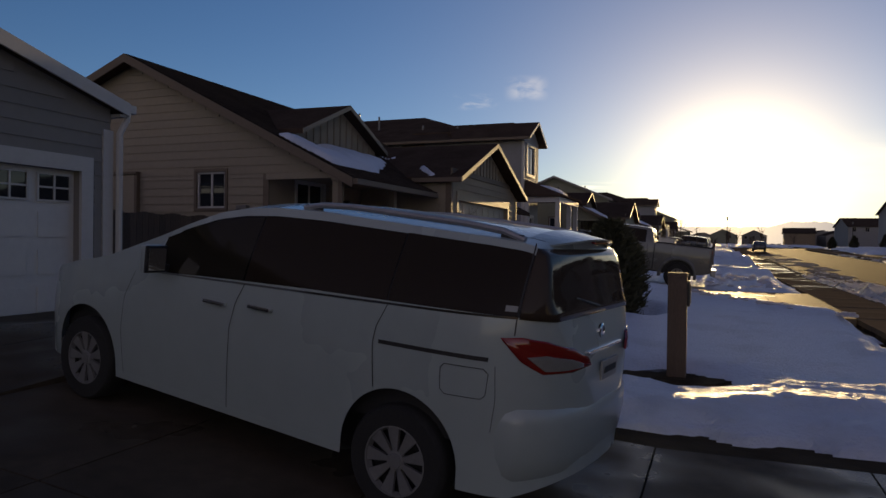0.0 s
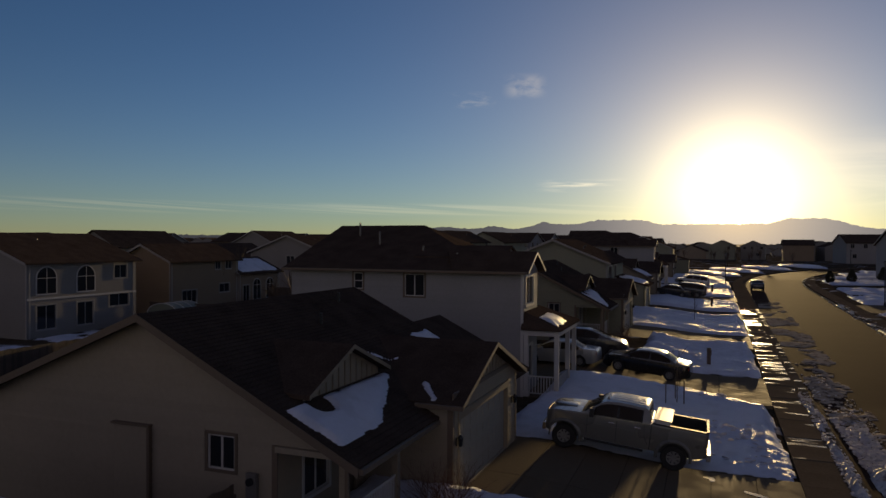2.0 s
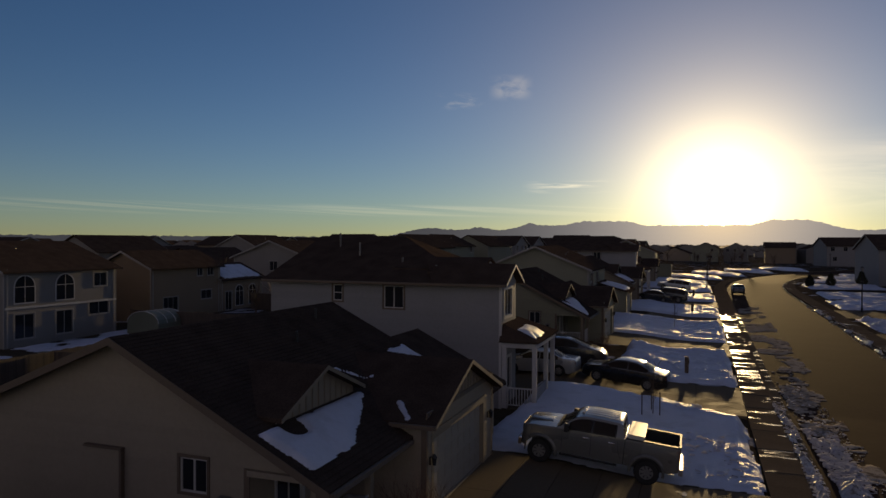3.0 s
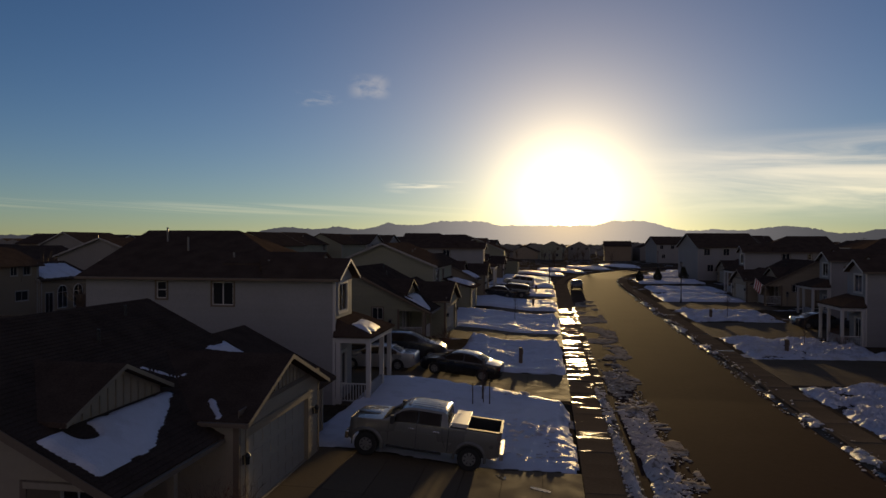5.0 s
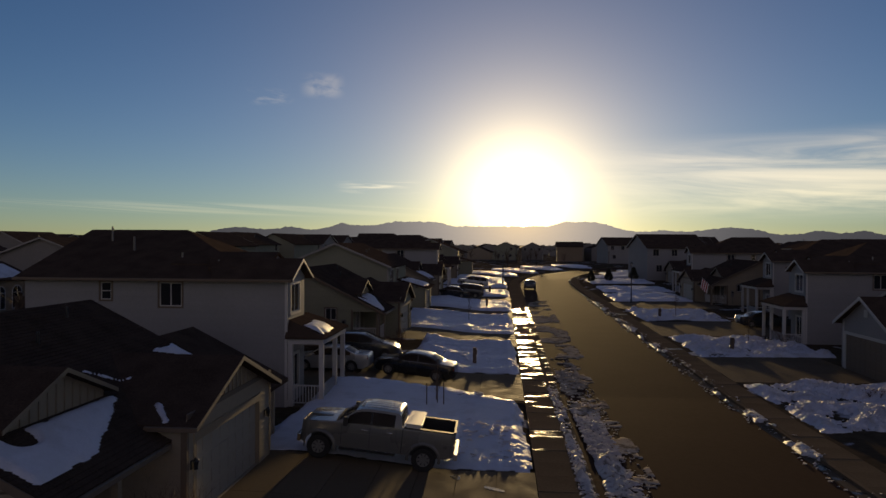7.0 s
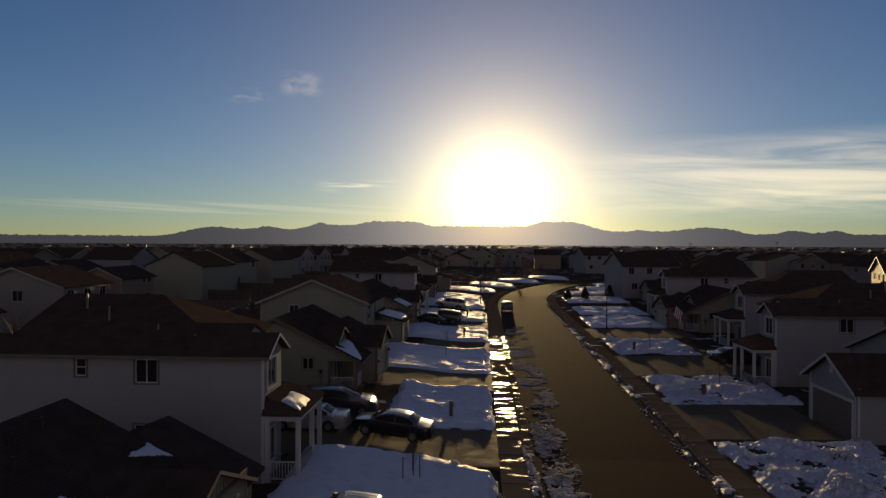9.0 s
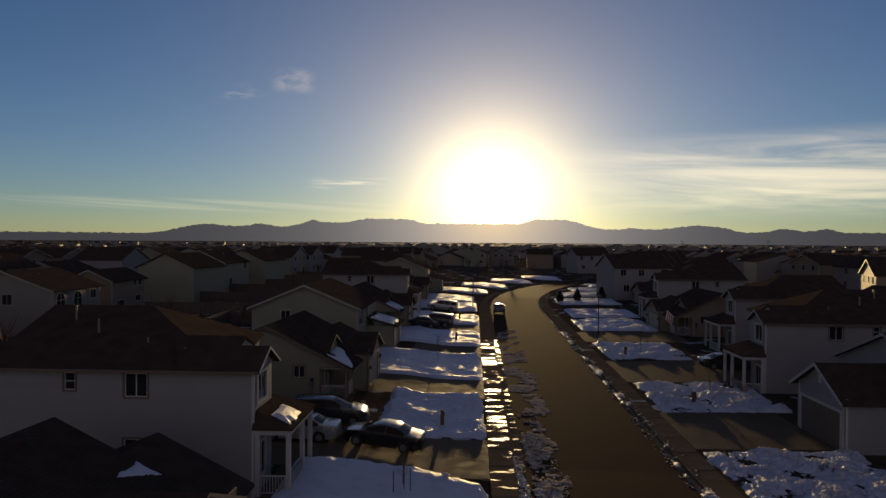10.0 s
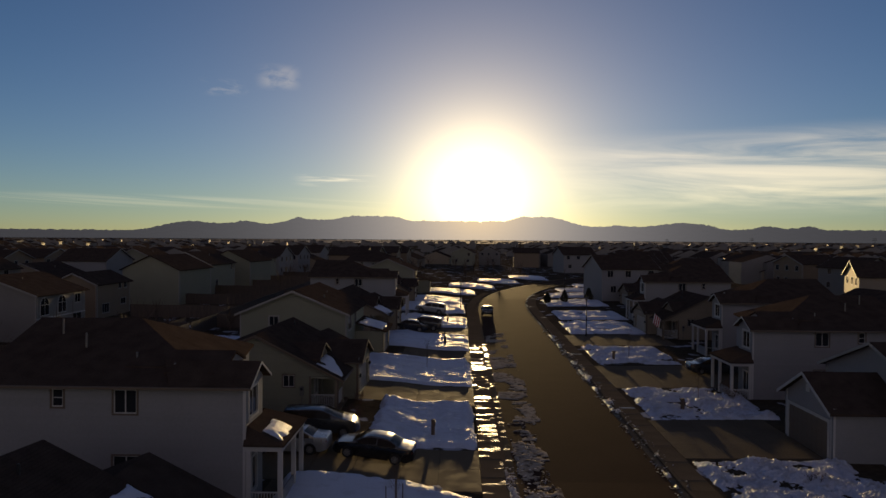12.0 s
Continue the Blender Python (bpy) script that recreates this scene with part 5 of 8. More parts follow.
    def top_glass(s, xa, xb, c=0.86, n=10):
        bm = bmesh.new()
        rows_ = []
        for i in range(n + 1):
            x = xa + (xb - xa) * i / n
            r = []
            for k in range(-6, 7):
                w, z = s.roof(x, abs(k) / 6 * c)
                dz = (s.top(x + 0.01) - s.top(x - 0.01)) / 0.02
                L = math.hypot(1, dz)
                r.append(bm.verts.new((x - dz / L * 0.006, math.copysign(w, k) if k else 0, z + 0.006 / L)))
            rows_.append(r)
        for a, b in zip(rows_, rows_[1:]):
            for i in range(12):
                bm.faces.new((a[i], b[i], b[i + 1], a[i + 1]))
        bmesh.ops.solidify(bm, geom=bm.faces[:], thickness=0.004)
        bmesh.ops.recalc_face_normals(bm, faces=bm.faces[:])
        return bm

    def wrap_glass(s, xa, z0, z1, rows=9, side=9, back=12):
        """Rear glass that turns the corners: level courses from one flank round the tail to the other."""
        def solve(fn, z):
            lo, hi = s.x0, xa
            for _ in range(30):
                m = (lo + hi) / 2
                lo, hi = (m, hi) if fn(m) < z else (lo, m)
            return (lo + hi) / 2

        bm = bmesh.new()
        grid = []
        for r in range(rows + 1):
            z = z0 + (z1 - z0) * r / rows
            xe = solve(lambda x: s.upper(x, 1.0)[1], z)
            line = []
            for i in range(side + 1):
                x = xa + (xe - xa) * i / side
                line.append((x, s.side_w(x, min(z, s.upper(x, 1.0)[1]))))
            for i in range(1, back + 1):
                c = 1 - i / back
                x = solve(lambda q: s.roof(q, c)[1], z)
                line.append((x, s.roof(x, c)[0]))
            full = [(x - 0.008, w + 0.006, z) for x, w in line[:-1]] + [(line[-1][0] - 0.008, 0.0, z)] + [(x - 0.008, -w - 0.006, z) for x, w in line[-2::-1]]
            grid.append([bm.verts.new(q) for q in full])
        for p, q in zip(grid, grid[1:]):
            for i in range(len(p) - 1):
                bm.faces.new((p[i], p[i + 1], q[i + 1], q[i]))
        bmesh.ops.recalc_face_normals(bm, faces=bm.faces[:])
        bmesh.ops.solidify(bm, geom=bm.faces[:], thickness=0.004)
        return bm

    def flank_plate(s, outline, sgn, off):
        """A lamp lens that follows the rounded flank, by its outline in (x, z)."""
        xs_, zs_ = [p[0] for p in outline], [p[1] for p in outline]
        cx, cz = sum(xs_) / len(xs_), sum(zs_) / len(zs_)
        bm = bmesh.new()
        ring = []
        k = len(outline)
        dense = [(outline[i][0] + (outline[(i + 1) % k][0] - outline[i][0]) * j / 4, outline[i][1] + (outline[(i + 1) % k][1] - outline[i][1]) * j / 4) for i in range(k) for j in range(4)]
        for q, o in ((0.0, 1.0), (0.3, 1.0), (0.6, 1.0), (0.92, 0.9), (1.0, 0.3), (1.0, -1.2)):
            r = []
            for x, z in dense:
                px, pz = cx + (x - cx) * q, cz + (z - cz) * q
                wx = (s.side_w(px - 0.01, pz) - s.side_w(px + 0.01, pz)) / 0.02
                n = Vector((wx, 1.0)).normalized()
                r.append(bm.verts.new((px + n.x * off * o, sgn * (s.side_w(px, pz) + n.y * off * o), pz)))
                if q == 0.0:
                    break
            ring.append(r)
        m = len(dense)
        for i in range(m):
            bm.faces.new((ring[0][0], ring[1][i], ring[1][(i + 1) % m]))
        for p, q in zip(ring[1:], ring[2:]):
            for i in range(m):
                bm.faces.new((p[i], q[i], q[(i + 1) % m], p[(i + 1) % m]))
        bmesh.ops.recalc_face_normals(bm, faces=bm.faces[:])
        return bm

    def roof_seam(s, xa, xb, c, sgn, w=0.008):
        """The dark ditch moulding along the roof."""
        bm = bmesh.new()
        prev = None
        for i in range(31):
            x = xa + (xb - xa) * i / 30
            y, z = s.roof(x, c)
            row = [bm.verts.new((x, sgn * (y + d), z + 0.003 - d * 0.2)) for d in (-w / 2, w / 2)]
            if prev:
                bm.faces.new((prev[0], prev[1], row[1], row[0]))
            prev = row
        return bm

    def patch(s, outline, sgn, off=0.006, thick=0.006):
        """A plate that lies on the flank, by its outline in (x, z)."""
        bm = bmesh.new()
        v = [bm.verts.new((x, sgn * (s.side_w(x, z) + off), z)) for x, z in outline]
        f = bm.faces.new(v)
        r = bmesh.ops.extrude_face_region(bm, geom=[f])
        for g in r["geom"]:
            if isinstance(g, bmesh.types.BMVert):
                g.co.y -= sgn * thick
        bmesh.ops.recalc_face_normals(bm, faces=bm.faces[:])
        return bm

    def seam(s, pts, sgn, w=0.006):
        """A thin panel gap along a line on the flank."""
        bm = bmesh.new()
        prev = None
        dense = []
        for (xa, za), (xb, zb) in zip(pts, pts[1:]):
            k = max(2, int(math.hypot(xb - xa, zb - za) / 0.07))
            dense += [(xa + (xb - xa) * i / k, za + (zb - za) * i / k) for i in range(k)]
        dense.append(pts[-1])
        for i, (x, z) in enumerate(dense):
            a, b = dense[max(0, i - 1)], dense[min(len(dense) - 1, i + 1)]
            t = Vector((b[0] - a[0], b[1] - a[1])).normalized()
            y = sgn * (s.side_w(x, z) + 0.0035)
            row = [bm.verts.new((x - t.y * w * k, y, z + t.x * w * k)) for k in (-0.5, 0.5)]
            if prev:
                bm.faces.new((prev[0], prev[1], row[1], row[0]))
            prev = row
        return bm


def lathe(profile, seg=28, caps=True):
    """Turns (radius, along) points about the y axis."""
    bm = bmesh.new()
    rings = [[bm.verts.new((r * math.cos(2 * math.pi * i / seg), a, r * math.sin(2 * math.pi * i / seg))) for i in range(seg)] for r, a in profile]
    for p, q in zip(rings, rings[1:]):
        for i in range(seg):
            bm.faces.new((p[i], p[(i + 1) % seg], q[(i + 1) % seg], q[i]))
    if caps:
        bm.faces.new(rings[0][::-1])
        bm.faces.new(rings[-1])
    bmesh.ops.recalc_face_normals(bm, faces=bm.faces[:])
    return bm


def wheel(parent, x, y, z, r, width, sgn, spokes=8, rim_r=0.62):
    """Tyre with rounded shoulders, a dished rim and its spokes."""
    h = width / 2
    def at(bm):
        bmesh.ops.translate(bm, verts=bm.verts[:], vec=(x, y, z))
        return bm
    w = part("wheel", at(lathe([(r * rim_r, -h), (r * 0.93, -h), (r * 0.985, -h * 0.8), (r, -h * 0.5), (r, h * 0.5), (r * 0.985, h * 0.8), (r * 0.93, h), (r * rim_r, h), (r * rim_r, h * 0.4), (r * rim_r, -h * 0.4), (r * rim_r, -h)], caps=False)), P["tyre"], parent, "black rubber tyre", True)
    rr = r * rim_r * 1.02
    part("brake_disc", at(lathe([(rr * 0.99, h * 0.2 * sgn), (rr * 0.99, h * 0.1 * sgn)])), P["plastic"], w)
    bm = lathe([(rr, h * 0.98 * sgn), (rr * 0.94, h * 1.0 * sgn), (rr * 0.9, h * 0.72 * sgn), (rr * 0.88, h * 0.62 * sgn)], caps=False)
    part("rim", at(bm), P["rim"], w, "silver wheel rim", True)
    hub = 0.3 if spokes == 9 else 0.26
    bm = lathe([(rr * hub, h * 0.66 * sgn), (rr * hub * 0.93, h * 0.84 * sgn), (rr * 0.22, h * 0.86 * sgn), (rr * 0.2, h * 0.94 * sgn), (rr * 0.08, h * 0.96 * sgn)], 24)
    for i in range(spokes):
        a = 2 * math.pi * i / spokes
        c, sn = math.cos(a), math.sin(a)
        t = Vector((-sn, 0, c))
        d = Vector((c, 0, sn))
        pts = []
        for rad, hw, dep in ((rr * hub * 0.8, rr * (0.065 if spokes == 9 else 0.05 + 0.5 / spokes), 0.82), (rr * 0.93, rr * (1.8 if spokes == 9 else 1.7) / spokes, 0.9)):
            for s_ in (-1, 1):
                pts.append((d * rad + t * hw * s_, dep))
        top = [bm.verts.new((p.x, dp * h * sgn, p.z)) for p, dp in (pts[0], pts[1], pts[3], pts[2])]
        low = [bm.verts.new((p.x, (dp - 0.2) * h * sgn, p.z)) for p, dp in (pts[0], pts[1], pts[3], pts[2])]
        bm.faces.new(top)
        for k in range(4):
            bm.faces.new((top[k], low[k], low[(k + 1) % 4], top[(k + 1) % 4]))
    bmesh.ops.recalc_face_normals(bm, faces=bm.faces[:])
    part("spokes_hub", at(bm), P["rim"], w, "silver spoked wheel centre")


def add_wheels(c, shape, r, width, track, spokes=8, rim_r=0.62, drop=0.0, clear=0.2):
    for wx, wz in shape.wheels:
        for sgn in (1, -1):
            wheel(c, wx, sgn * (track - width / 2), wz + drop, r, width, sgn, spokes, rim_r)
    part("underbody", box(shape.x0 + 0.6, shape.x1 - 0.6, -track + width + 0.03, track - width - 0.03, clear, 0.72), P["plastic"], c)
    part("wheel_liner", box(shape.x0 + 0.6, shape.x1 - 0.6, -track + 0.09, track - 0.09, 0.5, 0.86), P["plastic"], c)


def place(c, x, y, heading, pitch=0.0):
    """Stands the finished thing, front along its own x, at a place on the ground."""
    c.matrix_basis = Matrix.Translation((x, y, 0)) @ Matrix.Rotation(radians(heading), 4, "Z") @ Matrix.Rotation(radians(-pitch), 4, "Y")
    return c


def minivan(name, label, body_paint, glass, detail=True):
    c = thing(name, (0, 0, 0), label, "car", "parked vehicles")
    top = [(-2.38, 0.60), (-2.37, 0.84), (-2.325, 1.0), (-2.26, 1.18), (-2.22, 1.285), (-2.185, 1.40), (-2.14, 1.62), (-2.12, 1.69), (-2.09, 1.725), (-2.0, 1.745), (-1.8, 1.755), (-1.3, 1.765), (-0.6, 1.775), (-0.2, 1.765), (0.1, 1.735), (0.35, 1.68), (0.6, 1.58), (0.9, 1.44), (1.3, 1.27), (1.6, 1.16), (1.85, 1.09), (2.1, 1.0), (2.32, 0.88), (2.45, 0.76), (2.53, 0.62), (2.55, 0.5)]
    belt = [(-2.38, 1.275), (-2.2, 1.265), (-1.66, 1.245), (-0.63, 1.20), (0.61, 1.12), (1.5, 1.06), (2.55, 0.9)]
    width = [(-2.38, 0.12), (-2.37, 0.3), (-2.335, 0.48), (-2.27, 0.65), (-2.17, 0.8), (-2.03, 0.9), (-1.85, 0.95), (-1.6, 0.975), (-1.0, 0.985), (1.2, 0.985), (1.8, 0.96), (2.1, 0.9), (2.3, 0.79), (2.43, 0.64), (2.51, 0.46), (2.55, 0.28)]
    low = [(-2.38, 0.36), (-2.1, 0.25), (2.2, 0.24), (2.55, 0.3)]
    s = Shape(top, belt, width, low, [(1.58, 0.34), (-1.42, 0.34)], 0.40, tumble=0.19, crown=0.07, full=0.5, blur=0.06)
    part("body", s.body(0.025), body_paint, c, smooth=True)
    part("windscreen", s.top_glass(0.36, 1.5, 0.92), P["clear"], c, smooth=True)
    rear = part("rear_window", s.wrap_glass(-2.06, 1.262, 1.655), glass, c, "dark tinted wraparound rear window", True)
    if "sharp_edge" in rear.data.attributes:
        rear.data.attributes.remove(rear.data.attributes["sharp_edge"])
    for sgn in (1, -1):
        part("pillar_cover", s.grid([-2.12 + 2.8 * i / 60 for i in range(61)], [0.03 + 0.86 * i / 5 for i in range(6)], s.upper, (0.002, 0), sgn), P["gloss"], c, "gloss black pillar covers", True)
        part("side_window", s.side_glass(-0.09, 0.8, 0.04, 0.86, sgn), P["clear"], c, smooth=True)
        part("side_window", s.side_glass(-1.255, -0.105, 0.04, 0.88, sgn), glass, c, "dark tinted side window", True)
        part("side_window", s.side_glass(-2.05, -1.268, 0.04, 0.9, sgn), glass, c, "dark tinted side window", True)
        part("window_trim", s.seam([(-2.06, s.belt(-2.06) + 0.008), (0.85, s.belt(0.85) + 0.008)], sgn, 0.014), P["chrome"], c)
        if not detail:
            continue
        belt_z = lambda x: s.belt(x) - 0.006
        part("door_seam", s.seam([(-0.11, belt_z(-0.11)), (-0.05, 1.03), (-0.02, 0.85), (-0.03, 0.28)], sgn), P["plastic"], c)
        part("door_seam", s.seam([(-1.27, belt_z(-1.27)), (-1.21, 1.08), (-1.2, 0.98), (-1.235, 0.72)], sgn), P["plastic"], c)
        part("door_seam", s.seam([(1.02, belt_z(1.02)), (1.10, 0.9), (1.12, 0.62), (1.08, 0.28)], sgn, 0.004), P["plastic"], c)
        part("slider_rail", s.seam([(-1.24, 0.995), (-1.94, 1.02)], sgn, 0.024), P["plastic"], c, "dark sliding door rail")
        part("door_seam", s.seam([(-2.055, s.belt(-2.055) + 0.42), (-2.055, 1.17)], sgn, 0.008), P["plastic"], c)
        part("bumper_seam", s.seam([(-1.98, 0.99), (-2.0, 0.8), (-1.99, 0.62)], sgn, 0.003), P["plastic"], c)
        part("fuel_door", s.seam([(-1.69, 0.955), (-1.92, 0.965), (-1.95, 0.94), (-1.945, 0.82), (-1.92, 0.795), (-1.71, 0.785), (-1.68, 0.81), (-1.67, 0.93), (-1.69, 0.955)], sgn, 0.004), P["plastic"], c)
        for x, z in ((0.13, 1.0), (-0.29, 1.03)):
            h = part("door_handle", box(x - 0.1, x + 0.1, sgn * (s.side_w(x, z) + 0.022), sgn * (s.side_w(x, z) + 0.04), z - 0.012, z + 0.014, 0.007), P["chrome"], c, "chrome door handle")
            part("handle_cup", s.patch([(x - 0.09, z - 0.02), (x + 0.09, z - 0.02), (x + 0.07, z + 0.03), (x - 0.07, z + 0.03)], sgn, 0.002), body_paint, h)
            part("handle_mount", box(x - 0.1, x - 0.06, sgn * (s.side_w(x, z) - 0.01), sgn * (s.side_w(x, z) + 0.024), z - 0.01, z + 0.01), body_paint, h)
        lamp = part("tail_lamp", s.flank_plate([(-1.985, 1.15), (-2.09, 1.165), (-2.2, 1.15), (-2.29, 1.11), (-2.34, 1.05), (-2.35, 1.0), (-2.3, 0.97), (-2.2, 0.965), (-2.1, 1.03)], sgn, 0.012), P["lamp_red"], c, "red tail lamp with a clear insert", True)
        part("lamp_insert", s.flank_plate([(-2.115, 1.06), (-2.2, 1.075), (-2.29, 1.05), (-2.328, 1.02), (-2.33, 0.995), (-2.28, 0.984), (-2.2, 0.982)], sgn, 0.018), P["lamp_clear"], lamp, "clear lamp insert", True)
        part("side_reflector", s.flank_plate([(-2.24, 0.575), (-2.31, 0.59), (-2.31, 0.615), (-2.24, 0.605)], sgn, 0.03), P["lamp_red"], c, "small red reflector")
        part("sill_strip", s.seam([(-0.98, 0.30), (1.15, 0.29)], sgn, 0.03), body_paint, c)
        part("head_lamp", s.patch([(1.98, 0.86), (2.3, 0.78), (2.42, 0.72), (2.36, 0.86), (2.14, 0.94)], sgn, 0.004, 0.02), P["lamp_clear"], c)
        m = part("wing_mirror", box(0.64, 0.72, sgn * 1.0, sgn * 1.18, 1.13, 1.33, 0.035), body_paint, c, "white door mirror", True)
        part("mirror_glass", box(0.628, 0.638, sgn * 1.018, sgn * 1.162, 1.15, 1.31, 0.004), P["chrome"], m, "mirror glass")
        part("mirror_rim", box(0.639, 0.66, sgn * 1.003, sgn * 1.177, 1.133, 1.327, 0.008), P["plastic"], m, "black mirror rim")
        part("mirror_arm", box(0.66, 0.74, sgn * 0.88, sgn * 1.03, 1.135, 1.185, 0.01), P["plastic"], m)
        bm = bmesh.new()
        zr = lambda x: s.roof(x, 0.9)[1]
        yr = s.roof(-0.8, 0.9)[0] * sgn
        ks = [(-1.98, 0.0), (-1.84, 0.03), (-1.6, 0.042), (-0.75, 0.042), (-0.5, 0.03), (-0.34, 0.0)]
        for (xa, ha), (xb, hb) in zip(ks, ks[1:]):
            bm_tube(bm, (xa, yr, zr(xa) + ha), (xb, yr, zr(xb) + hb), 0.021, seg=8)
        part("roof_rail", bm, P["rail"], c, "dark silver roof rail", True)
        for x0 in (-1.9, -0.42):
            part("rail_foot", box(x0 - 0.07, x0 + 0.07, yr - 0.014, yr + 0.014, zr(x0) - 0.02, zr(x0) + 0.024, 0.006), P["plastic"], c)
        part("roof_seam", s.roof_seam(-2.05, 0.15, 0.8, sgn), P["plastic"], c)
    if detail:
        part("spoiler", van_spoiler(s), body_paint, c, smooth=True)
        part("brake_light", box(-2.207, -2.187, -0.14, 0.14, 1.70, 1.71), P["lamp_red"], c, "slim red brake light")
        part("rear_bumper", van_bumper(), body_paint, c, smooth=True)
        part("number_plate", box(-2.36, -2.345, -0.16, 0.16, 0.87, 0.99), P["plate"], c, "pale licence plate")
        part("plate_bar", box(-2.364, -2.361, -0.12, 0.12, 0.91, 0.95), P["plastic"], c, "dark unreadable plate marking")
        part("tailgate_chrome", box(-2.325, -2.285, -0.34, 0.34, 1.045, 1.065, 0.006), P["chrome"], c, "chrome tailgate strip")
        part("badge", lathe_x(0.05, -2.268, 0, 1.15), P["chrome"], c, "round chrome badge", True)
        part("sticker", s.patch([(-2.05, 1.30), (-1.99, 1.298), (-1.99, 1.33), (-2.05, 1.332)], 1, 0.009, 0.002), P["plate"], c, "small pale window sticker")
        part("wiper", tube((-2.23, -0.05, 1.30), (-2.2, 0.35, 1.37), 0.009, seg=6), P["plastic"], c)
        for x, y in ((0.0, 0.4), (0.0, -0.4), (-0.95, 0.4), (-0.95, -0.4)):
            part("seat", box(x - 0.12, x + 0.1, y - 0.24, y + 0.24, 0.7, 1.36, 0.06), P["cloth"], c, smooth=True)
    add_wheels(c, s, 0.335, 0.215, 0.955, 9, 0.63, -0.035)
    return c


def van_spoiler(s):
    """Roof lip that carries the roof line on over the rear window."""
    bm = bmesh.new()
    rows_ = []
    xs_ = [-1.96, -2.02, -2.08, -2.13, -2.18, -2.21]
    for k in range(-10, 11):
        v = k / 10
        yy = 0.68 * v
        pull = 0.17 * abs(v) ** 2.4
        ring = []
        for x in xs_:
            q = (x - xs_[0]) / (xs_[-1] - xs_[0])
            xx = x + pull * q
            z = 1.757 - 0.03 * q - 0.072 * v * v
            ring.append((xx, yy * (1 - 0.05 * q), z + 0.004))
        low = [(x, y, z - 0.05 * (1 - 0.78 * i / 5)) for i, (x, y, z) in enumerate(ring)]
        rows_.append([bm.verts.new(p) for p in ring + low[::-1]])
    for a, b in zip(rows_, rows_[1:]):
        n = len(a)
        for i in range(n):
            bm.faces.new((a[i], b[i], b[(i + 1) % n], a[(i + 1) % n]))
    for e in (rows_[0], rows_[-1]):
        bm.faces.new(e)
    bmesh.ops.recalc_face_normals(bm, faces=bm.faces[:])
    return bm


def van_bumper():
    """Rear bumper wrapped round both corners, rolled under at the foot."""
    bm = bmesh.new()
    rows_ = []
    for k in range(41):
        a = math.pi * k / 40
        y = math.copysign(0.945 * abs(math.cos(a)) ** 0.78 - 0.05 * max(0.0, abs(math.cos(a)) - 0.9) / 0.1, math.cos(a))
        x = -1.93 - 0.465 * abs(math.sin(a))
        n = Vector((-abs(math.sin(a)) - 0.02, math.cos(a), 0)).normalized()
        rows_.append([bm.verts.new((x - n.x * d, y - n.y * d, z)) for d, z in ((0.16, 0.30), (0.08, 0.315), (0.035, 0.38), (0.012, 0.48), (0.0, 0.6), (0.003, 0.68), (0.012, 0.735), (0.035, 0.765), (0.12, 0.77))])
    for p, q in zip(rows_, rows_[1:]):
        for i in range(len(p) - 1):
            bm.faces.new((p[i], q[i], q[i + 1], p[i + 1]))
    bmesh.ops.recalc_face_normals(bm, faces=bm.faces[:])
    return bm


def lathe_x(r, x, y, z):
    """A small domed disc that faces backwards."""
    bm = lathe([(r, 0.0), (r, -0.012), (r * 0.8, -0.018), (r * 0.75, -0.012), (r * 0.2, -0.012)], 20)
    bmesh.ops.rotate(bm, verts=bm.verts[:], cent=(0, 0, 0), matrix=Matrix.Rotation(-math.pi / 2, 3, "Z"))
    bmesh.ops.translate(bm, verts=bm.verts[:], vec=(x, y, z))
    return bm


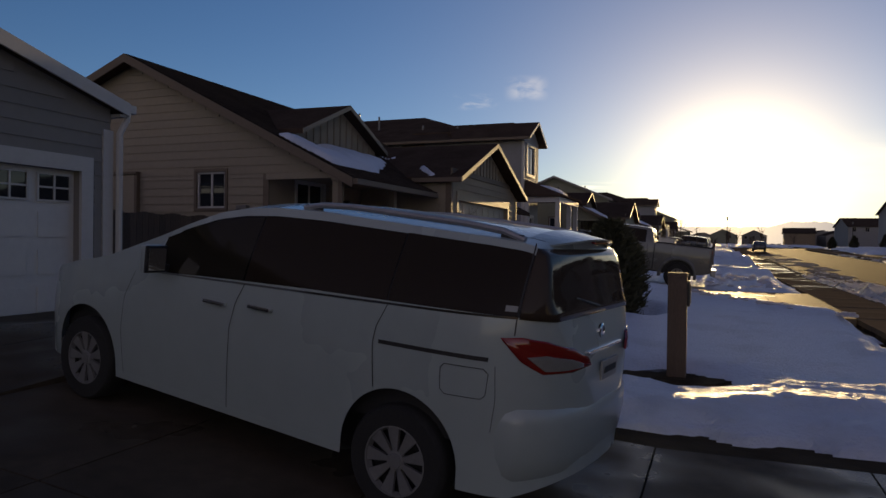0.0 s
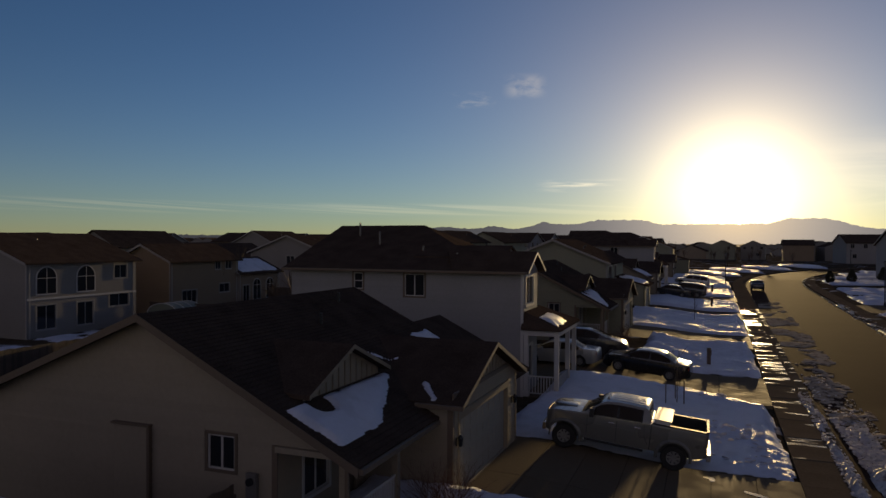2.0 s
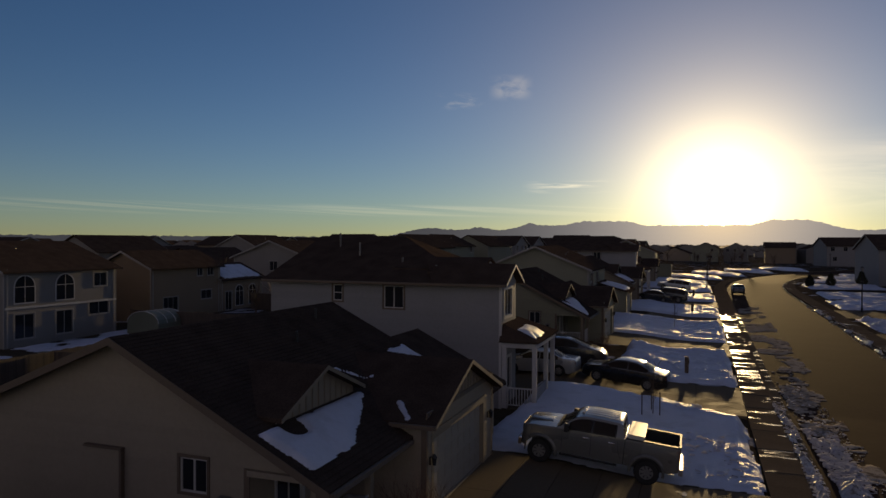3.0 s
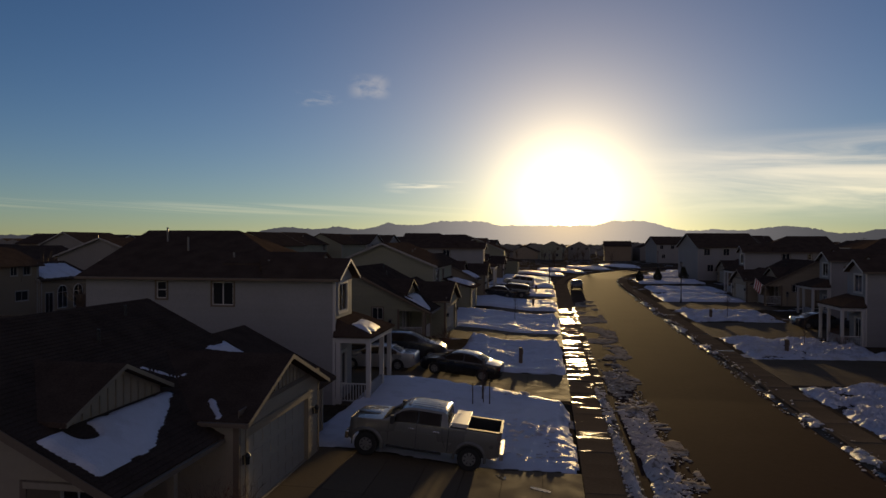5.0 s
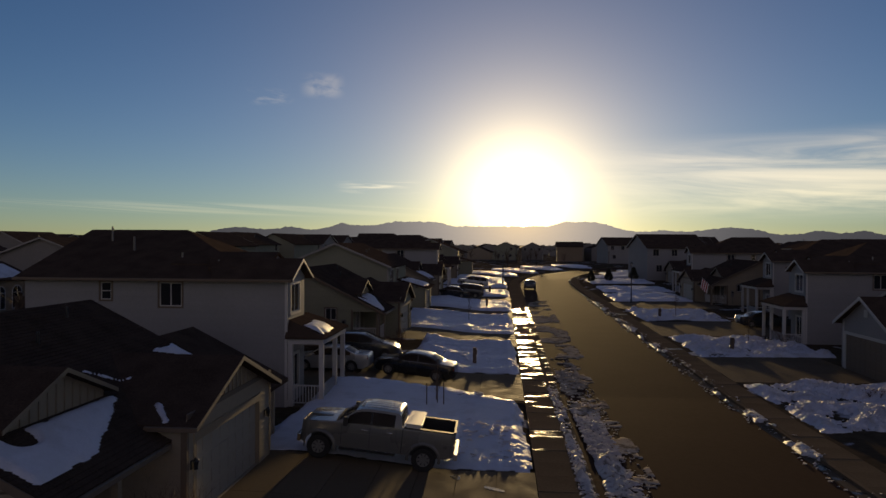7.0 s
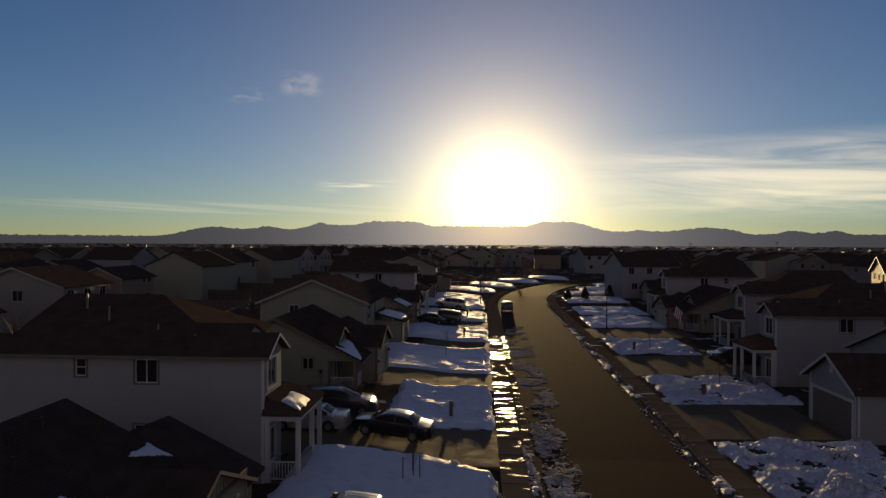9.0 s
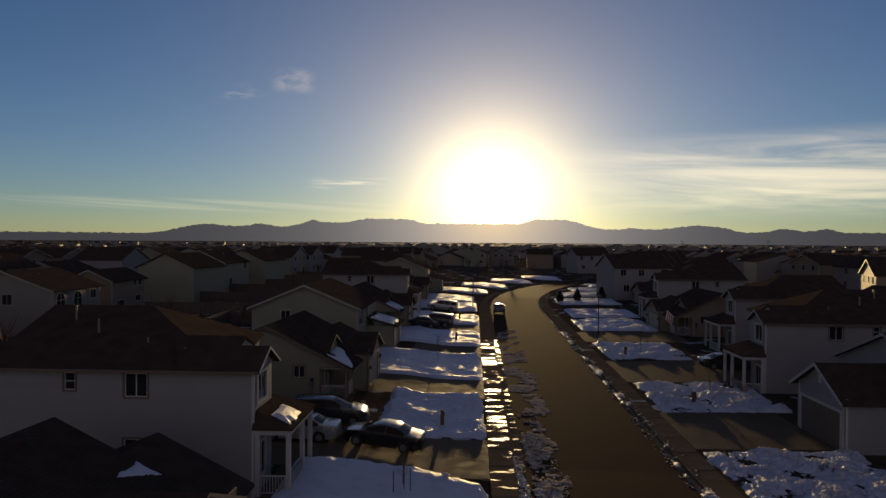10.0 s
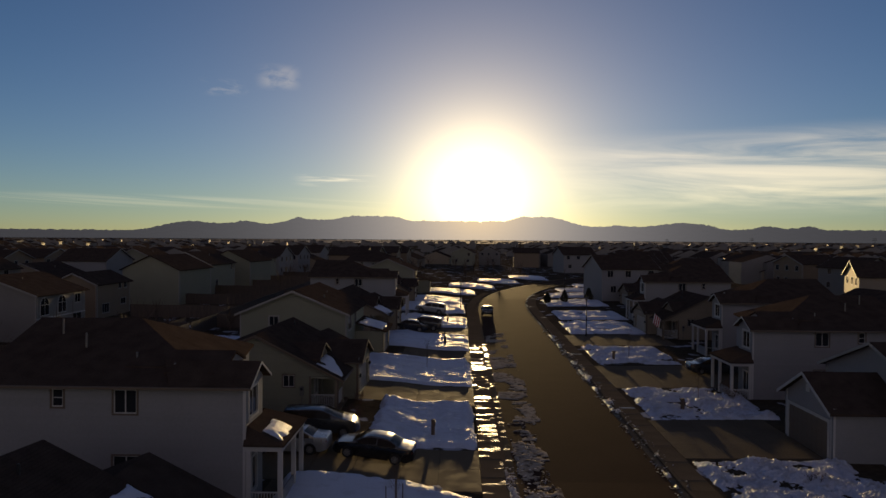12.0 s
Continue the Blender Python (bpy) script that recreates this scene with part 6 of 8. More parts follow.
def sedan(name, label, body_paint, detail=True):
    c = thing(name, (0, 0, 0), label, "car", "parked vehicles")
    top = [(-2.36, 0.62), (-2.34, 0.9), (-2.26, 1.0), (-1.7, 1.05), (-1.55, 1.07), (-0.95, 1.36), (-0.6, 1.43), (0.0, 1.45), (0.35, 1.41), (0.55, 1.34), (1.25, 0.98), (1.5, 0.93), (2.1, 0.82), (2.3, 0.72), (2.36, 0.55)]
    belt = [(-2.36, 0.95), (-1.5, 0.95), (1.2, 0.9), (2.36, 0.75)]
    width = [(-2.36, 0.6), (-2.3, 0.74), (-2.1, 0.86), (-1.6, 0.91), (1.3, 0.91), (2.0, 0.83), (2.25, 0.7), (2.36, 0.5)]
    low = [(-2.36, 0.34), (-2, 0.2), (2, 0.18), (2.36, 0.28)]
    s = Shape(top, belt, width, low, [(1.42, 0.32), (-1.35, 0.32)], 0.37, tumble=0.22, crown=0.04, full=0.5)
    part("body", s.body(0.06), body_paint, c, smooth=True)
    part("windscreen", s.top_glass(0.58, 1.2, 0.92), P["clear"], c, smooth=True)
    part("rear_window", s.top_glass(-1.5, -0.97, 0.9), P["clear"], c, smooth=True)
    for sgn in (1, -1):
        part("side_window", s.side_glass(-0.2, 0.95, 0.08, 0.84, sgn), P["tint"], c, smooth=True)
        part("side_window", s.side_glass(-1.3, -0.25, 0.08, 0.84, sgn), P["tint"], c, smooth=True)
        part("door_seam", s.seam([(-0.22, 0.9), (-0.24, 0.3)], sgn, 0.008), P["plastic"], c)
        part("tail_lamp", s.patch([(-2.0, 0.88), (-2.3, 0.86), (-2.3, 0.74), (-2.05, 0.76)], sgn, 0.006, 0.02), P["lamp_red"], c)
        part("head_lamp", s.patch([(1.9, 0.7), (2.25, 0.6), (2.26, 0.68), (2.0, 0.78)], sgn, 0.006, 0.02), P["lamp_clear"], c)
        part("wing_mirror", box(0.78, 0.92, sgn * 0.9, sgn * 1.04, 0.92, 1.04, 0.03), body_paint, c)
    add_wheels(c, s, 0.32, 0.2, 0.88, 7)
    return c


def suv(name, label, body_paint):
    c = thing(name, (0, 0, 0), label, "car", "parked vehicles")
    top = [(-2.4, 0.7), (-2.37, 1.1), (-2.2, 1.62), (-2.05, 1.74), (-1, 1.8), (0.3, 1.76), (0.55, 1.68), (1.1, 1.2), (1.3, 1.14), (2.1, 1.05), (2.3, 0.9), (2.4, 0.6)]
    belt = [(-2.4, 1.08), (1, 1.05), (2.4, 0.9)]
    width = [(-2.4, 0.74), (-2.3, 0.88), (-1.9, 0.95), (1.6, 0.95), (2.2, 0.84), (2.4, 0.62)]
    low = [(-2.4, 0.45), (-2, 0.34), (2, 0.34), (2.4, 0.42)]
    s = Shape(top, belt, width, low, [(1.45, 0.38), (-1.4, 0.38)], 0.44, tumble=0.15, crown=0.05, full=0.62)
    part("body", s.body(0.07), body_paint, c, smooth=True)
    part("windscreen", s.top_glass(0.58, 1.08, 0.92), P["clear"], c, smooth=True)
    part("rear_window", s.top_glass(-2.34, -2.18, 0.9, 5), P["tint"], c, smooth=True)
    for sgn in (1, -1):
        for a, b in ((-0.1, 0.85), (-1.1, -0.16), (-2.1, -1.16)):
            part("side_window", s.side_glass(a, b, 0.1, 0.86, sgn, 8), P["tint"], c, smooth=True)
        part("tail_lamp", s.patch([(-2.15, 1.0), (-2.33, 1.0), (-2.34, 0.8), (-2.18, 0.8)], sgn, 0.006, 0.02), P["lamp_red"], c)
        part("head_lamp", s.patch([(2.05, 0.92), (2.3, 0.86), (2.3, 0.76), (2.06, 0.78)], sgn, 0.006, 0.02), P["lamp_clear"], c)
    add_wheels(c, s, 0.38, 0.24, 0.93, 6)
    return c


def pickup(name, label, body_paint):
    """Crew-cab pickup: tall blunt nose, upright cab, open bed with a box across it."""
    c = thing(name, (0, 0, 0), label, "pickup truck", "parked vehicles")
    top = [(-3.02, 0.85), (-3.0, 1.42), (-1.04, 1.43), (-1.0, 1.45), (-0.955, 1.78), (-0.9, 1.88), (-0.8, 1.925), (-0.3, 1.95), (0.25, 1.945), (0.5, 1.91), (0.66, 1.85), (1.24, 1.43), (1.34, 1.385), (1.6, 1.37), (2.2, 1.33), (2.5, 1.28), (2.66, 1.2), (2.72, 1.05), (2.75, 0.8)]
    belt = [(-3.02, 1.38), (-0.98, 1.37), (1.25, 1.33), (2.0, 1.26), (2.75, 1.14)]
    width = [(-3.02, 0.93), (-2.95, 0.985), (-1.02, 1.0), (1.9, 1.0), (2.4, 0.97), (2.62, 0.89), (2.72, 0.78), (2.75, 0.68)]
    low = [(-3.02, 0.62), (-2.6, 0.52), (2.3, 0.5), (2.75, 0.54)]
    s = Shape(top, belt, width, low, [(1.84, 0.42), (-1.84, 0.42)], 0.52, tumble=0.15, crown=0.05, full=0.52)
    part("body", s.body(0.04, open_top=(-2.96, -1.08)), body_paint, c, smooth=True)
    bed = part("bed_liner", box(-2.92, -1.1, -0.8, 0.8, 0.86, 0.9), P["plastic"], c, "black ribbed bed liner")
    for i in range(9):
        part("liner_rib", box(-2.9, -1.12, -0.74 + 0.17 * i, -0.66 + 0.17 * i, 0.902, 0.918), P["plastic"], bed)
    for sgn in (1, -1):
        part("bed_side", box(-2.95, -1.08, sgn * 0.8, sgn * 0.93, 0.88, 1.42), P["plastic"], bed)
        part("bed_rail", box(-2.98, -1.07, sgn * 0.78, sgn * 0.965, 1.422, 1.455, 0.012), P["plastic"], bed)
    part("bed_front", box(-1.12, -1.05, -0.93, 0.93, 0.88, 1.44), body_paint, bed)
    gate = part("tailgate", box(-3.04, -2.96, -0.9, 0.9, 0.66, 1.45, 0.015), body_paint, c)
    part("gate_cap", box(-3.06, -2.945, -0.91, 0.91, 1.452, 1.475, 0.01), P["plastic"], gate, "black tailgate lip")
    part("gate_handle", box(-3.052, -3.041, -0.13, 0.13, 1.2, 1.28, 0.004), P["plastic"], gate)
    pale = mat("pale_metal", (0.6, 0.59, 0.55), 0.5, 0.1, 6, metal=0.3)
    t = part("toolbox", box(-1.64, -1.14, -0.92, 0.92, 1.30, 1.56, 0.015), pale, c, "pale metal toolbox across the bed")
    part("toolbox_lid", box(-1.68, -1.12, -0.95, 0.95, 1.562, 1.60, 0.01), pale, t)
    part("windscreen", s.top_glass(0.7, 1.22, 0.93), P["clear"], c, smooth=True)
    part("cowl", s.top_glass(1.225, 1.32, 0.9, 3), P["plastic"], c, "black windscreen cowl", True)
    part("rear_window", s.top_glass(-0.985, -0.93, 0.8, 4), P["tint"], c, smooth=True)
    for i in range(5):
        y = -0.52 + 0.26 * i
        bm = bmesh.new()
        for x in (-0.74, -0.52, -0.3, -0.08, 0.14):
            za, zb = s.top(x) - 0.05 * (y / 0.8) ** 2, s.top(x + 0.22) - 0.05 * (y / 0.8) ** 2
            bm_prism(bm, [(x, y - 0.045, za - 0.03), (x, y + 0.045, za - 0.03), (x, y + 0.035, za + 0.012), (x, y - 0.035, za + 0.012)], (0.22, 0, zb - za))
        part("roof_rib", bm, body_paint, c)
    for sgn in (1, -1):
        part("pillar_cover", s.grid([-0.74 + 1.76 * i / 40 for i in range(41)], [0.05 + 0.8 * i / 5 for i in range(6)], s.upper, (0.002, 0), sgn), P["gloss"], c, "black window surround", True)
        part("side_window", s.side_glass(0.12, 0.98, 0.08, 0.82, sgn), P["tint"], c, smooth=True)
        part("side_window", s.side_glass(-0.7, 0.04, 0.08, 0.82, sgn), P["tint"], c, smooth=True)
        for pts, w in (([(0.1, 1.34), (0.08, 0.58)], 0.014), ([(1.1, 1.31), (1.08, 0.62)], 0.014), ([(-0.8, 1.35), (-0.84, 0.95), (-0.96, 0.7)], 0.014)):
            part("door_seam", s.seam(pts, sgn, w), P["plastic"], c)
        part("cab_gap", s.seam([(-1.04, 1.41), (-1.04, 0.54)], sgn, 0.035), P["plastic"], c)
        part("flank_crease", s.patch([(-2.9, 1.02), (-2.36, 1.04), (-2.36, 1.07), (-2.9, 1.05)], sgn, 0.008), body_paint, c)
        part("flank_crease", s.patch([(-1.3, 1.05), (1.3, 1.03), (1.3, 1.06), (-1.3, 1.08)], sgn, 0.01, 0.012), body_paint, c)
        for x in (0.27, -0.6):
            part("door_handle", box(x - 0.11, x + 0.11, sgn * (s.side_w(x, 1.19) + 0.004), sgn * (s.side_w(x, 1.19) + 0.045), 1.175, 1.215, 0.008), P["chrome"], c)
        m = part("wing_mirror", box(0.86, 1.02, sgn * 1.04, sgn * 1.27, 1.32, 1.62, 0.03), P["plastic"], c, "black tow mirror")
        part("mirror_glass", box(0.848, 0.858, sgn * 1.06, sgn * 1.25, 1.35, 1.59, 0.004), P["gloss"], m)
        part("mirror_arm", box(0.92, 0.99, sgn * 0.92, sgn * 1.05, 1.37, 1.43), P["plastic"], m)
        part("tail_lamp", s.patch([(-2.88, 1.33), (-3.0, 1.33), (-3.0, 0.95), (-2.88, 0.95)], sgn, 0.008, 0.02), P["lamp_red"], c)
        part("head_lamp", s.patch([(2.36, 1.15), (2.64, 1.07), (2.66, 0.86), (2.4, 0.92)], sgn, 0.008, 0.02), P["lamp_clear"], c)
        part("running_board", box(-0.85, 1.12, sgn * 0.94, sgn * 1.06, 0.44, 0.5, 0.012), P["plastic"], c)
        for wx in (1.84, -1.84):
            bm = bmesh.new()
            prev = None
            for k in range(17):
                a = math.pi * (k - 0.6) / 14.8
                row = []
                for rad, push in ((0.515, 0.0), (0.515, 0.045), (0.56, 0.055), (0.615, 0.02), (0.63, -0.01)):
                    x, z = wx + rad * math.cos(a), 0.42 + rad * math.sin(a)
                    row.append(bm.verts.new((x, sgn * (s.side_w(x, max(z, s.bottom(x) + 0.01)) + push), z)))
                if prev:
                    for j in range(4):
                        bm.faces.new((prev[j], prev[j + 1], row[j + 1], row[j]))
                prev = row
            bmesh.ops.recalc_face_normals(bm, faces=bm.faces[:])
            part("wheel_flare", bm, body_paint, c, smooth=True)
    for i in range(5):
        part("cab_light", box(0.45, 0.55, -0.42 + 0.21 * i - 0.05, -0.42 + 0.21 * i + 0.05, s.top(0.5) - 0.02, s.top(0.5) + 0.025, 0.008), P["lamp_clear"], c, "small roof marker lamp")
    part("hood_scoop", box(1.55, 2.35, -0.34, 0.34, 1.33, 1.39, 0.025), body_paint, c, smooth=True)
    part("front_bumper", box(2.66, 2.9, -0.95, 0.95, 0.5, 0.78, 0.04), P["chrome"], c)
    part("rear_bumper", box(-3.22, -3.03, -0.95, 0.95, 0.52, 0.74, 0.03), P["rail"], c)
    part("grille", box(2.7, 2.79, -0.58, 0.58, 0.82, 1.17, 0.03), P["plastic"], c)
    part("grille_bar", box(2.791, 2.805, -0.55, 0.55, 0.985, 1.02, 0.004), P["chrome"], c)
    # blunt nose and short tail beyond the wheels
    for o in c.children_recursive:
        for v in o.data.vertices:
            v.co.x = 2.3 + (v.co.x - 2.3) * 0.55 if v.co.x > 2.3 else -2.3 + (v.co.x + 2.3) * 0.76 if v.co.x < -2.3 else v.co.x
    add_wheels(c, s, 0.425, 0.28, 0.99, 8, 0.54, 0.0, 0.46)
    return c


def stand(c, nx, ny, heading, base, track, pitch):
    """Sets a car down by its near rear wheel."""
    r = Matrix.Rotation(radians(heading), 3, "Z")
    off = r @ Vector((base, track, 0))
    place(c, nx - off.x, ny - off.y, heading, pitch)
    return c


van = stand(minivan("minivan", "white minivan with dark windows on a driveway", P["white"], P["tint"]), -1.76, 4.30, 171.4, -1.42, 0.955, 0)
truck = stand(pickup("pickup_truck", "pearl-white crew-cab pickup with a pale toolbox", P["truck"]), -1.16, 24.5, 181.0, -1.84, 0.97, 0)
car_black = place(sedan("sedan", "black four-door sedan parked on a driveway", P["black"]), -3.4, 40.6, 175)
car_silver = place(sedan("sedan", "silver sedan parked close to the house", P["silver"]), -8.35, 41.0, 178)
van_dark = place(minivan("minivan", "charcoal minivan parked nose to the street", P["dark"], P["tint"], False), -7.3, 44.3, 4)


def settle(c, half):
    """Lays a car on the sloping ground between its axles."""
    m = c.matrix_basis.copy()
    f = m.to_3x3() @ Vector((1, 0, 0))
    p = m.translation
    za, zb = gz(p.x + f.x * half, p.y + f.y * half), gz(p.x - f.x * half, p.y - f.y * half)
    pitch = math.atan2(za - zb, 2 * half)
    c.matrix_basis = Matrix.Translation((p.x, p.y, (za + zb) / 2 + 0.037)) @ Matrix.Rotation(math.atan2(f.y, f.x), 4, "Z") @ Matrix.Rotation(-pitch, 4, "Y")


van_lift = 0.035
for c_, half in ((van, 1.5), (truck, 1.84), (car_black, 1.4), (car_silver, 1.4), (van_dark, 1.5)):
    settle(c_, half)
van.location.z += van_lift
van_dark.location.z += van_lift
far_suv = place(suv("suv", "dark sport utility vehicle on a driveway", P["dark"]), -3.2, 92.5, 176)
settle(far_suv, 1.4)
for x, y, hd, kind, col, lab in ((-4.8, 90.2, 175, sedan, "black", "black sedan beside a dark utility vehicle"), (6.0, 112.0, 90, sedan, "dark", "charcoal sedan parked at the kerb"), (25.4, 66.6, 2, sedan, "dark", "charcoal sedan before a garage"), (-3.0, 110.0, 178, suv, "silver", "silver sport utility vehicle on a far driveway")):
    q = place(kind({sedan: "sedan", suv: "suv", pickup: "pickup_truck"}[kind], lab, P[col]), x, y, hd)
    if hd == 90:
        q.matrix_basis = Matrix.Translation((x, y, zs(y) - 0.1)) @ Matrix.Rotation(radians(hd), 4, "Z")
    else:
        settle(q, 1.4)

# ---- more houses ----
def plain_house(name, label, x0, x1, y0, y1, base, eave, rise, ridge, wall_m, wins, trim_m, over=0.4, group="houses along the street"):
    """A house block: four walls with windows let in, gable ends, two roof planes."""
    h = thing(name, ((x0 + x1) / 2, (y0 + y1) / 2, base), label, "house", group)
    face = {"S": ("y", y0, -1, x0, x1), "N": ("y", y1, 1, x0, x1), "E": ("x", x1, 1, y0 + 0.16, y1 - 0.16), "W": ("x", x0, -1, y0 + 0.16, y1 - 0.16)}
    for f, (axis, at, out, a, b) in face.items():
        hs = [w[1:5] for w in wins if w[0] == f]
        wpart = part("wall", bm_wall(bmesh.new(), axis, at, -out * 0.16, a, b, base - 0.4, eave, hs), wall_m, h)
        for w in wins:
            if w[0] == f:
                window(h, axis, at, out, *w[1:5], trim_m, w[5] if len(w) > 5 else 1, 0, 0.09, trim_m)
        part("corner_board", box(*oriented(axis, at, out, a - 0.0, a + 0.12, base, eave, 0.004, 0.03)), trim_m, h)
        part("corner_board", box(*oriented(axis, at, out, b - 0.12, b, base, eave, 0.004, 0.03)), trim_m, h)
    top = eave + rise
    if ridge == "y":
        m = (x0 + x1) / 2
        k = rise / (x1 - m)
        for s in (-1, 1):
            xe = m + s * ((x1 - m) + over)
            part("roof", slab([(m, y0 - over, top), (xe, y0 - over, eave - k * over), (xe, y1 + over, eave - k * over), (m, y1 + over, top)], 0.14), M["shingle"], h)
            rake_board(h, (m, y0 - over - 0.01, top - 0.004), (xe, y0 - over - 0.01, eave - k * over - 0.004), 0.2, 0, trim_m, (0, -0.03, 0))
        for y, d in ((y0, 0.14), (y1, -0.14)):
            part("gable_wall", prism([(x0, y, eave), (x1, y, eave), (m, y, top - 0.1)], (0, d, 0)), wall_m, h)
    else:
        m = (y0 + y1) / 2
        k = rise / (y1 - m)
        for s in (-1, 1):
            ye = m + s * ((y1 - m) + over)
            part("roof", slab([(x0 - over, m, top), (x0 - over, ye, eave - k * over), (x1 + over, ye, eave - k * over), (x1 + over, m, top)], 0.14), M["shingle"], h)
            for xx, d in ((x0 - over - 0.01, -0.03), (x1 + over + 0.01, 0.03)):
                rake_board(h, (xx, m, top - 0.004), (xx, ye, eave - k * over - 0.004), 0.2, 0, trim_m, (d, 0, 0))
        for x, d in ((x0, 0.14), (x1, -0.14)):
            part("gable_wall", prism([(x, y0, eave), (x, y1, eave), (x, m, top - 0.1)], (d, 0, 0)), wall_m, h)
    part("foundation", box(x0 - 0.02, x1 + 0.02, y0 - 0.02, y1 + 0.02, base - 0.6, base - 0.39), M["concrete"], h)
    return h


def roof_bits(h, pts, k=0.4):
    for x, y, z in pts:
        part("vent_pipe", tube((x, y, z - 0.1), (x, y, z + k), 0.06, seg=8), M["metal"], h)


# sage gabled house past the second ranch house
h4 = plain_house("gabled_house", "sage two-storey house with gable to the side", -19.4, -9.2, 66.5, 78.5, 0.9, 5.9, 2.1, "y", M["siding_green"],
                 [("S", -16.6, -15.7, 4.6, 5.5), ("E", 67.6, 69.6, 4.0, 5.4), ("E", 71.5, 73.0, 4.1, 5.4), ("E", 67.8, 69.4, 1.7, 3.1)], M["trim_far"])
part("garage_roof", slab([(-9.2, 72.0, 4.3), (-5.9, 72.0, 3.4), (-5.9, 78.6, 3.4), (-9.2, 78.6, 4.3)], 0.13), M["shingle"], h4)
part("wall", bm_wall(bmesh.new(), "x", -6.3, -0.16, 72.3, 78.3, 0.5, 3.35, [(72.9, 77.6, 0.9, 3.0)]), M["siding_green"], h4)
garage_door(h4, "x", -6.3, 1, 72.9, 77.6, 0.9, 3.0, M["door"])
part("wall", box(-9.2, -6.3, 72.3, 72.46, 0.5, 3.4), M["siding_green"], h4)
roof_bits(h4, [(-12.0, 70, 6.9), (-12.5, 74, 7.0)])

# east side: the garage house, then mirrored and turned neighbours
e1 = plain_house("garage_house", "pale house behind a gabled two-car garage", 27.4, 38.0, 38.6, 50.2, 0.3, 4.6, 2.2, "x", M["siding_white"],
                 [("W", 41.0, 42.0, 3.3, 4.3), ("W", 46.4, 47.4, 3.3, 4.3), ("S", 30.2, 31.4, 1.5, 2.8)], M["trim_far"])
gar = plain_house("attached_garage", "pale two-car garage with dark shingle gable roof", 23.2, 27.39, 41.2, 47.1, 0.3, 3.35, 1.6, "x", M["siding_white"],
                  [("W", 43.9, 44.4, 3.6, 3.9, 0)][:0], M["trim"])
part("door_casing", bm_wall(bmesh.new(), "x", 23.145, 0.05, 41.55, 46.75, 0.2, 2.6, [(41.75, 46.55, 0.1, 2.42)]), M["trim"], gar)
garage_door(gar, "x", 23.085, -1, 41.78, 46.52, 0.2, 2.4, M["trim_brown"])
part("gable_vent", box(23.14, 23.19, 43.95, 44.35, 3.7, 4.15, 0.01), M["trim"], gar)
flip = Matrix.Diagonal((-1, 1, 1, 1))


def mirrored(ob, dx, dy, dz):
    """A neighbour across the street: the same plan, mirrored to face it."""
    o = Vector(ob.location)
    return copy_thing(ob, Matrix.Translation((dx - o.x, o.y + dy, o.z + dz)) @ flip)


FINE = ("siding_board", "panel", "baluster", "batten", "lite", "door_knob", "post_base", "vent_pipe", "shingle_course")


def lighter(ob):
    """Leaves off the fine pieces of a house that stays far away."""
    for o in list(ob.children_recursive):
        if o.name.split(".")[0] in FINE:
            bpy.data.objects.remove(o)
    return ob


e2 = mirrored(h2, 16.75, 24.9, -0.38)
e3 = lighter(mirrored(h2, 21.4, 44.0, 0.0))
e4 = mirrored(h1, 19.1, 73.0, 0.2)
e5 = lighter(mirrored(h2, 20.6, 72.0, 0.5))
e6 = lighter(mirrored(h1, 24.5, 105.0, 0.6))
e7 = lighter(mirrored(h2, 31.0, 104.5, 0.7))
w5 = lighter(copy_thing(h1, Matrix.Translation(Vector(h1.location) + Vector((0.2, 71.0, 0.75)))))
w6 = lighter(copy_thing(h2, Matrix.Translation(Vector(h2.location) + Vector((0.3, 71.2, 0.85)))))
w7 = lighter(copy_thing(h1, Matrix.Translation(Vector(h1.location) + Vector((0.2, 106.3, 1.1)))))
w8 = copy_thing(h4, Matrix.Translation((-12.5, 143.0, 1.8)))
w9 = lighter(copy_thing(h2, Matrix.Translation((-16.0, 162.0, 1.7)) @ Matrix.Rotation(radians(-18), 4, "Z")))
w10 = lighter(copy_thing(h1, Matrix.Translation((-19.0, 183.0, 1.7)) @ Matrix.Rotation(radians(-24), 4, "Z")))

# backs of the houses on the next street to the west
def arch_window(h, x, yc, z0, z1, w):
    """A round-headed window on a wall that faces east."""
    r = w / 2
    def outline(e):
        pts = [(yc - r - e, z0 - e), (yc + r + e, z0 - e)]
        pts += [(yc + (r + e) * math.cos(a * math.pi / 12), z1 - r + (r + e) * math.sin(a * math.pi / 12)) for a in range(13)]
        return pts
    wpart = part("window", prism([(x + 0.004, y, z) for y, z in outline(0.09)], (0.03, 0, 0)), M["trim"], h)
    part("pane", prism([(x + 0.036, y, z) for y, z in outline(0)], (0.008, 0, 0)), M["glass"], wpart)
    part("mullion", box(x + 0.046, x + 0.06, yc - 0.02, yc + 0.02, z0, z1), M["trim"], wpart)
    part("mullion", box(x + 0.046, x + 0.06, yc - r, yc + r, z1 - r - 0.02, z1 - r + 0.02), M["trim"], wpart)


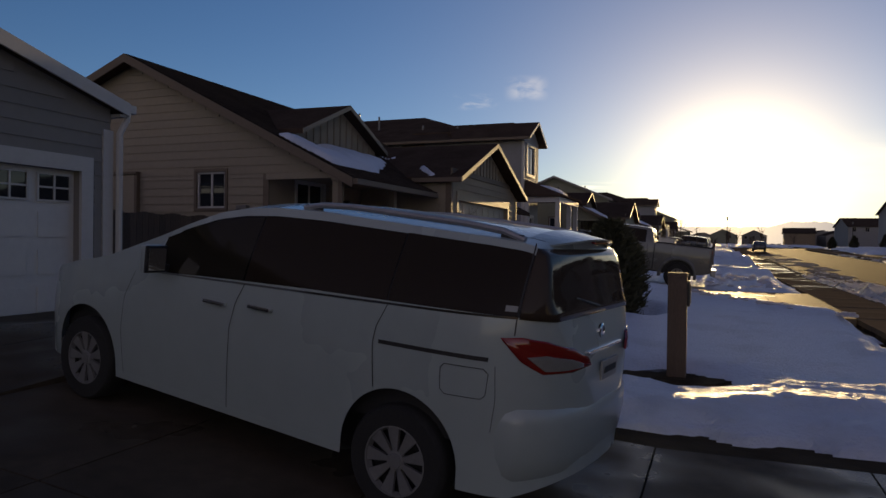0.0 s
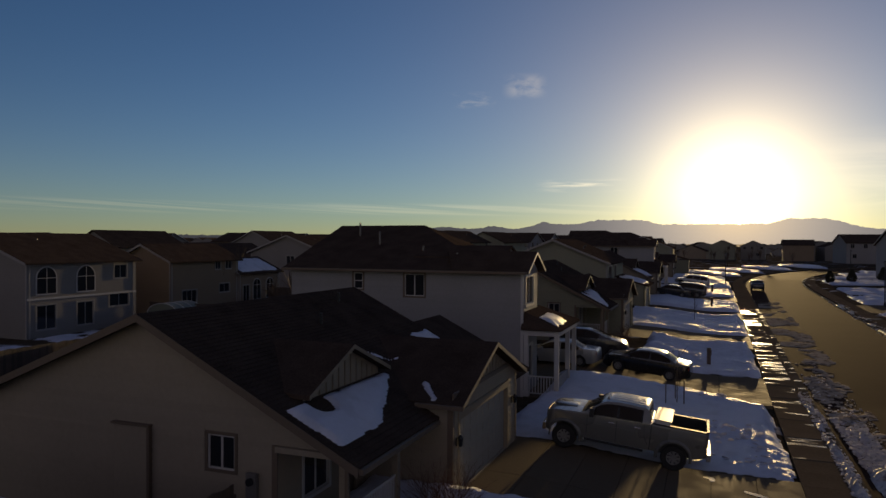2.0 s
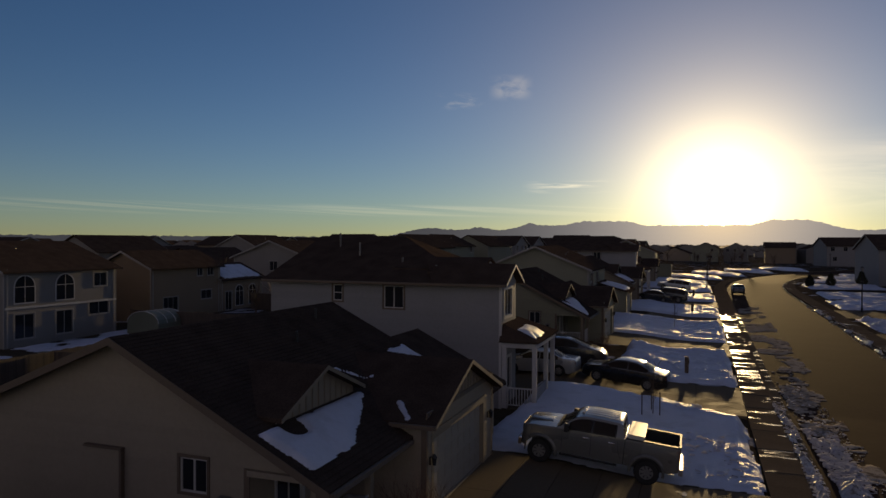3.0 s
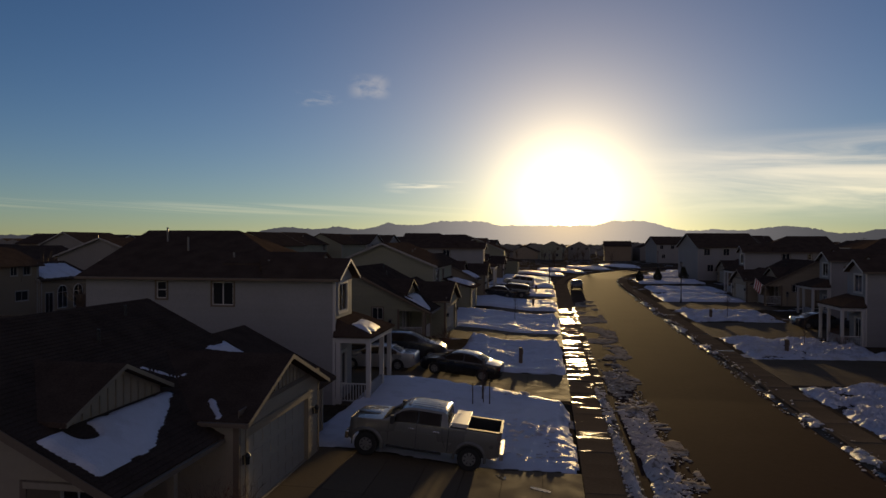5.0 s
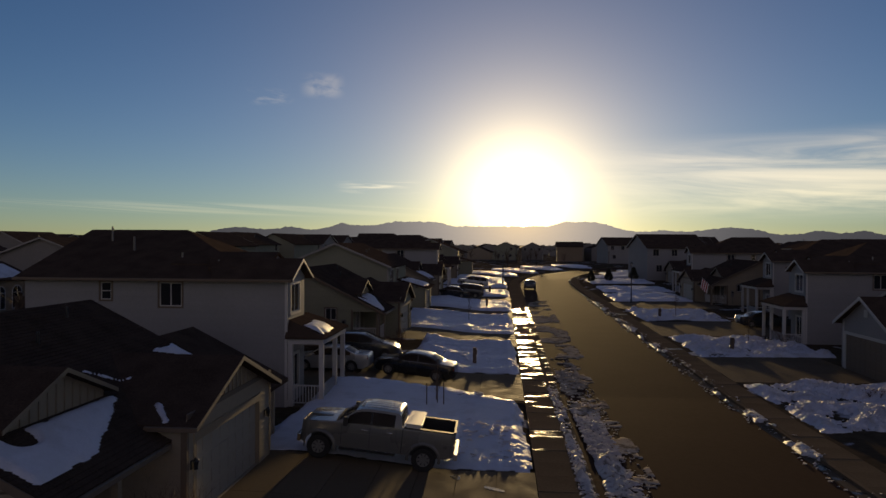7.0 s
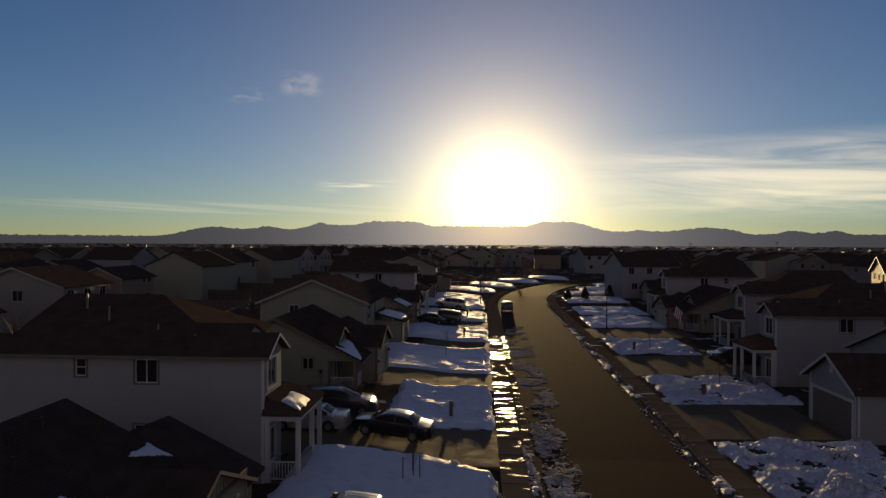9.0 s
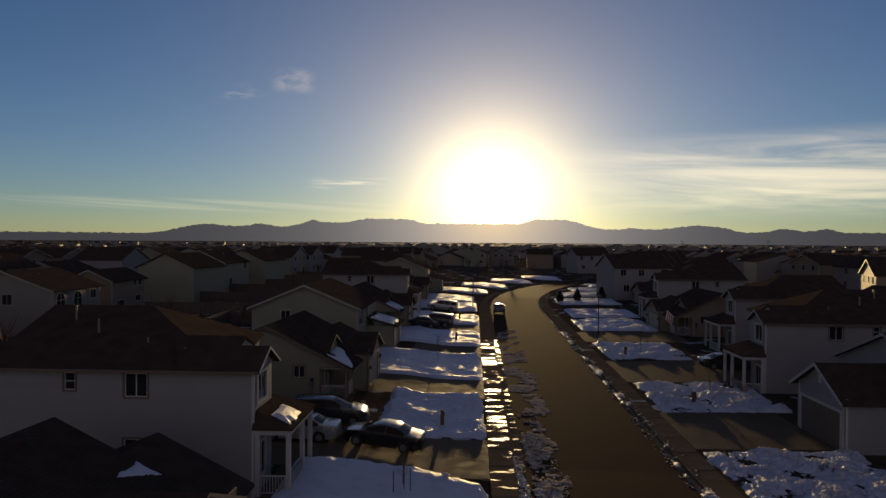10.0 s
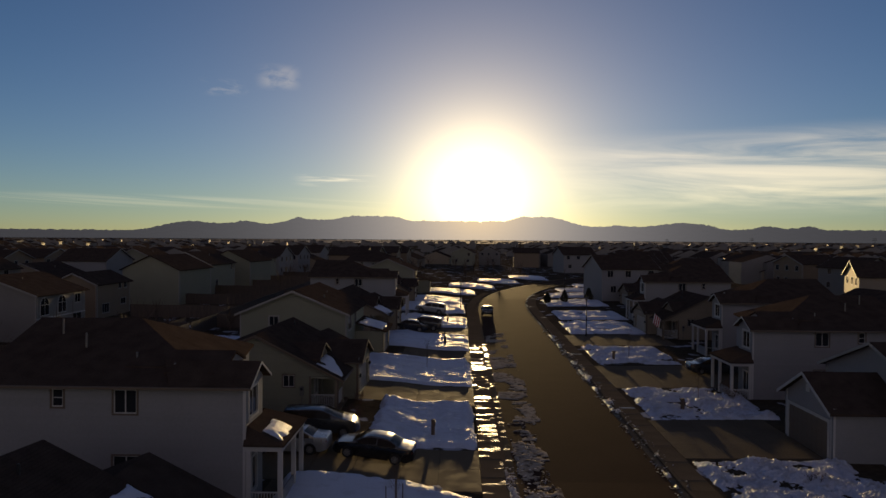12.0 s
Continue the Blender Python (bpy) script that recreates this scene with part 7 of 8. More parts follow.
b1 = plain_house("back_house", "grey two-storey house seen from its back yard", -57.5, -46.1, 36.2, 46.4, 0.2, 6.2, 2.1, "y", M["siding_grey"],
                 [("E", 37.0, 38.6, 1.1, 2.9), ("E", 40.5, 42.0, 1.1, 2.9), ("E", 43.6, 45.6, 2.3, 3.4), ("E", 44.1, 45.4, 4.6, 5.7), ("S", -52, -50.8, 4.4, 5.6)], M["trim_far"], group="houses on the next street")
arch_window(b1, -46.1, 37.8, 3.75, 5.7, 1.6)
arch_window(b1, -46.1, 41.3, 3.75, 5.7, 1.6)
part("band", box(-46.09, -46.05, 36.2, 46.4, 3.3, 3.45), M["trim"], b1)
roof_bits(b1, [(-50.5, 38.6, 7.5), (-50.3, 40.4, 7.5)], 0.3)
b2 = plain_house("back_house", "brown two-storey house with dining bay windows", -54.0, -47.5, 52.0, 62.0, 0.2, 5.9, 1.5, "y", M["siding_brown"],
                 [("E", 58.4, 59.2, 4.8, 5.6), ("E", 60.0, 60.9, 4.8, 5.6), ("E", 59.0, 60.6, 2.4, 3.3), ("E", 53.6, 55.6, 1.6, 2.9, 2)], M["trim_far"], group="houses on the next street")
b2w = plain_house("sunroom", "brown sunroom wing with snow on its low roof", -54.0, -47.4, 62.02, 69.5, 0.2, 4.4, 1.5, "y", M["siding_brown"],
                  [("E", 62.8, 63.9, 0.9, 2.9)], M["trim_far"], group="houses on the next street")
arch_window(b2w, -47.4, 65.2, 1.3, 3.5, 1.3)
arch_window(b2w, -47.4, 67.6, 1.3, 3.5, 1.3)
b3 = copy_thing(b1, pose(-51.5, 82.5, 0.4, 0, 0, 0))
b4 = copy_thing(b2, pose(-52.5, 102.0, 0.6, 0, 0, 0))
b5 = copy_thing(b1, pose(-52.0, 14.0, 0.1, 0, 0, 0))


# unseen houses added behind the drone, to darken reflections in windows and paint
plain_house("neighbour_house", "unseen tan single-storey house added behind for reflections", -21.0, -7.5, -19.5, -6.5, 0.5, 3.4, 2.4, "y", M["siding_tan"], [("N", -12.0, -10.8, 1.4, 2.7), ("E", -17.0, -12.2, 0.5, 2.7)], M["trim"])
plain_house("neighbour_house", "unseen grey two-storey house added behind for reflections", -20.5, -8.0, -37.0, -24.5, 0.5, 6.0, 2.3, "y", M["siding_grey"], [("N", -14.0, -12.8, 4.2, 5.5), ("E", -31.0, -29.5, 4.2, 5.5)], M["trim"])
plain_house("neighbour_house", "unseen pale two-storey house added behind for reflections", 25.0, 37.0, -18.0, -5.0, 0.2, 5.9, 2.2, "y", M["siding_white"], [("W", -14.0, -12.4, 4.1, 5.4), ("W", -9.0, -7.6, 4.1, 5.4)], M["trim"])


def yard_fence(x0, y0, x1, y1, label="weathered board fence between back yards"):
    """A long board fence of uneven pales on two rails."""
    r = random.Random(int(x0 * 7 + y0 * 13))
    bm = bmesh.new()
    n = max(2, int(math.hypot(x1 - x0, y1 - y0) / 0.9))
    d = Vector((x1 - x0, y1 - y0, 0)) / n
    side = Vector((-d.y, d.x, 0)).normalized() * 0.025
    rows_ = []
    for i in range(n + 1):
        p = Vector((x0, y0, 0)) + d * i
        g = gz(p.x, p.y)
        h = g + 1.75 + r.uniform(-0.05, 0.05)
        rows_.append([bm.verts.new(c) for c in ((*(p + side).xy, g - 0.1), (*(p + side).xy, h), (*(p - side).xy, h), (*(p - side).xy, g - 0.1))])
    for u, v in zip(rows_, rows_[1:]):
        for k in range(3):
            bm.faces.new((u[k], v[k], v[k + 1], u[k + 1]))
    bm.faces.new(rows_[0])
    bm.faces.new(rows_[-1][::-1])
    f = thing("board_fence", (x0, y0, gz(x0, y0)), label, "fence", "back yard fences")
    part("boarding", bm, M["fence"], f)
    return f


for k in range(9):
    y = 47.5 + 17.5 * k
    yard_fence(-30.5, y, -46.0, y + 0.4)
    if k % 2 == 0:
        yard_fence(-20.0, y + 8.0, -30.0, y + 8.0)
for y0, y1 in ((47.0, 82.0), (82.5, 120.0), (120.5, 170.0)):
    yard_fence(-30.3, y0, -30.3, y1)
    yard_fence(-64.5, y0, -64.5, y1)


# ---- the town beyond ----
random.seed(11)
def proto(name, label, w, d, eave, rise, ridge, wall_m, seed):
    """A town house to be repeated, with a few windows to each side."""
    r = random.Random(seed)
    wins = []
    for f, a, b in (("S", -w / 2, w / 2), ("E", -d / 2, d / 2)):
        for z in ((1.2, 4.1) if eave > 4 else (1.1,)):
            k = 2 + r.randint(0, 1)
            for i in range(k):
                c = a + (b - a) * (i + 0.5 + r.uniform(-0.12, 0.12)) / k
                if r.random() < 0.8:
                    wins.append((f, c - 0.55, c + 0.55, z, z + 1.25))
    h = plain_house(name, label, -w / 2, w / 2, -d / 2, d / 2, 0.0, eave, rise, ridge, wall_m, wins, M["trim_far"], group="houses of the town")
    roof_bits(h, [(w * 0.2, 0.3, eave + rise * 0.6)])
    return h


kinds = [
    proto("town_house", "grey gabled two-storey town house", 9.5, 11.5, 5.7, 2.2, "y", M["siding_grey"], 1),
    proto("town_house", "pale two-storey town house with dark roof", 11.0, 10.5, 5.8, 2.4, "x", M["siding_white"], 2),
    proto("town_house", "tan single-storey town house with dark roof", 13.0, 12.0, 3.2, 2.6, "y", M["siding_tan"], 3),
    proto("town_house", "sage two-storey town house with dark roof", 10.0, 12.0, 5.6, 2.3, "y", M["siding_green"], 4),
    proto("town_house", "brown two-storey town house with dark roof", 10.5, 11.0, 5.9, 2.0, "x", M["siding_brown"], 5),
]
spots = []
for row, x in enumerate((-78, -104, -138, -164, 56, 88, 114, 148)):
    for k in range(9):
        y = 24 + k * 18.2 + (row * 5) % 11 + (60 if x > 80 else 0) * 0
        if x == 56 and y < 70:
            y -= 30
        if abs(x - 56) < 1 and y > 98:
            continue
        spots.append((x + random.uniform(-2, 2), y + random.uniform(-1.5, 1.5)))
for k in range(9):
    spots.append((-50 + random.uniform(-2, 2), 122 + 18 * k))
for k in range(7):
    spots.append((-30 + 1.5 * k + random.uniform(-1, 1), 204 + 17 * k))
for k in range(3):
    spots.append((46 + 21 * k, 176 + 7 * k))
    spots.append((40 + 21 * k, 236 + 7 * k))
spots += [(3.5, 322.0), (16.0, 332.0), (-9.0, 338.0), (30.0, 300.0)]
for s in (142.0, 160.0, 178.0, 196.0, 214.0):
    p, n = road_at(s)
    spots.append(tuple((p + n * 22.0).xy))
first = set()
for x, y in spots:
    if 54 < x < 84 and 100 < y < 400:
        continue
    k = random.randrange(5)
    turn = random.choice((0, 180)) + (random.uniform(-15, -9) if x > 60 and random.random() < 0.3 else random.uniform(4, 14) if x > 30 else random.uniform(-7, 2))
    m = pose(x, y, gz(x, y) + 0.35, 0, 0, turn)
    if k not in first:
        first.add(k)
        kinds[k].matrix_basis = m
    else:
        c = copy_thing(kinds[k], m)
        if abs(x) > 95 or y > 190:
            for o in list(c.children):
                if o.name.split(".")[0] in ("corner_board", "vent_pipe"):
                    bpy.data.objects.remove(o)
# the gable end that the low sun strikes
lit = recolour(copy_thing(kinds[1], pose(74.5, 121.0, 1.4, 0, 0, 163)), M["siding_white"], M["siding_tan"])
tagged(lit, "tan house whose gable end is sunlit")


def far_town():
    """Roofs and walls out to the horizon, too small to tell apart."""
    r = random.Random(5)
    verts, faces, mats = [], [], []
    for i in range(1900):
        y = 200 + 1400 * r.random() ** 1.5
        x = r.uniform(-0.95, 0.95) * (y + 120)
        if (y < 300 and abs(x) < 70) or -9 < x - 0.03 * y < 11:
            continue
        if i % 4 == 0:
            x, y = r.choice((-1, 1)) * r.uniform(180, 900), r.uniform(40, 600)
        elif i % 4 == 1:
            x, y = r.choice((-1, 1)) * r.uniform(70, 190), r.uniform(190, 330)
        w, d, e, t = r.uniform(4.5, 6.5), r.uniform(5, 7), r.choice((3.0, 5.6, 5.8)), r.uniform(1.8, 2.6)
        z = gz(x, y)
        if abs(x - 70) < 12 and y < 420:
            continue
        if r.random() < 0.5:
            w, d = d, w
        a = r.uniform(-0.3, 0.3)
        c, s = math.cos(a), math.sin(a)
        n = len(verts)
        for px, py, pz in ((-w, -d, 0), (w, -d, 0), (w, d, 0), (-w, d, 0), (-w, -d, e), (w, -d, e), (w, d, e), (-w, d, e), (0, -d, e + t), (0, d, e + t)):
            verts.append((x + c * px - s * py, y + s * px + c * py, z + pz))
        for f, m in (((0, 1, 5, 4), 0), ((1, 2, 6, 5), 0), ((2, 3, 7, 6), 0), ((3, 0, 4, 7), 0), ((4, 5, 8), 0), ((6, 7, 9), 0), ((5, 6, 9, 8), 1), ((7, 4, 8, 9), 1)):
            faces.append(tuple(n + k for k in f))
            mats.append(m)
    me = bpy.data.meshes.new("far_town")
    me.from_pydata(verts, [], faces)
    me.materials.append(M["siding_grey"])
    me.materials.append(M["shingle"])
    me.polygons.foreach_set("material_index", mats)
    return tagged(new("far_town", me), "rows of distant suburban houses with dark roofs", "houses", kind="stuff")


far_town()


def far_trees():
    """Bare treetops among the distant roofs."""
    r = random.Random(8)
    verts, faces = [], []
    for i in range(1500):
        y = (60 if i % 3 == 0 else 150) + 1500 * r.random() ** (3.2 if i % 3 == 0 else 1.4)
        x = r.uniform(-0.95, 0.95) * (y + 80)
        if abs(road_offset(x, y)) < (36 if y < 150 else 14):
            continue
        z, h = gz(x, y), r.uniform(3, 7.5)
        for k in range(26):
            p = Vector((x, y, z + h * r.uniform(0.15, 0.5)))
            q = p + Vector((r.gauss(0, 1) * h * 0.22, r.gauss(0, 1) * h * 0.22, h * r.uniform(0.25, 0.55)))
            n = len(verts)
            wv = Vector((r.gauss(0, 1), r.gauss(0, 1), 0)).normalized() * 0.05 * (1 + y / 700)
            verts.extend((tuple(p - wv), tuple(p + wv), tuple(q)))
            faces.append((n, n + 1, n + 2))
        n = len(verts)
        verts.extend(((x - 0.12, y, z), (x + 0.12, y, z), (x, y, z + h * 0.7)))
        faces.append((n, n + 1, n + 2))
    me = bpy.data.meshes.new("far_trees")
    me.from_pydata(verts, [], faces)
    me.materials.append(M["bark"])
    return tagged(new("far_trees", me), "bare winter trees among distant roofs", "trees", kind="stuff")


far_trees()

# ---- yards ----
def mailbox_post(x, y, h, label, turn=0):
    z = gz(x, y) - 0.02
    p = thing("mailbox", (x, y, z), label, "mailbox", "mailboxes along the street")
    part("post", box(x - 0.115, x + 0.115, y - 0.115, y + 0.115, z - 0.2, z + h - 0.05, 0.006), M["wood_post"], p)
    part("cap", box(x - 0.122, x + 0.122, y - 0.122, y + 0.122, z + h - 0.048, z + h, 0.008), M["wood_post"], p)
    b = part("letter_box", box(x + 0.117, x + 0.15, y - 0.1, y + 0.1, z + h - 0.42, z + h - 0.1, 0.01), M["black"], p, "dark metal letter box")
    part("letter_flap", box(x + 0.152, x + 0.16, y - 0.08, y + 0.08, z + h - 0.38, z + h - 0.14), M["metal"], b)
    return p


mailbox_post(-0.42, 9.95, 1.34, "brown wooden mailbox pillar standing in snow")
mailbox_post(-0.15, 45.6, 1.2, "brown wooden mailbox pillar in a snowy lawn")
mailbox_post(-0.1, 81.0, 1.2, "brown wooden mailbox pillar in a snowy lawn")
mailbox_post(-0.1, 100.5, 1.2, "brown wooden mailbox pillar in a snowy lawn")
mailbox_post(18.1, 52.4, 1.1, "dark mailbox pillar at the edge of patchy snow")
mailbox_post(17.4, 72.4, 1.1, "dark mailbox pillar on a driveway's edge")
bm = bmesh.new()
ring = [bm.verts.new((-0.42 + (0.62 + 0.1 * math.sin(3 * a)) * math.cos(a) + 0.1, 9.95 + (0.52 + 0.05 * math.cos(2 * a)) * math.sin(a), gz(-0.4, 9.9) + 0.012)) for a in [2 * math.pi * i / 24 for i in range(24)]]
low = [bm.verts.new((v.co.x * 1.0, v.co.y, v.co.z - 0.3)) for v in ring]
bm.faces.new(ring)
for i in range(24):
    bm.faces.new((ring[i], low[i], low[(i + 1) % 24], ring[(i + 1) % 24]))
solo("bare_soil", bm, M["soil"], "bare dark soil melted free round the pillar", "soil", "stuff")


def spruce(x, y, h, r0, label, seed):
    """A young dense conifer: tapered trunk and whorls of short needled sprays."""
    rnd = random.Random(seed)
    z = gz(x, y)
    t = thing("spruce", (x, y, z), label, "tree")
    part("trunk", tube((x, y, z - 0.1), (x, y, z + h * 0.95), 0.06, 0.01, 8), M["bark"], t)
    verts, faces = [], []
    for i in range(5600):
        f = rnd.random() ** 0.8
        rad = r0 * min(1.0, 0.72 + f * 1.1) * (1 - max(0, f - 0.25) / 0.75) ** 0.62 * (1 + 0.16 * math.sin(7 * f + seed)) + 0.05
        rad *= 0.5 + 0.6 * rnd.random()
        a = rnd.uniform(0, 2 * math.pi)
        p = Vector((x + rad * math.cos(a), y + rad * math.sin(a), z + 0.08 + f * h * 0.95))
        d = Vector((math.cos(a), math.sin(a), rnd.uniform(0.1, 1.1))).normalized() + Vector((rnd.gauss(0, 0.35), rnd.gauss(0, 0.35), rnd.gauss(0, 0.25)))
        d = d.normalized() * rnd.uniform(0.09, 0.2)
        s = d.cross(Vector((rnd.gauss(0, 1), rnd.gauss(0, 1), rnd.gauss(0, 1)))).normalized() * rnd.uniform(0.016, 0.034)
        n = len(verts)
        verts.extend((tuple(p - d * 0.4), tuple(p + s), tuple(p + d), tuple(p - s)))
        faces.append((n, n + 1, n + 2, n + 3))
    me = bpy.data.meshes.new("crown")
    me.from_pydata([tuple(Vector(v) - Vector((x, y, z))) for v in verts], [], faces)
    me.materials.append(M["needles"])
    ob = new("crown", me)
    ob.parent = t
    return t


spruce(-1.87, 14.3, 1.9, 0.72, "small dense green spruce standing in snow", 3)
spruce(17.6, 128.0, 2.0, 0.6, "small dark conifer beside a lawn", 4)
spruce(21.0, 130.0, 2.2, 0.6, "small dark conifer beside a lawn", 5)
spruce(26.0, 133.0, 2.4, 0.7, "small dark conifer beside a lawn", 6)


def twig_shrub(x, y, h, spread, stems, label, seed, material="twig"):
    """A leafless shrub: forked, thinning stems from one root."""
    rnd = random.Random(seed)
    z = gz(x, y)
    t = thing("bare_shrub", (x, y, z), label, "shrub")
    bm = bmesh.new()

    def grow(p, d, length, r, depth):
        q = p + d * length
        bm_tube(bm, p, q, r, r * 0.65, 4, False)
        if depth:
            for _ in range(rnd.choice((2, 3))):
                e = (d + Vector((rnd.gauss(0, 0.42), rnd.gauss(0, 0.42), rnd.gauss(0.08, 0.25)))).normalized()
                grow(p + d * length * rnd.uniform(0.55, 1.0), e, length * rnd.uniform(0.55, 0.8), r * 0.6, depth - 1)

    for i in range(stems):
        a = rnd.uniform(0, 2 * math.pi)
        d = Vector((math.cos(a) * spread * rnd.random(), math.sin(a) * spread * rnd.random(), 1)).normalized()
        grow(Vector((x + 0.12 * math.cos(a), y + 0.12 * math.sin(a), z - 0.05)), d, h * rnd.uniform(0.35, 0.5), 0.012, 3)
    part("twig_crown", bm, M[material], t)
    return t


twig_shrub(-6.55, 12.3, 1.75, 1.1, 40, "leafless red-brown shrub before the porch", 1)
twig_shrub(-6.1, 13.2, 1.5, 1.2, 30, "leafless red-brown shrub before the porch", 2)
twig_shrub(-6.2, 16.5, 1.8, 0.9, 40, "leafless brown shrub beside the garage", 3)
twig_shrub(-5.6, 46.4, 1.6, 0.8, 22, "leafless brown shrub by a driveway", 4)
twig_shrub(-5.9, 52.2, 1.2, 0.8, 16, "leafless brown shrub by a driveway", 6)
twig_shrub(20.6, 37.8, 0.8, 0.9, 14, "leafless shrub in patchy snow", 7)
twig_shrub(23.6, 58.4, 1.4, 0.9, 18, "dark leafless shrub beside a porch", 8)
twig_shrub(23.4, 56.6, 1.2, 0.9, 18, "dark leafless shrub beside a porch", 9)


def sapling(x, y, h, label, stakes=True, seed=1):
    rnd = random.Random(seed)
    z = gz(x, y)
    t = thing("sapling", (x, y, z), label, "tree")
    bm = tube((x, y, z - 0.1), (x, y, z + h * 0.8), 0.025, 0.012, 6)
    for i in range(26):
        f = rnd.uniform(0.35, 0.95)
        p = Vector((x, y, z + h * 0.8 * f))
        a = rnd.uniform(0, 6.28)
        q = p + Vector((math.cos(a) * 0.35, math.sin(a) * 0.35, 0.55)) * rnd.uniform(0.5, 1.1)
        bm_tube(bm, p, q, 0.008, 0.003, 4, False)
        bm_tube(bm, p.lerp(q, 0.6), q + Vector((rnd.gauss(0, 0.12), rnd.gauss(0, 0.12), 0.15)), 0.005, 0.002, 4, False)
    part("trunk", bm, M["bark"], t)
    if stakes:
        for dx, dy in ((-0.45, -0.5), (0.3, -0.1), (-0.1, 0.55)):
            s = part("stake", tube((x + dx, y + dy, z - 0.1), (x + dx, y + dy, z + 1.5), 0.025, seg=6), M["wood_post"], t)
            part("tie", tube((x + dx, y + dy, z + 1.4), (x, y, z + 1.45), 0.006, seg=4), M["black"], s)
    return t


sapling(-1.4, 33.0, 3.2, "staked leafless sapling in a snowy lawn", True, 1)
sapling(-1.5, 66.5, 3.4, "leafless sapling in a snowy lawn", False, 2)
sapling(20.3, 55.5, 3.0, "leafless sapling in patchy snow", False, 3)
sapling(19.6, 75.0, 3.2, "leafless sapling in patchy snow", False, 4)


def street_lamp(x, y, h, label, arm=0):
    z = gz(x, y)
    l = thing("street_lamp", (x, y, z), label, "street lamp", "street lamps")
    part("base", tube((x, y, z - 0.1), (x, y, z + 0.5), 0.12, 0.1, 12), M["black"], l)
    part("pole", tube((x, y, z + 0.5), (x, y, z + h - 0.45), 0.065, 0.05, 10), M["black"], l)
    part("lantern", tube((x, y, z + h - 0.45), (x, y, z + h - 0.08), 0.11, 0.17, 8), P["lamp_clear"], l, "clear lamp glass")
    part("hood", tube((x, y, z + h - 0.08), (x, y, z + h + 0.08), 0.22, 0.04, 8), M["black"], l)
    return l


street_lamp(17.6, 89.0, 5.0, "black post-top street lamp on the grass verge")
street_lamp(1.8, 118.0, 5.0, "black post-top street lamp on a snowy verge")
street_lamp(24.0, 150.0, 5.0, "black post-top street lamp at the bend")


def fence(x0, y0, x1, y1, h, label, pitch=0.15, posts=2.4):
    """A privacy fence: posts, two rails and upright pickets."""
    a, b = Vector((x0, y0, 0)), Vector((x1, y1, 0))
    d = (b - a).normalized()
    L = (b - a).length
    f = thing("wood_fence", (x0, y0, gz(x0, y0)), label, "fence", "yard fences")
    turn = math.atan2(d.y, d.x)
    pk = finish("picket", box(-pitch / 2 + 0.004, pitch / 2 - 0.004, -0.01, 0.01, 0.05, h), M["fence"])
    po = finish("post", box(-0.045, 0.045, -0.045, 0.045, -0.3, h - 0.02), M["fence"])
    for i in range(int(L / pitch)):
        p = a + d * (i + 0.5) * pitch
        ob = shared("picket", pk, f, (p.x, p.y, gz(p.x, p.y) + 0.02 * math.sin(i * 5.1)), (0, 0, turn))
    for i in range(int(L / posts) + 1):
        p = a + d * min(L, i * posts) + Vector((-d.y, d.x, 0)) * 0.075
        shared("post", po, f, (p.x, p.y, gz(p.x, p.y)), (0, 0, turn))
    for z in (0.4, h - 0.35):
        q = [a + Vector((-d.y, d.x, 0)) * 0.012, b + Vector((-d.y, d.x, 0)) * 0.012]
        w = Vector((-d.y, d.x, 0)) * 0.035
        pts = [(*(q[0]).xy, gz(*q[0].xy) + z), (*(q[1]).xy, gz(*q[1].xy) + z), (*(q[1]).xy, gz(*q[1].xy) + z + 0.09), (*(q[0]).xy, gz(*q[0].xy) + z + 0.09)]
        part("rail", prism(pts, w), M["fence"], f)
    return f


fence(-10.35, 8.1, -10.35, 13.62, 1.5, "weathered wooden privacy fence between two houses")
fence(-33.0, 2.0, -33.0, 46.0, 1.7, "weathered wooden back-yard fence")
fence(-33.0, 46.2, -33.0, 88.0, 1.7, "weathered wooden back-yard fence")
fence(-32.9, 28.9, -20.8, 28.9, 1.7, "weathered wooden fence between back yards")
fence(-32.9, 47.3, -20.5, 47.3, 1.7, "weathered wooden fence between back yards")
snow_patch("snow_yard", -46.0, -33.4, 22.0, 34.0, 0.15, "snow in a back yard", seed=51.0, step=0.5, edge=1.5, cover=0.35)
snow_patch("snow_yard", -46.0, -33.4, 36.0, 48.0, 0.15, "snow in a back yard", seed=53.0, step=0.5, edge=1.5, cover=0.2)
snow_patch("snow_yard", -32.0, -21.5, 48.0, 64.0, 0.15, "snow in a back yard", seed=55.0, step=0.5, edge=1.5, cover=0.15)
snow_patch("snow_yard", -34.0, -21.5, 68.0, 84.0, 0.15, "snow in a back yard", seed=57.0, step=0.5, edge=1.5, cover=0.15)


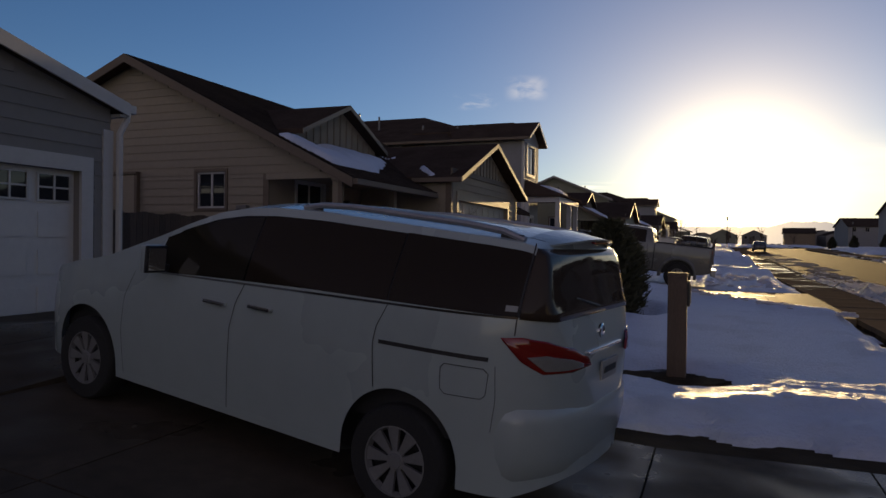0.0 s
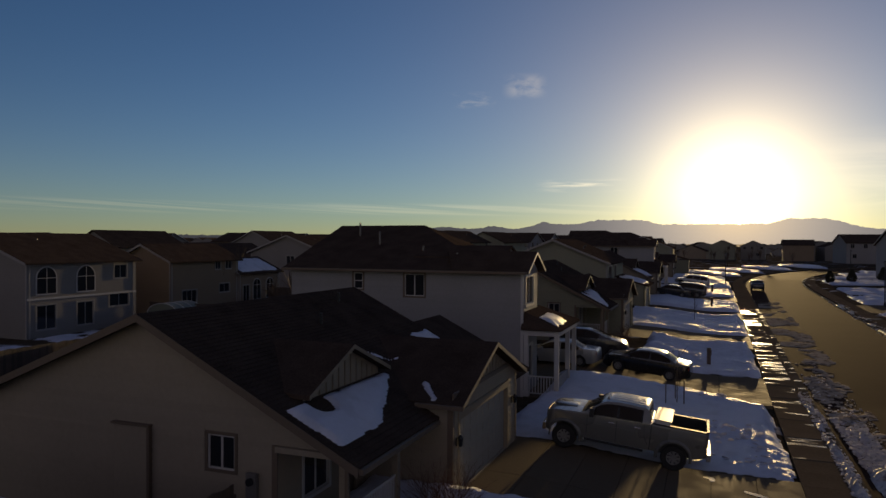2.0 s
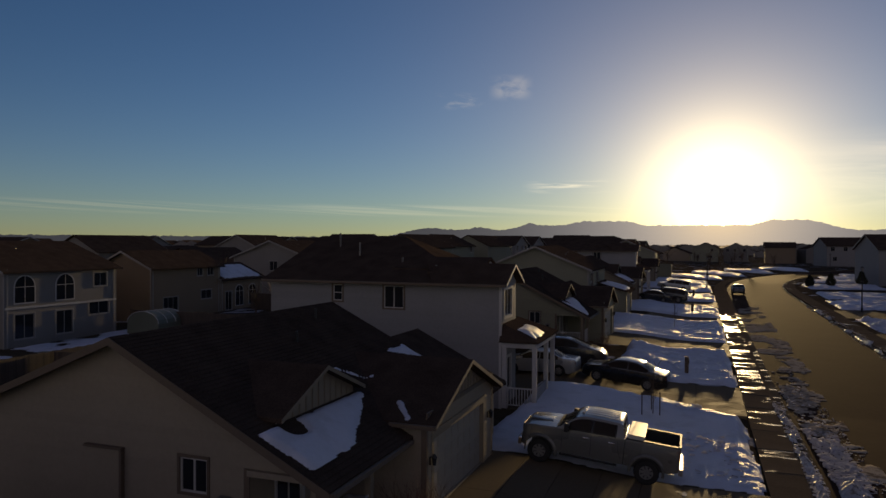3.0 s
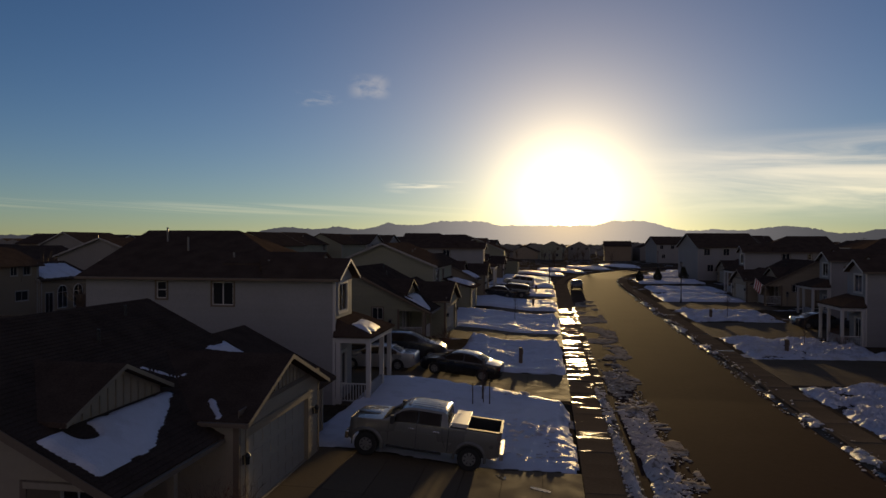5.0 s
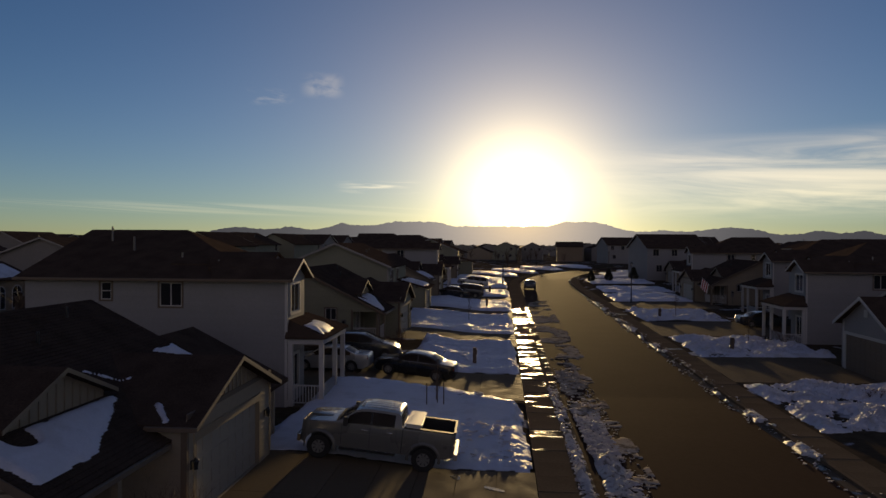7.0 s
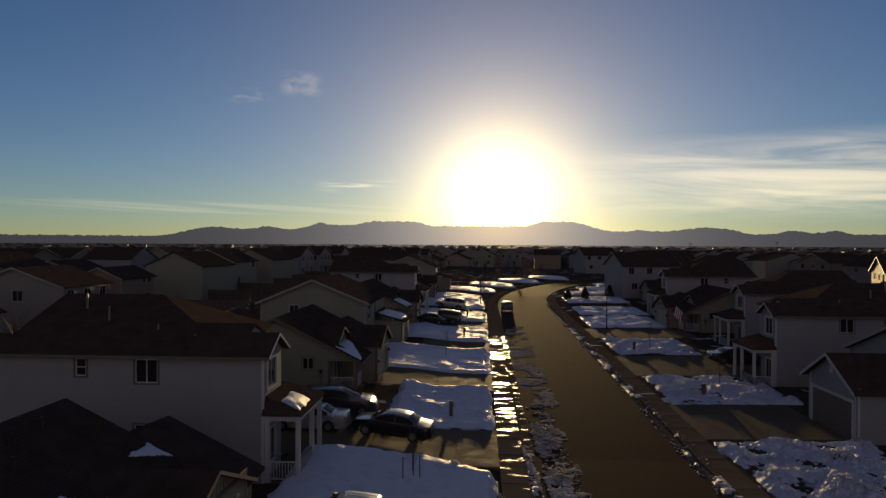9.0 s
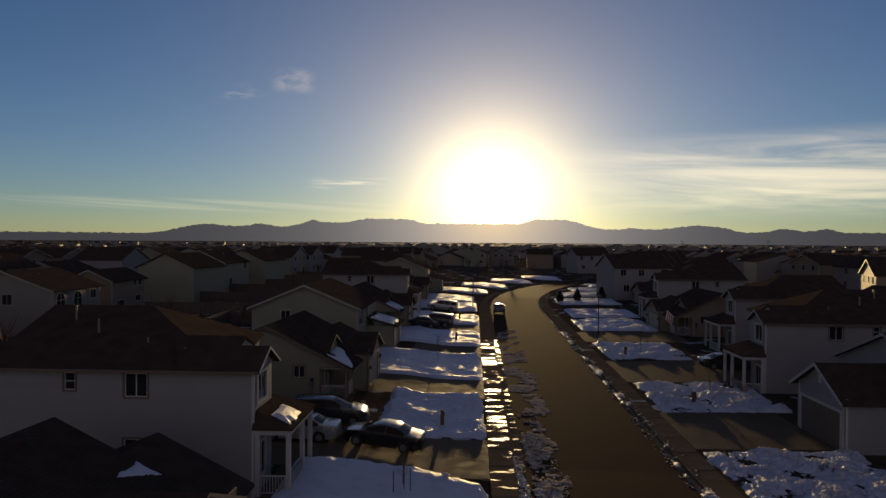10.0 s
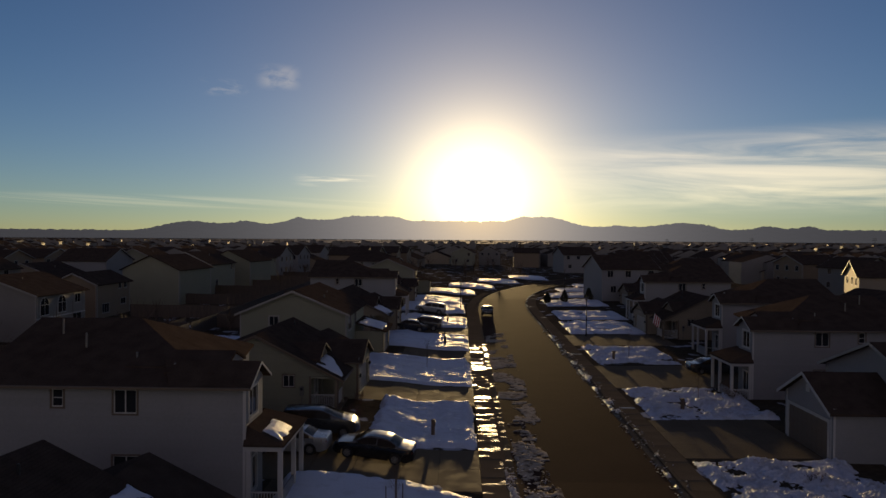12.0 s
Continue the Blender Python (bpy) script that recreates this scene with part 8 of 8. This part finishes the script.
def garden_shed(x, y):
    z = gz(x, y)
    s = thing("garden_shed", (x, y, z), "round-roofed plastic shed in a back yard", "shed")
    n = 10
    prof = [(1.6 * math.cos(a * math.pi / n), 1.0 + 0.95 * math.sin(a * math.pi / n)) for a in range(n + 1)]
    pts = [(x + 1.6, y - 1.5, z)] + [(x + u, y - 1.5, z + w) for u, w in prof] + [(x - 1.6, y - 1.5, z)]
    part("shell", prism(pts, (0, 3.0, 0)), mat("pale_plastic", (0.13, 0.14, 0.1), 0.5, 0.1, 2), s)
    for k in range(4):
        yy = y - 1.5 + k
        bm = bmesh.new()
        for (u0, w0), (u1, w1) in zip(prof, prof[1:]):
            bm_tube(bm, (x + u0 * 1.01, yy, z + w0 + 0.01), (x + u1 * 1.01, yy, z + w1 + 0.01), 0.03, seg=6)
        part("hoop", bm, M["trim"], s)
    return s


garden_shed(-42.0, 46.6)


def flag(x, y, z):
    f = thing("porch_flag", (x, y, z), "striped flag on a pole at a porch", "flag")
    part("flagpole", tube((x + 0.9, y, z - 0.6), (x - 0.5, y, z + 0.75), 0.018, seg=8), M["trim"], f)
    red, wh = mat("red_cloth", (0.4, 0.03, 0.03), 0.85, 0.1, 6), mat("white_cloth", (0.7, 0.7, 0.68), 0.85, 0.1, 6)
    for i in range(7):
        a = i / 7
        px, pz = x - 0.45 + 0.75 * a, z + 0.7 - 0.72 * a
        qx, qz = x - 0.45 + 0.75 * (a + 1 / 7), z + 0.7 - 0.72 * (a + 1 / 7)
        part("stripe", prism([(px, y - 0.004, pz), (qx, y - 0.004, qz), (qx - 0.25, y - 0.1, qz - 1.15), (px - 0.25, y - 0.1, pz - 1.15)], (0, 0.006, 0)), red if i % 2 else wh, f)
    return f


flag(25.9, 86.4, 3.3)


# ---- snow lying on roofs ----
def ranch_slope(dx, dy, dz):
    return lambda x, y: 5.9 - 0.5 * (x - dx + 13.15) + dz + 0.02


def roof_snow(x0, x1, y0, y1, base, seed, label, thick=0.1, cover=0.55, edge=0.45, mask=None):
    return snow_patch("roof_snow", x0, x1, y0, y1, thick, label, step=0.07, seed=seed, edge=edge, base=base, cover=cover, lumps=0.8, lift=0.015, mask=mask)


def porch_wedge(x, y):
    """Inside the slab: short of the sloping end, and clear of the bare notch by the dormer."""
    return min((18.75 - 2.44 * (x + 8.75) - y) / 2.64, math.hypot(x + 8.85, y - 14.75) - 0.33)


roof_snow(-9.02, -7.52, 13.55, 18.75, ranch_slope(0, 0, 0), 61.0, "slab of snow left on the porch roof", cover=0.9, edge=0.2, mask=porch_wedge)
roof_snow(-10.15, -9.0, 22.5, 24.52, ranch_slope(0, 0, 0), 62.3, "scrap of snow in a roof valley", cover=0.7, edge=0.25, mask=lambda x, y: (y - 22.6 - 1.9 * (x + 10.1)) / 2.1)
garage_plane = lambda x, y: max(4.55 - abs(y - 21.2) * 0.4, 5.9 - 0.5 * (x + 13.15)) + 0.03
roof_snow(-7.8, -7.05, 17.98, 18.8, garage_plane, 63.1, "scrap of snow in a roof valley", 0.08, 0.9, 0.1, mask=lambda x, y: 0.1 - abs((x + 7.4) * 0.765 + (y - 18.4) * 0.644))
roof_snow(-10.1, -9.05, 19.05, 20.0, garage_plane, 63.9, "thin strip of snow behind the dormer", 0.07, 0.9, 0.08, mask=lambda x, y: 0.07 - abs((x + 9.58) * 0.629 - (y - 19.52) * 0.777))
roof_snow(-8.7, -6.7, 49.3, 53.2, ranch_slope(0.4, 35.45, 0.3), 64.0, "slab of snow left on the porch roof", cover=0.75, edge=0.3, mask=lambda x, y: porch_wedge(x - 0.4, y - 35.45))
roof_snow(-8.9, -6.9, 84.8, 89.0, ranch_slope(0.2, 71.0, 0.75), 65.0, "slab of snow left on the porch roof")
roof_snow(-7.6, -6.5, 31.9, 34.2, lambda x, y: 3.72 - (x + 6.35) * 0.405 + 0.02, 66.4, "patch of snow on the porch roof", 0.09, 0.5, 0.4)
roof_snow(-8.9, -6.2, 72.4, 77.6, lambda x, y: 4.3 - (x + 9.2) * 0.272 + 0.02, 67.0, "patch of snow on a garage roof", 0.1, 0.45, 0.6)
roof_snow(-50.3, -47.2, 62.5, 69.3, lambda x, y: 5.9 - (x + 50.7) * 0.4545 + 0.02, 68.0, "blanket of snow on the sunroom roof", 0.12, 0.6, 0.5)

def mast(x, y, h):
    """A far lattice mast: tapering pole with cross-arms."""
    z = gz(x, y)
    m = thing("power_mast", (x, y, z), "thin dark power mast on the horizon", "power mast", "far power masts")
    part("pole", tube((x, y, z - 0.5), (x, y, z + h), 0.3, 0.18, 6), M["black"], m)
    for k in (0.8, 0.9):
        part("cross_arm", box(x - 2.6, x + 2.6, y - 0.12, y + 0.12, z + h * k, z + h * k + 0.3), M["black"], m)


for x, y, h in ((345.0, 830.0, 17.0), (470.0, 800.0, 18.0), (255.0, 860.0, 15.0)):
    mast(x, y, h)

# ---- mountains on the horizon ----
def ridge_height(az):
    """Elevation of the range in degrees by bearing from the street's line."""
    h = 0.56 + 0.05 * noise.noise((az * 0.9, 2, 5)) + 0.07 * noise.noise((az * 2.6, 4, 5)) + 0.05 * noise.noise((az * 6.5, 1, 5)) + 0.025 * noise.noise((az * 17.0, 3, 5))
    for a, b, rise in ((-25.5, -21.8, 0.6), (-15.6, -12.8, 0.38), (-10.6, -8.6, 0.32), (-5.6, -3.6, -0.35), (3.2, 5.6, 0.38), (7.0, 10.9, -0.8), (19.6, 20.6, -0.22)):
        q = min(1.0, max(0.0, (az - a) / (b - a)))
        h += rise * q * q * (3 - 2 * q)
    for c, w, a in ((-21.0, 1.0, 0.15), (-17.1, 0.9, 0.22), (-13.0, 0.5, 0.2), (12.6, 1.0, 0.1), (17.6, 2.0, 0.32), (23.6, 1.1, 0.28), (26.2, 0.8, 0.28)):
        h += a * math.exp(-((az - c) / w) ** 2)
    return max(0.15, h)


def mountain_range(name, dist, scale, label, seed):
    vals, faces = [], []
    k = 1500
    for i in range(k + 1):
        az = -75 + 150 * i / k
        a = radians(az)
        top = dist * math.tan(radians(ridge_height(az + seed) * scale))
        for r, z in ((dist, top), (dist - 260, top * 0.45 + 6 * noise.noise((az * 2, 1, 1))), (dist - 520, -12)):
            vals.append((math.sin(a) * r, math.cos(a) * r, z))
    for i in range(k):
        for j in (0, 1):
            p = i * 3 + j
            faces.append((p, p + 3, p + 4, p + 1))
    me = bpy.data.meshes.new(name)
    me.from_pydata(vals, [], faces)
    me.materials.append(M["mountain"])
    me.shade_smooth()
    return tagged(new(name, me), label, "mountains", kind="structure")


def haze_strip(dist, seed, label):
    """A strip added before the range, outlined like low roofs and treetops, glowing as painted haze."""
    vals, faces = [], []
    k = 2600
    for i in range(k + 1):
        az = -75 + 150 * i / k
        a = radians(az)
        top = 4.5 + 4.0 * noise.noise((az * 1.7, seed, 3)) + 2.5 * noise.noise((az * 9.0, seed, 7)) + 2.2 * noise.noise((az * 26.0, seed, 1))
        for r, z in ((dist, top - 3), (dist, -14.0)):
            vals.append((math.sin(a) * r, math.cos(a) * r, z))
    faces = [(2 * i, 2 * i + 2, 2 * i + 3, 2 * i + 1) for i in range(k)]
    me = bpy.data.meshes.new("backdrop")
    me.from_pydata(vals, [], faces)
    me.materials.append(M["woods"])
    return tagged(new("backdrop", me), label, "distant woods", kind="structure")


haze_strip(1750, 3.0, "added strip of painted haze outlined like distant roofs and trees")
haze_strip(2600, 8.0, "added strip of painted haze outlined like distant fields and trees")
mountain_range("backdrop", 4600, 1.0, "blue mountain range on the horizon with haze painted as glow", 0.0)
